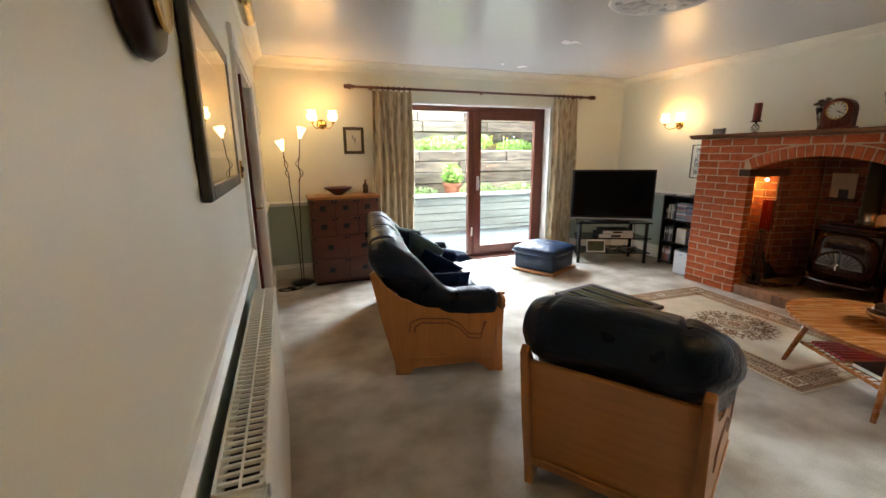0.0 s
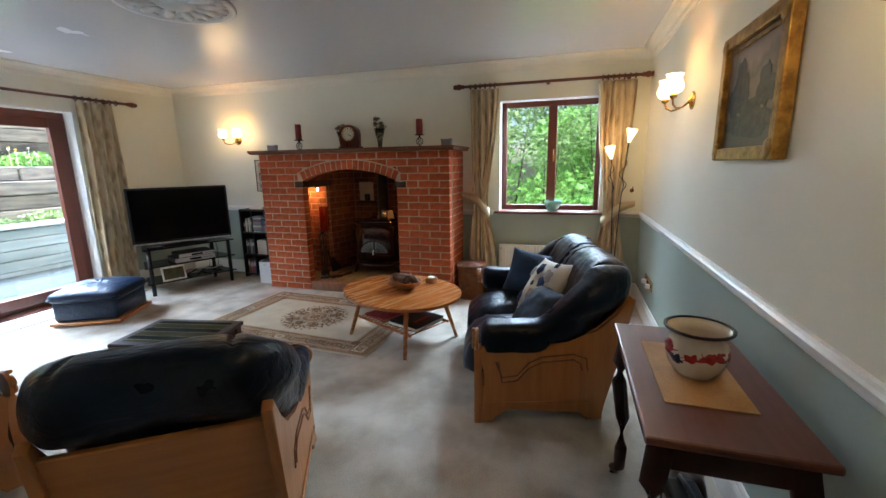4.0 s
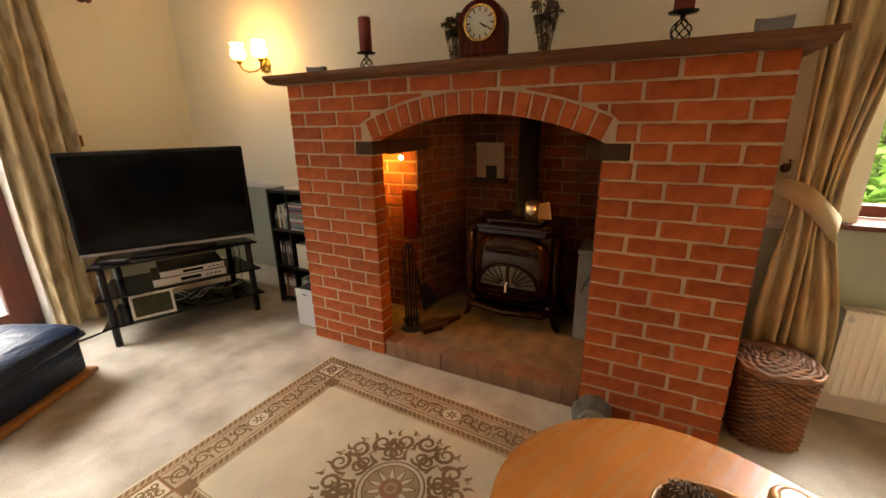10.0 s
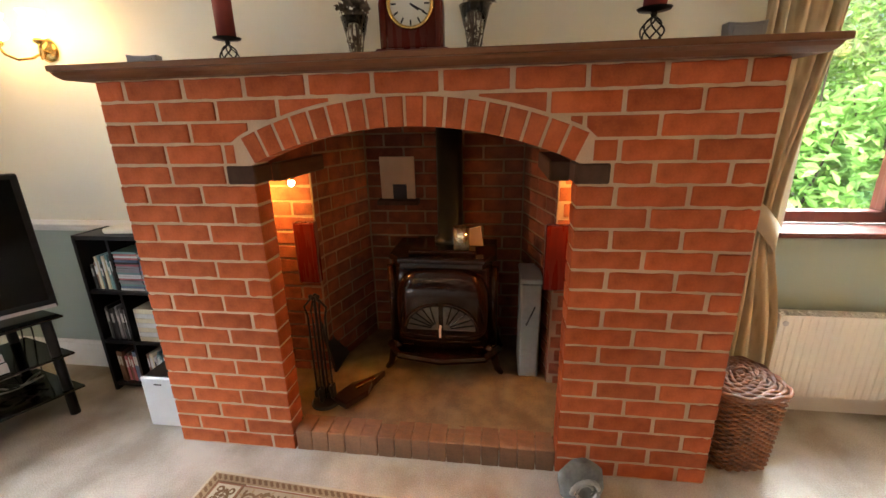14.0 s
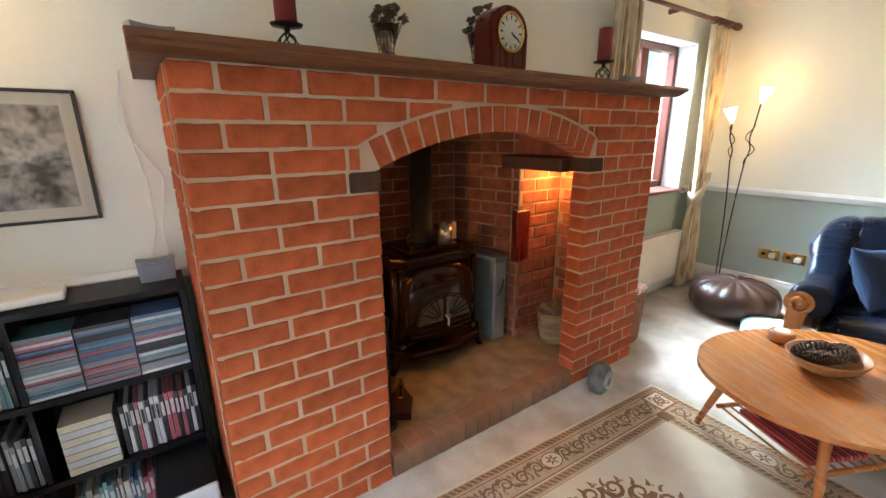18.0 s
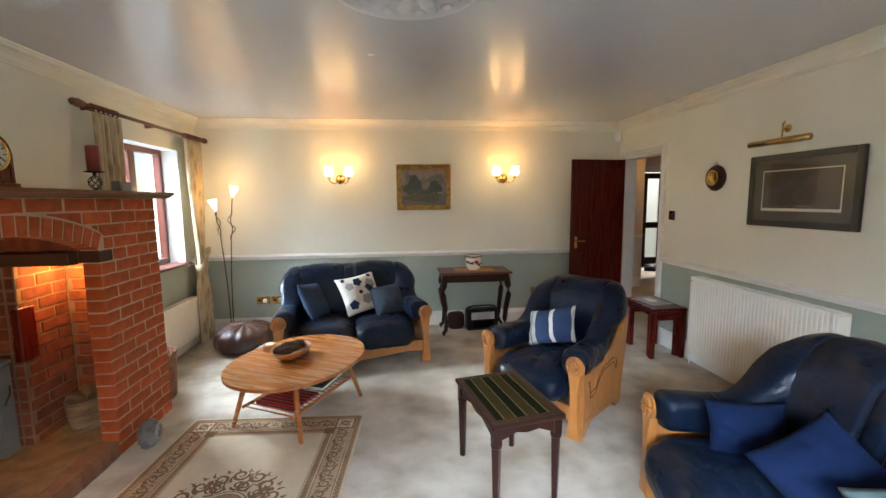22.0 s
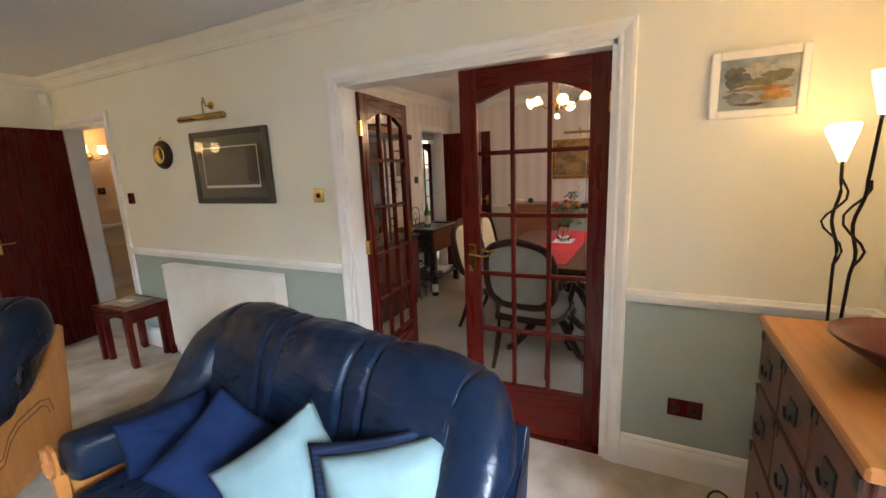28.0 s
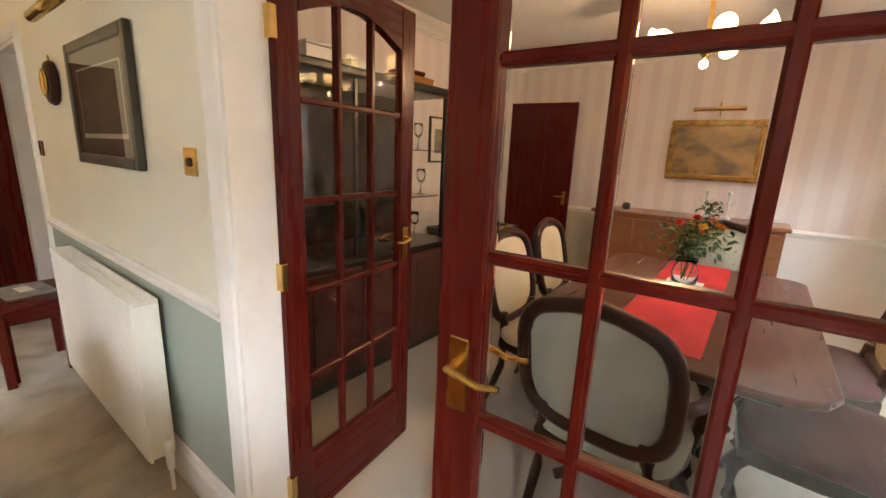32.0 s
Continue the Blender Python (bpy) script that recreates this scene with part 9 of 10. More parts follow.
for x in (0, CW - 0.03):
    part("side_post", bx(x, CD - 0.03, 0.785, x + 0.03, CD, 1.79, bev=0.004), M_EBONY, cab)
    part("side_post", bx(x, 0, 0.785, x + 0.03, 0.03, 1.79, bev=0.004), M_EBONY, cab)
    gp = part("side_glass", bx(x + 0.012, 0.03, 0.79, x + 0.017, CD - 0.03, 1.78), M_GLASS, cab)
    gp.visible_shadow = False
part("back_panel", bx(0.03, 0.0, 0.785, CW - 0.03, 0.012, 1.79), M_SCREEN, cab, "dark glossy back")
part("cornice", bx(-0.03, 0, 1.79, CW + 0.03, CD + 0.03, 1.845, bev=0.015, seg=2), M_EBONY, cab)
for z in (1.1, 1.42):
    gp = part("glass_shelf", bx(0.03, 0.015, z, CW - 0.03, CD - 0.04, z + 0.006), M_GLASS, cab)
    gp.visible_shadow = False
for x in (0.45, 0.85):
    part("mullion", bx(x - 0.014, CD - 0.02, 0.785, x + 0.014, CD, 1.79, bev=0.003), M_EBONY, cab)
gp = part("glass_door", bx(0.03, CD - 0.012, 0.79, CW - 0.03, CD - 0.008, 1.785), M_GLASS, cab)
gp.visible_shadow = False
rg = random.Random(12)
for z in (0.785, 1.106, 1.426):
    for i in range(7):
        x = 0.12 + i * 0.17 + rg.uniform(-0.03, 0.03)
        g = thing("wine_glass", "clear stemmed glass on the cabinet shelf", "glass", pose(-1.90 + x, DY0 + 0.03 + rg.uniform(0.13, 0.28), z), "glasses in the display cabinet")
        bm = bmesh.new()
        lathe(bm, [(0.03, 0), (0.006, 0.008), (0.005, 0.08), (0.03, 0.11), (0.034, 0.15), (0.03, 0.185), (0.028, 0.184), (0.031, 0.15), (0.026, 0.115), (0.002, 0.09)], seg=12)
        part("bowl", bm, M_GLASS, g, "", True)
for nm, lab, a, c in (("wooden_box", "honey-coloured wooden box on the cabinet", (-1.86, DY0 + 0.12, 1.845, -1.52, DY0 + 0.34, 1.915), M_OAKX), ("wooden_box", "small red-brown box stacked on another box", (-1.80, DY0 + 0.15, 1.915, -1.60, DY0 + 0.31, 1.955), M_MAHOGX),
                      ("storage_tin", "grey tin standing on the display cabinet", (-1.02, DY0 + 0.12, 1.845, -0.84, DY0 + 0.30, 1.965), M_SILVER), ("storage_tin", "pale square tin on the display cabinet", (-1.28, DY0 + 0.14, 1.845, -1.16, DY0 + 0.28, 1.935), M_COVING)):
    o = thing(nm, lab, "box")
    part("body", bx(*a[:5], a[5] - 0.018, bev=0.004), c, o)
    part("lid", bx(a[0] - 0.003, a[1] - 0.003, a[5] - 0.018, a[3] + 0.003, a[4] + 0.003, a[5], bev=0.004), c, o)

# wine rack with bottles, between the cabinet and the games table
rack = thing("wine_rack", "black wire wine rack standing on the carpet", "rack", pose(-2.10, DY0 + 0.2, 0))
for y in (0.0, 0.26):
    for x in (0.0, 0.14):
        bm = bmesh.new()
        tube(bm, [(x, y, 0), (x, y, 0.74)], 0.006, 6)
        part("upright", bm, M_STEEL, rack)
for k in range(5):
    bm = bmesh.new()
    z = 0.12 + k * 0.14
    tube(bm, [(0, 0, z), (0.14, 0, z), (0.14, 0.26, z), (0, 0.26, z), (0, 0, z)], 0.004, 6)
    part("shelf_ring", bm, M_STEEL, rack)


def bottle(label, m, glass_m, cap):
    o = thing("wine_bottle", label, "bottle", m, "wine bottles")
    bm = bmesh.new()
    lathe(bm, [(0.034, 0), (0.037, 0.004), (0.037, 0.18), (0.03, 0.21), (0.015, 0.235), (0.0135, 0.30), (0.012, 0.30)], seg=18)
    part("body", bm, glass_m, o, "", True)
    bm = bmesh.new()
    lathe(bm, [(0.0145, 0.25), (0.0145, 0.303), (0.001, 0.304)], seg=14)
    part("capsule", bm, cap, o)
    bm = bmesh.new()
    lathe(bm, [(0.0374, 0.05), (0.0376, 0.055), (0.0376, 0.14), (0.0374, 0.145)], seg=18)
    part("label", bm, M_DLOW, o, "pale paper label")
    return o


M_DKBOT = mat("dark_bottle", (0.01, 0.012, 0.01), 0.12, bump=0)
M_CAPR = mat("red_foil", (0.25, 0.02, 0.02), 0.35, 0.4)
for k in range(4):
    bottle("dark wine bottle lying in the rack", pose(-2.03, DY0 + 0.16, 0.163 + k * 0.14, -90), M_DKBOT, M_CAPR)
bottle("dark wine bottle standing on the carpet", pose(-2.16, DY0 + 0.55, 0.0), M_DKBOT, M_CAPR)

# games table
gt = thing("games_table", "black framed games table with walnut side and low shelf", "table", pose(-2.95, DY0 + 0.02, 0))
GW, GD = 0.72, 0.50
for x in (0, GW - 0.07):
    for y in (0, GD - 0.07):
        part("leg", bx(x, y, 0, x + 0.07, y + 0.07, 0.50, bev=0.006), M_EBONY, gt)
part("side_panel", bx(0.0, 0.0, 0.50, GW, 0.025, 0.74, bev=0.003), M_CHEST, gt)
part("side_panel", bx(0.0, GD - 0.025, 0.50, GW, GD, 0.74, bev=0.003), M_CHEST, gt, "walnut side panel")
for x in (0, GW - 0.025):
    part("end_panel", bx(x, 0.025, 0.50, x + 0.025, GD - 0.025, 0.74), M_EBONY, gt)
part("play_field", bx(0.025, 0.025, 0.60, GW - 0.025, GD - 0.025, 0.66), mat("green_baize", (0.05, 0.16, 0.07), 0.9), gt)
part("low_shelf", bx(0.02, 0.02, 0.14, GW - 0.02, GD - 0.02, 0.165, bev=0.003), M_EBONY, gt)
for a in ((-0.015, -0.0, 0.74, 0.05, GD + 0.015, 0.775), (GW - 0.05, 0, 0.74, GW + 0.015, GD + 0.015, 0.775), (0.05, GD - 0.05, 0.74, GW - 0.05, GD + 0.015, 0.775), (0.05, 0, 0.74, GW - 0.05, 0.05, 0.775)):
    rail = part("top_rail", bx(*a, bev=0.006), M_EBONY, gt)
M_MARK = mat("yellow_mark", (0.62, 0.5, 0.2), 0.5)
for k in range(6):
    part("scoring_mark", bx(0.06 + k * 0.105, GD - 0.042, 0.7755, 0.13 + k * 0.105, GD + 0.008, 0.7775), M_MARK, gt, "pale yellow scoring marks")
part("tray_insert", bx(0.052, 0.052, 0.735, GW - 0.052, GD - 0.052, 0.76), M_EBONY, gt)
for k, c in enumerate((M_DLOW, M_SILVER, M_DLOW)):
    tagged(link("magazine", bx(-2.80 + 0.012 * k, DY0 + 0.22, 0.165 + 0.014 * k, -2.58 + 0.014 * k, DY0 + 0.46, 0.178 + 0.014 * k, bev=0.002), c, None), "pale magazine lying on the low shelf", "magazine", group="magazines on the low shelf")
bottle("green wine bottle standing on the games table", pose(-2.40, DY0 + 0.36, 0.775), M_BOTTLE, M_CAPR)
sc = thing("scroll_rack", "black scrolled metal bottle holder", "rack", pose(-2.30, DY0 + 0.25, 0.775))
bm = bmesh.new()
tube(bm, [(-0.10, 0, 0), (-0.10, 0, 0.16)] + arc((0, 0, 0.16), 0.10, 180, 0, 14) + [(0.10, 0, 0)], 0.005, 6)
part("hoop", bm, M_STEEL, sc)
for x, z in ((-0.045, 0.07), (0.045, 0.07), (0, 0.15)):
    bm = bmesh.new()
    tube(bm, arc((x, 0, z), 0.042, 0, 360, 18), 0.004, 6)
    part("scroll", bm, M_STEEL, sc)
part("foot_bar", bx(-0.11, -0.05, 0, 0.11, 0.05, 0.008, bev=0.002), M_STEEL, sc)

# sideboard with its things, and the painting above
sb = thing("sideboard", "long walnut sideboard against the striped wall", "sideboard", pose(DX + 0.015, 4.05, 0))
M_WALNUT = wood("walnut", (0.24, 0.10, 0.05), (0.16, 0.06, 0.03), 0.35, 1, 0.3)
part("body", bx(0, -0.72, 0.12, 0.42, 0.72, 0.93, bev=0.004), M_WALNUT, sb)
part("top", bx(0, -0.75, 0.93, 0.45, 0.75, 0.96, bev=0.006), M_WALNUT, sb)
for y in (-0.70, 0.65):
    for x in (0.02, 0.36):
        part("leg", bx(x, y, 0, x + 0.05, y + 0.05, 0.12), M_CHAIR, sb)
for k in range(4):
    y = -0.70 + 0.353 * k
    d = part("cabinet_door", bx(0.42, y, 0.16, 0.436, y + 0.34, 0.90, bev=0.004), M_WALNUT, sb)
    bm = bmesh.new()
    tube(bm, [(0.437, y + 0.30, 0.56), (0.455, y + 0.30, 0.57), (0.455, y + 0.30, 0.63), (0.437, y + 0.30, 0.64)], 0.004, 6)
    part("handle", bm, M_BRASS, d)
for lab, yy, prof, mm in (("small white china bowl on the sideboard", 3.42, [(0.02, 0), (0.05, 0.03), (0.055, 0.045), (0.048, 0.042), (0.01, 0.01)], M_RAD), ("pale shallow dish on the sideboard", 4.60, [(0.04, 0), (0.10, 0.05), (0.105, 0.06), (0.095, 0.055), (0.01, 0.01)], M_COVING),
                          ("dark squat jar on the sideboard", 3.56, [(0.03, 0), (0.04, 0.03), (0.03, 0.06), (0.02, 0.065)], M_EBONY)):
    bm = bmesh.new()
    lathe(bm, prof, (DX + 0.24, yy, 0.96), 20)
    tagged(link("dish", bm, mm, None, True), lab, "dish")
for yy in (4.20, 4.36):
    cd = thing("candlestick", "slim silver candlestick on the sideboard", "candlestick", pose(DX + 0.22, yy, 0.96))
    bm = bmesh.new()
    lathe(bm, [(0.04, 0), (0.035, 0.012), (0.008, 0.03), (0.007, 0.1), (0.014, 0.12), (0.007, 0.14), (0.007, 0.2), (0.018, 0.21), (0.018, 0.235), (0.005, 0.236)], seg=16)
    part("stem", bm, M_SILVER, cd, "", True)
    bm = bmesh.new()
    tube(bm, arc((0, 0, 0.17), 0.05, 180, 360, 10, "yz"), 0.005, 6)
    part("arm", bm, M_SILVER, cd)
framed_dining = thing("landscape_painting", "autumn landscape painting in a gilt frame", "painting", pose(DX + 0.012, 4.17, 1.53))
FW, FH = 0.36, 0.26
for a in ((-FW, -FH, FW, -FH + 0.05), (-FW, FH - 0.05, FW, FH), (-FW, -FH + 0.05, -FW + 0.05, FH - 0.05), (FW - 0.05, -FH + 0.05, FW, FH - 0.05)):
    part("frame", bx(0, a[0], a[1], 0.04, a[2], a[3], bev=0.012), M_GOLD, framed_dining)
part("canvas", bx(0.0, -FW + 0.05, -FH + 0.05, 0.018, FW - 0.05, FH - 0.05), mat("autumn_landscape", (0.34, 0.20, 0.07), 0.5, col2=(0.09, 0.06, 0.03), scale=6, fine=25, bump=0.1, stretch=(1, 0.8, 1.4)), framed_dining, "dusky autumn landscape")
pl = thing("picture_light", "brass picture light over the gilt painting", "picture light", pose(DX + 0.01, 4.17, 1.80))
bm = bmesh.new()
tube(bm, [(0.14, -0.19, 0.07), (0.14, 0.19, 0.07)], 0.018, 10)
part("tube", bm, M_BRASS, pl)
bm = bmesh.new()
tube(bm, [(0.0, 0, 0.02), (0.02, 0, 0.09), (0.07, 0, 0.13), (0.12, 0, 0.11), (0.14, 0, 0.07)], 0.006, 8)
part("arm", bm, M_BRASS, pl)
sp = thing("small_print", "small framed print on the striped wall", "picture", pose(-2.38, DY0 + 0.004, 1.52))
for a in ((-0.15, -0.19, 0.15, -0.175), (-0.15, 0.175, 0.15, 0.19), (-0.15, -0.175, -0.135, 0.175), (0.135, -0.175, 0.15, 0.175)):
    part("frame", bx(a[0], 0, a[1], a[2], 0.018, a[3]), M_EBONY, sp)
part("mount", bx(-0.135, 0, -0.175, 0.135, 0.008, 0.175), M_COVING, sp)
part("image", bx(-0.08, 0.008, -0.11, 0.08, 0.01, 0.09), mat("sepia_print", (0.35, 0.31, 0.25), 0.7, col2=(0.12, 0.11, 0.09), scale=9), sp)
sw = thing("light_switch", "dark bronze light switch on the striped wall", "switch", pose(-2.80, DY0, 1.34))
part("plate", bx(-0.045, 0, -0.045, 0.045, 0.008, 0.045, bev=0.003), M_EBONY, sw)
part("toggle", bx(-0.008, 0.008, -0.01, 0.008, 0.022, 0.012, bev=0.002), M_BRASS, sw)

# chandelier
ch = thing("chandelier", "brass chandelier with lit frosted tulip shades", "chandelier", pose(-2.05, 4.22, H - 0.10))
bm = bmesh.new()
lathe(bm, [(0.012, 0.10), (0.06, 0.099), (0.055, 0.08), (0.012, 0.06), (0.012, -0.02), (0.014, -0.035), (0.012, -0.05), (0.012, -0.24), (0.03, -0.26), (0.045, -0.295), (0.02, -0.335), (0.025, -0.36), (0.008, -0.38), (0.001, -0.39)], seg=20)
part("column", bm, M_BRASS, ch, "", True)
for i in range(5):
    a = radians(72 * i + 20)
    d = Vector((math.cos(a), math.sin(a), 0))
    bm = bmesh.new()
    tube(bm, [d * 0.03 + Vector((0, 0, -0.29)), d * 0.10 + Vector((0, 0, -0.335)), d * 0.17 + Vector((0, 0, -0.31)), d * 0.205 + Vector((0, 0, -0.27))], 0.007, 8)
    arm = part("arm", bm, M_BRASS, ch, "", True)
    bm = bmesh.new()
    lathe(bm, [(0.016, 0.0), (0.03, 0.02), (0.038, 0.05), (0.046, 0.08), (0.062, 0.10), (0.060, 0.099), (0.042, 0.078), (0.034, 0.05), (0.026, 0.022), (0.002, 0.006)], seg=18, m=Matrix.Translation(d * 0.205 + Vector((0, 0, -0.27))) @ (d * 0.5 + Vector((0, 0, 0.25 if i % 2 else -0.2))).to_track_quat("Z", "Y").to_matrix().to_4x4() @ Matrix.Scale(0.78, 4))
    part("shade", bm, M_SHADE, arm, "lit frosted glass tulip shade", True)
point_lamp("chandelier_light", (-2.05, 4.22, H - 0.51), 17, (1.0, 0.70, 0.42), 0.02)
sconce("brass double wall light on the hall wall", pose(-0.99, -1.72, 1.82))
hsw = thing("light_switch", "dark bronze light switch on the hall wall", "switch", pose(-1.06, -1.72, 1.36))
part("plate", bx(-0.045, 0, -0.045, 0.045, 0.008, 0.045, bev=0.003), M_EBONY, hsw)
part("toggle", bx(-0.008, 0.008, -0.01, 0.008, 0.022, 0.012, bev=0.002), M_BRASS, hsw)
hr = thing("wall_panel", "pale boxed cover low on the hall wall", "panel", pose(-1.12, -1.72, 0))
part("front", bx(-0.14, 0, 0.2, 0.12, 0.05, 0.62, bev=0.006), M_DLOW, hr)
part("valve", bx(0.15, 0.02, 0.20, 0.22, 0.06, 0.26, bev=0.008), M_SILVER, hr)

# ---- small things on tables, shelves and floor ----
# fruit bowl of pine cones and a candle on the coffee table
M_BOWLW = wood("turned_bowl_wood", (0.44, 0.19, 0.065), (0.32, 0.12, 0.04), 0.3, 0, 0.4)
bo = thing("wooden_bowl", "oval turned wooden bowl of pine cones on the coffee table", "bowl", pose(3.48, 1.965, 0.404, 0, 0, 66))
bm = bmesh.new()
lathe(bm, [(0.07, 0.0), (0.085, 0.008), (0.135, 0.035), (0.158, 0.068), (0.160, 0.075), (0.152, 0.073), (0.125, 0.040), (0.08, 0.018), (0.0, 0.014)], seg=40)
bmesh.ops.scale(bm, verts=bm.verts, vec=(0.98, 0.80, 1))
part("bowl", bm, M_BOWLW, bo, "", True)
M_CONE = mat("pine_cone", (0.060, 0.026, 0.014), 0.7, col2=(0.10, 0.048, 0.026), scale=30, fine=90, bump=0.3, rand=0.2)
M_CONET = mat("pine_cone_tip", (0.26, 0.17, 0.10), 0.75, vary=0.25, fine=90, bump=0.2, island=True, rand=0.4)
for x, y, z, a, tilt, sc in ((-0.09, -0.02, 0.060, 75, 86, 1.0), (-0.045, 0.02, 0.072, 20, 76, 0.9), (0.0, 0.035, 0.066, 95, 88, 1.0), (0.02, -0.035, 0.066, 100, 92, 1.1), (0.08, 0.02, 0.070, 60, 84, 1.1), (-0.02, -0.06, 0.062, 80, 90, 1.0), (0.085, -0.045, 0.066, 110, 86, 1.0)):
    pc = thing("pine_cone", "long dark brown pine cone lying in the wooden bowl", "pine cone", pose(3.48, 1.965, 0.404, 0, 0, 66) @ pose(x, y, z + 0.012, tilt, 0, a), "pine cones in the bowl")
    bm, bt = bmesh.new(), bmesh.new()
    hl, hr = 0.058 * sc, 0.023 * sc
    lathe(bm, [(0.0, -hl), (hr * 0.7, -hl * 0.85), (hr * 0.95, -hl * 0.3), (hr * 0.75, hl * 0.4), (hr * 0.3, hl * 0.85), (0.0, hl)], seg=12)
    for k in range(13):
        zz = hl * (-0.92 + 1.78 * k / 12)
        rr = hr * math.sqrt(max(0.06, 1 - (zz / (hl * 1.04)) ** 2)) * (1.08 - 0.12 * zz / hl)
        for i in range(9):
            aa = 2 * math.pi * (i + 0.5 * (k % 2)) / 9 + 0.12 * k
            d = Vector((math.cos(aa), math.sin(aa), 0))
            t = Vector((-d.y, d.x, 0)) * (rr * 0.33)
            up = Vector((0, 0, 1))
            base, tip = d * rr * 0.72 + up * (zz - 0.003), d * (rr + 0.0035) + up * (zz + 0.004)
            for b, q in ((bm, (base + t, base - t, tip - t * 0.8, tip + t * 0.8)), (bt, (tip + t * 0.8, tip - t * 0.8, tip - t * 0.5 + up * 0.0024 - d * 0.001, tip + t * 0.5 + up * 0.0024 - d * 0.001))):
                b.faces.new([b.verts.new(p) for p in q])
            bm.faces.new([bm.verts.new(p) for p in (tip + t * 0.5 + up * 0.0024 - d * 0.001, tip - t * 0.5 + up * 0.0024 - d * 0.001, d * rr * 0.7 + up * (zz + 0.004))])
    part("cone", bm, M_CONE, pc)
    tagged(part("scale_tip", bt, M_CONET, pc, "pale tips of the cone's scales"), kind="stuff")
ca = thing("tea_light_holder", "round pale wooden candle holder on the coffee table", "candle holder", pose(3.68, 1.80, 0.404))
bm = bmesh.new()
lathe(bm, [(0.045, 0), (0.052, 0.006), (0.052, 0.042), (0.046, 0.05), (0.034, 0.05), (0.032, 0.04), (0.0, 0.04)], seg=24)
part("holder", bm, M_BOWLW, ca, "", True)
bm = bmesh.new()
lathe(bm, [(0.031, 0.041), (0.030, 0.052), (0.004, 0.05), (0.0, 0.051)], seg=20)
part("candle", bm, M_COVING, ca, "cream wax candle")
COFFEE = pose(3.43, 1.978, 0, 0, 0, 63.4)
M_REDST = stripes("red_striped_cloth", [(0.0, (0.30, 0.03, 0.03)), (0.35, (0.10, 0.02, 0.03)), (0.6, (0.42, 0.16, 0.10)), (0.8, (0.22, 0.02, 0.03))], 26, 0)
mg = thing("folded_runner", "red striped folded cloth on the magazine rack", "cloth", COFFEE @ pose(0.15, 0.02, 0.163))
part("cloth", bx(-0.13, -0.16, 0, 0.13, 0.16, 0.022, bev=0.008, seg=2), M_REDST, mg)
bk = thing("large_book", "large black book with red marks on the magazine rack", "book", COFFEE @ pose(-0.16, -0.01, 0.163, 0, 0, 6))
part("cover", bx(-0.15, -0.17, 0, 0.15, 0.17, 0.004), M_BLACK, bk)
part("page_block", bx(-0.143, -0.165, 0.004, 0.147, 0.165, 0.026), M_COVING, bk, "white page block")
part("cover", bx(-0.15, -0.17, 0.026, 0.15, 0.17, 0.030, bev=0.001), M_BLACK, bk)
part("title_bar", bx(-0.06, -0.10, 0.0302, -0.035, 0.08, 0.0308), mat("red_print", (0.5, 0.03, 0.03), 0.5), bk, "red title bar")

# striped cloth on the side table
M_MATST = stripes("green_striped_mat", [(0.0, (0.013, 0.016, 0.006)), (0.42, (0.24, 0.20, 0.10)), (0.46, (0.070, 0.055, 0.018)), (0.93, (0.20, 0.16, 0.08))], 8.5, 0)
bm = bmesh.new()
vs = [[bm.verts.new((-0.155 + 0.31 * i / 10, -0.235 + 0.47 * j / 12, 0.4712 + 0.0006 * math.sin(i * 2.1 + j * 1.3))) for j in range(13)] for i in range(11)]
for a, b in zip(vs, vs[1:]):
    for j in range(12):
        bm.faces.new((a[j], a[j + 1], b[j + 1], b[j]))
bmesh.ops.solidify(bm, geom=bm.faces[:], thickness=-0.003)
ms = tagged(link("striped_mat", bm, M_MATST), "dark green striped woven mat on the side table", "mat")
ms.matrix_world = pose(2.14, 2.845, 0, 0, 0, 10.7)

# console: mat, flowered pot, radio below
tagged(link("table_mat", bx(1.64, 0.16, 0.715, 2.08, 0.40, 0.718, bev=0.001), mat("tan_straw_mat", (0.50, 0.27, 0.10), 0.85, vary=0.15, fine=140, bump=0.5)), "tan straw mat on the console table", "mat")
pt = thing("jardiniere", "white china pot painted with red and navy flowers", "plant pot", pose(1.86, 0.27, 0.718, 0, 0, 20))
bm = bmesh.new()
lathe(bm, [(0.060, 0.0), (0.066, 0.010), (0.080, 0.030), (0.091, 0.065), (0.092, 0.095), (0.084, 0.122), (0.082, 0.134), (0.094, 0.150), (0.100, 0.156), (0.094, 0.156), (0.076, 0.134), (0.078, 0.120), (0.085, 0.095), (0.084, 0.065), (0.0, 0.02)], seg=32)
part("pot", bm, mat("cream_china", (0.72, 0.64, 0.52), 0.2, vary=0.05, bump=0.02, coat=0.4), pt, "glazed cream china", True)
rp = random.Random(3)
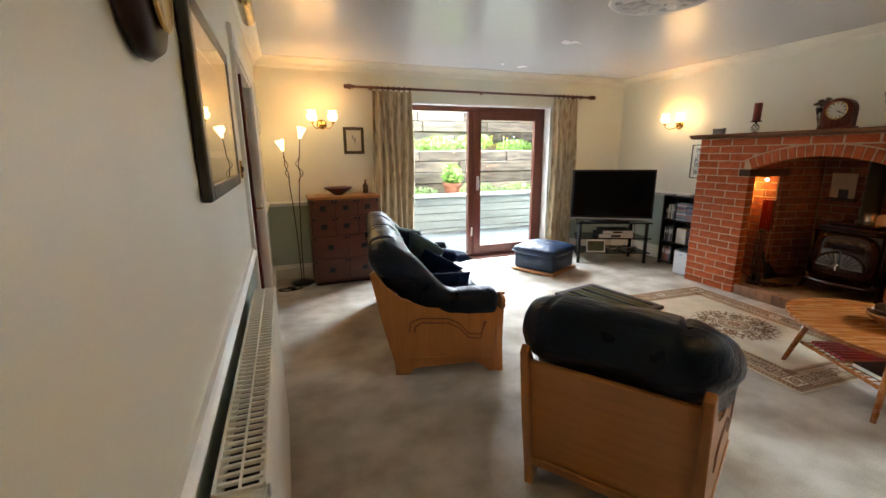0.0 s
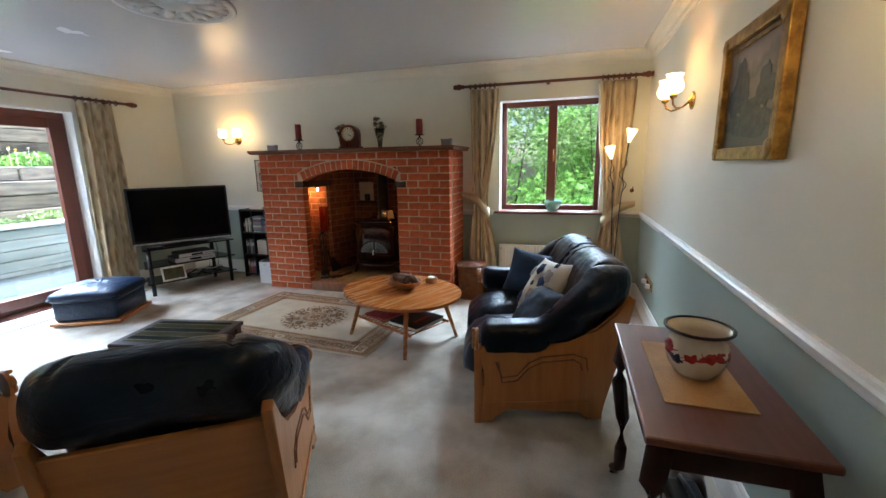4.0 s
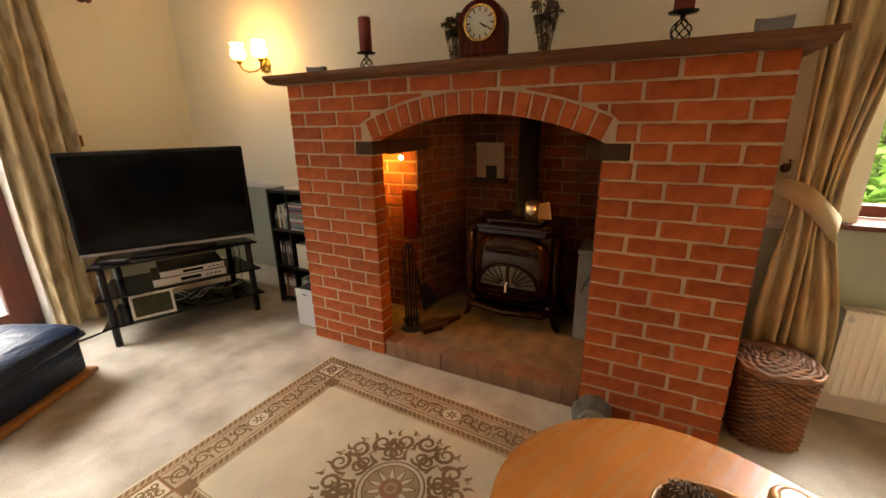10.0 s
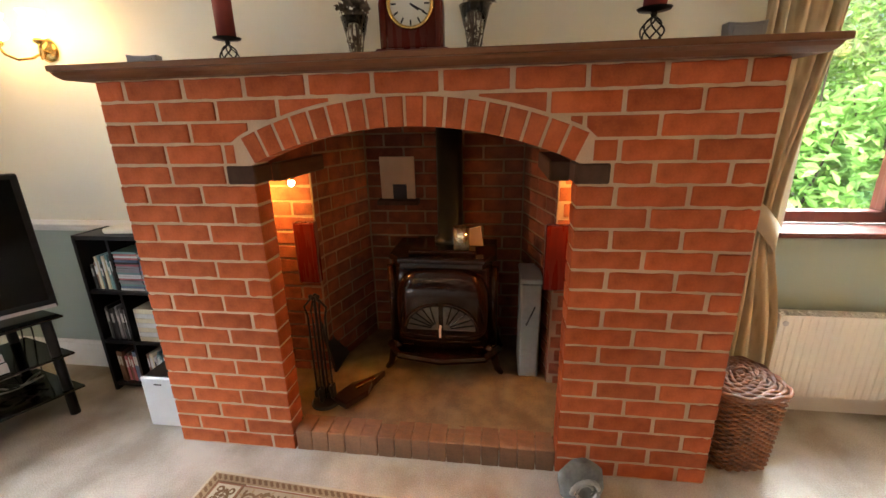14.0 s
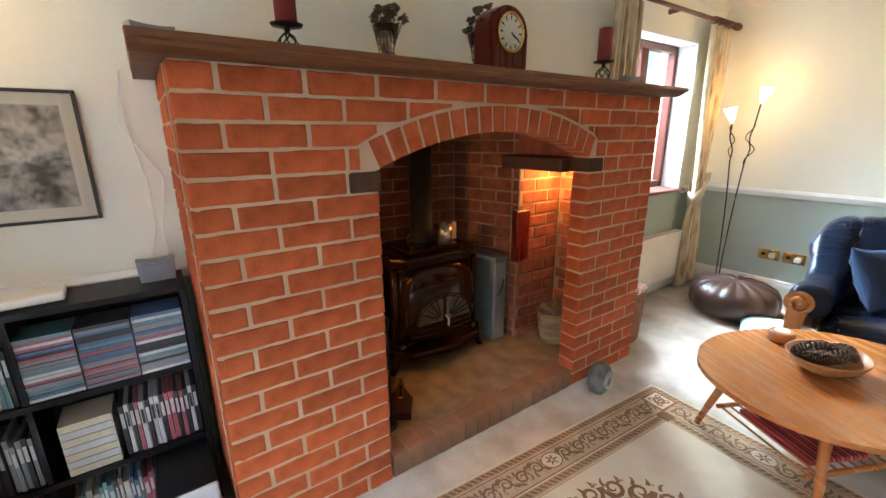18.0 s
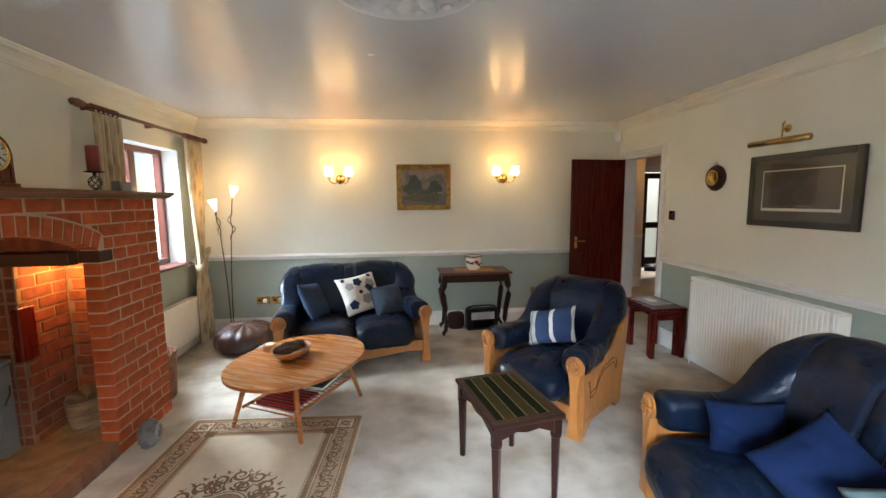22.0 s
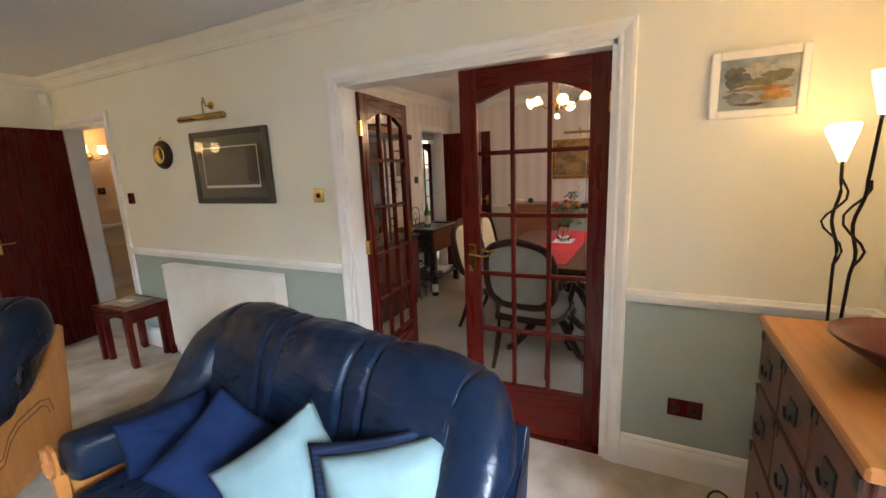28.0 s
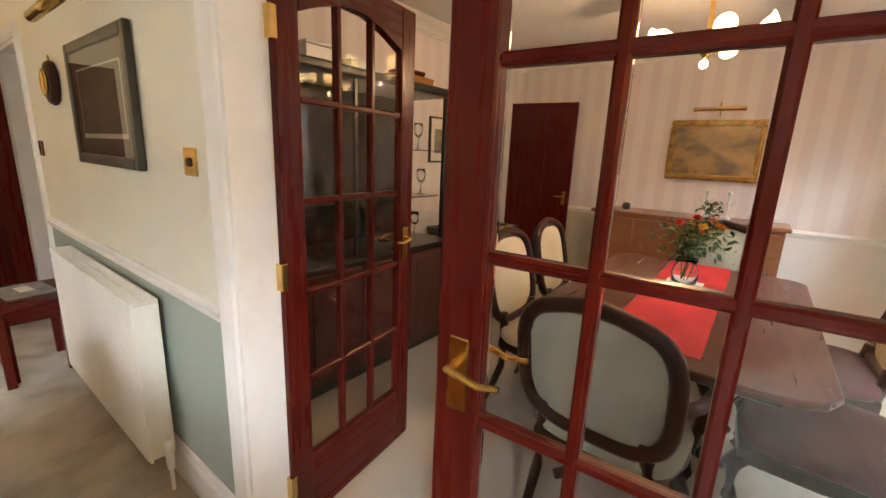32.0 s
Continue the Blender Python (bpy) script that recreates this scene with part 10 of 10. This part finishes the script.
for i in range(16):
    a, z = rp.uniform(0, 6.28), rp.uniform(0.055, 0.108)
    d = Vector((math.cos(a), math.sin(a), 0))
    bm = bmesh.new()
    R = rp.uniform(0.012, 0.026)
    c = d * 0.0925 + Vector((0, 0, z))
    t = Vector((-d.y, d.x, 0))
    ring = [bm.verts.new(c - d * 0.0025 * (u * u + 0) + t * R * (1 + 0.25 * math.cos(5 * u)) * math.cos(u) + Vector((0, 0, R * (1 + 0.25 * math.cos(5 * u)) * math.sin(u)))) for u in [2 * math.pi * k / 20 for k in range(20)]]
    cv = bm.verts.new(c + d * 0.002)
    for k in range(20):
        ring[k].co = Vector((ring[k].co.x, ring[k].co.y, 0)).normalized() * (0.0935 - 9.0 * (ring[k].co.z - 0.082) ** 2) + Vector((0, 0, ring[k].co.z))
    for k in range(20):
        bm.faces.new((ring[k], ring[(k + 1) % 20], cv))
    part("painted_flower", bm, mat("flower_paint", [(0.38, 0.03, 0.03), (0.42, 0.10, 0.06), (0.02, 0.025, 0.07)][i % 3], 0.25, vary=0.2) if i < 3 else bpy.data.materials[["flower_paint", "flower_paint.001", "flower_paint.002"][i % 3]], pt)
bm = bmesh.new()
lathe(bm, [(0.099, 0.150), (0.1025, 0.154), (0.1025, 0.160), (0.096, 0.161), (0.091, 0.156)], seg=32, caps=False)
part("rim", bm, mat("navy_rim", (0.015, 0.015, 0.03), 0.25), pt, "dark navy rim", True)
mr = thing("radio", "black radio cassette player on the carpet under the console", "radio", pose(1.76, 0.24, 0, 0, 0, 6))
part("body", bx(-0.19, -0.06, 0.0, 0.19, 0.06, 0.25, bev=0.02, seg=3), M_BLACK, mr)
part("display", bx(-0.14, 0.058, 0.13, 0.14, 0.064, 0.215, bev=0.003), M_SILVER, mr, "silver front panel")
part("dial", bx(-0.11, 0.064, 0.145, 0.07, 0.067, 0.20, bev=0.002), mat("pale_dial", (0.5, 0.52, 0.55), 0.3), mr)
part("cassette_door", bx(-0.12, 0.058, 0.03, 0.12, 0.066, 0.11, bev=0.006), M_SCREEN, mr)
bm = bmesh.new()
tube(bm, [(-0.18, 0, 0.22), (-0.17, 0, 0.265), (-0.1, 0, 0.28), (0.1, 0, 0.28), (0.17, 0, 0.265), (0.18, 0, 0.22)], 0.009, 8)
part("handle", bm, M_BLACK, mr, "", True)
bg = thing("shoulder_bag", "dark brown folded bag on the carpet under the console", "bag", pose(2.06, 0.19, 0, 0, 0, -4))
bm = bmesh.new()
puff(bm, (0, 0, 0.10), (0.10, 0.06, 0.10), 4, 32, 16, wrinkle=0.08)
part("body", bm, M_DARKWOOD, bg, "", True)

tr = thing("place_mat", "grey printed place mat on the nest of tables", "mat", pose(0.20, 1.10, 0.485, 0, 0, 8))
part("mat", bx(-0.12, -0.16, 0, 0.12, 0.16, 0.006, bev=0.002), mat("grey_print", (0.28, 0.28, 0.27), 0.3, col2=(0.12, 0.12, 0.12), scale=12, fine=50), tr)
part("paper", bx(-0.04, -0.09, 0.0062, 0.03, 0.04, 0.0075), M_COVING, tr, "slip of white paper")

# chest of drawers: bowl and bottle; cable on the carpet
M_REDBOWL = mat("dark_red_glaze", (0.14, 0.022, 0.025), 0.3, col2=(0.07, 0.012, 0.014), scale=9, bump=0.05, coat=0.3)
bm = bmesh.new()
lathe(bm, [(0.05, 0.0), (0.055, 0.006), (0.12, 0.05), (0.155, 0.078), (0.153, 0.083), (0.115, 0.058), (0.05, 0.016), (0.0, 0.012)], seg=40)
bw = thing("glazed_bowl", "wide dark red glazed bowl on the chest of drawers", "bowl", pose(0.76, 5.58, 0.98))
part("bowl", bm, M_REDBOWL, bw, "", True)
sbt = thing("small_bottle", "small brown glass bottle on the chest of drawers", "bottle", pose(1.08, 5.66, 0.98))
bm = bmesh.new()
lathe(bm, [(0.028, 0), (0.03, 0.004), (0.03, 0.09), (0.012, 0.115), (0.011, 0.14), (0.0, 0.141)], seg=18)
part("body", bm, mat("brown_glass", (0.10, 0.05, 0.02), 0.1, bump=0), sbt, "", True)
bm = bmesh.new()
lathe(bm, [(0.013, 0.138), (0.013, 0.158), (0.0, 0.159)], seg=14)
part("stopper", bm, M_BRASS, sbt)
cb = thing("power_cable", "black power cable looped on the carpet", "cable")
bm = bmesh.new()
tube(bm, [(0.10 + 0.10 * math.cos(i * 0.42) + 0.006 * i, 5.34 + 0.055 * math.sin(i * 0.42) + 0.002 * i, 0.007 + 0.004 * (i > 14)) for i in range(26)] + [(0.36, 5.42, 0.007), (0.40, 5.5, 0.007), (0.42, 5.6, 0.007)], 0.005, 6)
part("cable", bm, M_BLACK, cb, "", True)
part("plug", bx(0.17, 5.30, 0.002, 0.215, 5.345, 0.034, bev=0.006), M_BLACK, cb)

# window sill bowl
sg = thing("glass_bowl", "turquoise glass bowl on the window sill", "bowl", pose(5.005, 0.86, 0.898))
bm = bmesh.new()
lathe(bm, [(0.045, 0), (0.05, 0.006), (0.078, 0.05), (0.092, 0.10), (0.094, 0.125), (0.088, 0.124), (0.085, 0.10), (0.07, 0.052), (0.04, 0.014), (0.0, 0.012)], seg=36)
bmesh.ops.scale(bm, verts=bm.verts, vec=(0.8, 0.95, 0.9))
part("bowl", bm, mat("turquoise_glass", (0.16, 0.52, 0.42), 0.12, col2=(0.42, 0.70, 0.60), scale=8, bump=0.05, coat=0.5), sg, "", True)

# shelf unit with discs and books
SX0, SX1, SY0, SY1, SH = 4.70, 4.915, 4.10, 4.73, 0.885
su = thing("media_shelf", "black shelf unit full of discs and books", "shelf unit")
for a in ((SX0, SY0, 0, SX1, SY0 + 0.02, SH), (SX0, SY1 - 0.02, 0, SX1, SY1, SH)):
    part("side_panel", bx(*a, bev=0.002), M_BLACK, su)
part("back_board", bx(SX1 - 0.008, SY0 + 0.02, 0.02, SX1, SY1 - 0.02, SH - 0.02), M_BLACK, su)
for z in (0.03, 0.29, 0.575, SH - 0.022):
    part("shelf", bx(SX0 + 0.002, SY0 + 0.02, z, SX1 - 0.008, SY1 - 0.02, z + 0.02, bev=0.001), M_BLACK, su)
part("partition", bx(SX0 + 0.01, SY1 - 0.19, 0.05, SX1 - 0.01, SY1 - 0.175, SH - 0.022), M_BLACK, su)
rd = random.Random(31)
CASES = [mat("disc_case_" + n, c, 0.3, vary=0.1, bump=0.02) for n, c in (("pale", (0.55, 0.56, 0.58)), ("grey", (0.22, 0.23, 0.25)), ("blue", (0.08, 0.14, 0.26)), ("rose", (0.36, 0.10, 0.12)), ("dark", (0.03, 0.03, 0.035)), ("teal", (0.12, 0.24, 0.26)), ("cream", (0.60, 0.54, 0.40)), ("brown", (0.16, 0.08, 0.05)))]
for col in range(3):
    y = SY0 + 0.026 + col * 0.142
    for k in range(19):
        j = rd.uniform(0, 0.008)
        tagged(link("disc_case", bx(SX0 + 0.012 + j, y, 0.5955 + k * 0.0108, SX0 + 0.137 + j, y + 0.138, 0.5955 + k * 0.0108 + 0.0098), rd.choice(CASES[:6])), "slim plastic disc case in a stack", "disc case", group="stacked disc cases")


def spines(y0, y1, z, hmin, hmax, tmin, tmax, cols, label, nm):
    y = y0
    while y < y1 - tmax:
        t, h, j = rd.uniform(tmin, tmax), rd.uniform(hmin, hmax), rd.uniform(0, 0.012)
        b = thing(nm, label, "book" if nm == "book" else "disc case", pose(SX0 + 0.014 + j, y, z), nm + "s on the shelf unit")
        m = rd.choice(cols)
        part("cover", bx(0, 0, 0, 0.13, t - 0.001, h, bev=0.0015), m, b)
        part("spine_label", bx(-0.0006, t * 0.22, h * 0.55, 0.0, t * 0.78, h * 0.85), CASES[0] if m != CASES[0] else CASES[4], b)
        y += t


spines(SY0 + 0.025, SY0 + 0.26, 0.3105, 0.185, 0.192, 0.013, 0.016, [CASES[4], CASES[4], CASES[0], CASES[4], CASES[3]], "upright film disc case on the shelf", "film_case")
for k in range(7):
    tagged(link("film_case", bx(SX0 + 0.01, SY0 + 0.265, 0.3105 + k * 0.0265, SX0 + 0.14, SY0 + 0.40, 0.3105 + k * 0.0265 + 0.024), CASES[6] if k == 6 else CASES[0] if k % 2 else CASES[6]), "pale disc box set lying in a stack", "disc case", group="box sets in a stack")
spines(SY0 + 0.025, SY0 + 0.42, 0.0505, 0.15, 0.19, 0.010, 0.02, CASES, "upright worn paperback on the bottom shelf", "book")
spines(SY1 - 0.170, SY1 - 0.03, 0.596, 0.12, 0.19, 0.012, 0.02, [CASES[6], CASES[4], CASES[5], CASES[7]], "upright book on the top shelf", "book")
spines(SY1 - 0.170, SY1 - 0.03, 0.3105, 0.15, 0.19, 0.012, 0.016, [CASES[4], CASES[1]], "dark upright film case on the shelf", "film_case")
spines(SY1 - 0.170, SY1 - 0.03, 0.0505, 0.15, 0.19, 0.012, 0.02, [CASES[7], CASES[2], CASES[3]], "upright worn paperback on the bottom shelf", "book")
rt = thing("router", "flat white router on top of the shelf unit", "router", pose(4.80, 4.50, SH, 0, 0, 5))
part("body", bx(-0.06, -0.09, 0, 0.06, 0.09, 0.028, bev=0.01, seg=3), M_RAD, rt)
sw2 = thing("subwoofer", "silver subwoofer box standing beside the brick breast", "speaker", pose(4.60, 4.20, 0, 0, 0, 0))
part("cabinet", bx(-0.13, -0.085, 0.015, 0.14, 0.085, 0.275, bev=0.006), M_BLACK, sw2)
part("front_panel", bx(-0.145, -0.086, 0.012, -0.13, 0.086, 0.278, bev=0.005), M_SILVER, sw2, "silver front panel")
part("badge", bx(-0.1465, -0.02, 0.24, -0.145, 0.02, 0.246), M_BLACK, sw2)
for x in (-0.1, 0.11):
    for y in (-0.06, 0.06):
        part("foot", bx(x - 0.012, y - 0.012, 0, x + 0.012, y + 0.012, 0.015), M_BLACK, sw2)

# television stand: players, frame, cables, remote
TVP = pose(4.20, 5.10, 0, 0, 0, -25.2)
for lab, x, z, w, h in (("silver disc player on the glass shelf", 0.04, 0.332, 0.215, 0.055), ("slim silver recorder stacked on another player", 0.06, 0.387, 0.19, 0.045)):
    dv = thing("disc_player", lab, "disc player", TVP @ pose(x, -0.03, z), "players on the stand")
    part("case", bx(-w, -0.14, 0, w, 0.15, h, bev=0.004), M_BLACK, dv)
    part("front_panel", bx(-w, -0.146, 0.003, w, -0.14, h - 0.003, bev=0.002), M_SILVER, dv, "silver front")
    part("display", bx(-0.06, -0.148, h * 0.3, 0.06, -0.146, h * 0.7), M_SCREEN, dv)
    part("tray", bx(-w + 0.02, -0.148, h * 0.55, -0.08, -0.146, h * 0.8), M_SILVER, dv)
    for k in range(4):
        part("button", bx(0.09 + k * 0.025, -0.149, h * 0.4, 0.105 + k * 0.025, -0.146, h * 0.55), M_BLACK, dv)
pf = thing("framed_photo", "white framed dark photograph leaning under the stand", "picture frame", TVP @ pose(-0.20, -0.17, 0.143, -14, 0, 0))
for a in ((-0.12, 0, 0.12, 0.016), (-0.12, 0.144, 0.12, 0.16), (-0.12, 0.016, -0.104, 0.144), (0.104, 0.016, 0.12, 0.144)):
    part("frame", bx(a[0], -0.008, a[1], a[2], 0.008, a[3], bev=0.002), M_WHITE, pf)
part("photo", bx(-0.104, -0.004, 0.016, 0.104, 0.004, 0.144), mat("dark_photo", (0.05, 0.06, 0.03), 0.25, vary=0.3, scale=8), pf)
cbs = thing("cable_bundle", "tangle of dark cables on the low shelf", "cables", TVP @ pose(0.1, 0.02, 0.143))
for k in range(7):
    bm = bmesh.new()
    ph = rd.uniform(0, 6)
    tube(bm, [(-0.18 + 0.02 * i, 0.08 * math.sin(i * 0.5 + ph) * (1 - i / 40), 0.012 + 0.03 * abs(math.sin(i * 0.33 + ph))) for i in range(24)], 0.004, 5)
    part("cable", bm, M_BLACK if k % 3 else M_SILVER, cbs, "", True)
lc = thing("hanging_cable", "black cables hanging behind the television stand", "cables")
for k in range(3):
    bm = bmesh.new()
    tube(bm, [TVP @ Vector((0.30 + 0.05 * k, 0.24, 0.60)), TVP @ Vector((0.36 + 0.04 * k, 0.27, 0.35)), TVP @ Vector((0.30 + 0.06 * k, 0.25, 0.1)), TVP @ Vector((0.2 + 0.06 * k, 0.27, 0.008))], 0.004, 5)
    part("cable", bm, M_BLACK, lc, "", True)
rm = thing("remote_control", "black remote control on the television stand", "remote", TVP @ pose(-0.34, -0.13, 0.532, 0, 0, 60))
part("body", bx(-0.022, -0.08, 0, 0.022, 0.08, 0.018, bev=0.006, seg=2), M_BLACK, rm)
for i in range(3):
    for j in range(5):
        part("button", bx(-0.014 + i * 0.011, -0.055 + j * 0.018, 0.018, -0.008 + i * 0.011, -0.046 + j * 0.018, 0.0195), M_SILVER, rm)
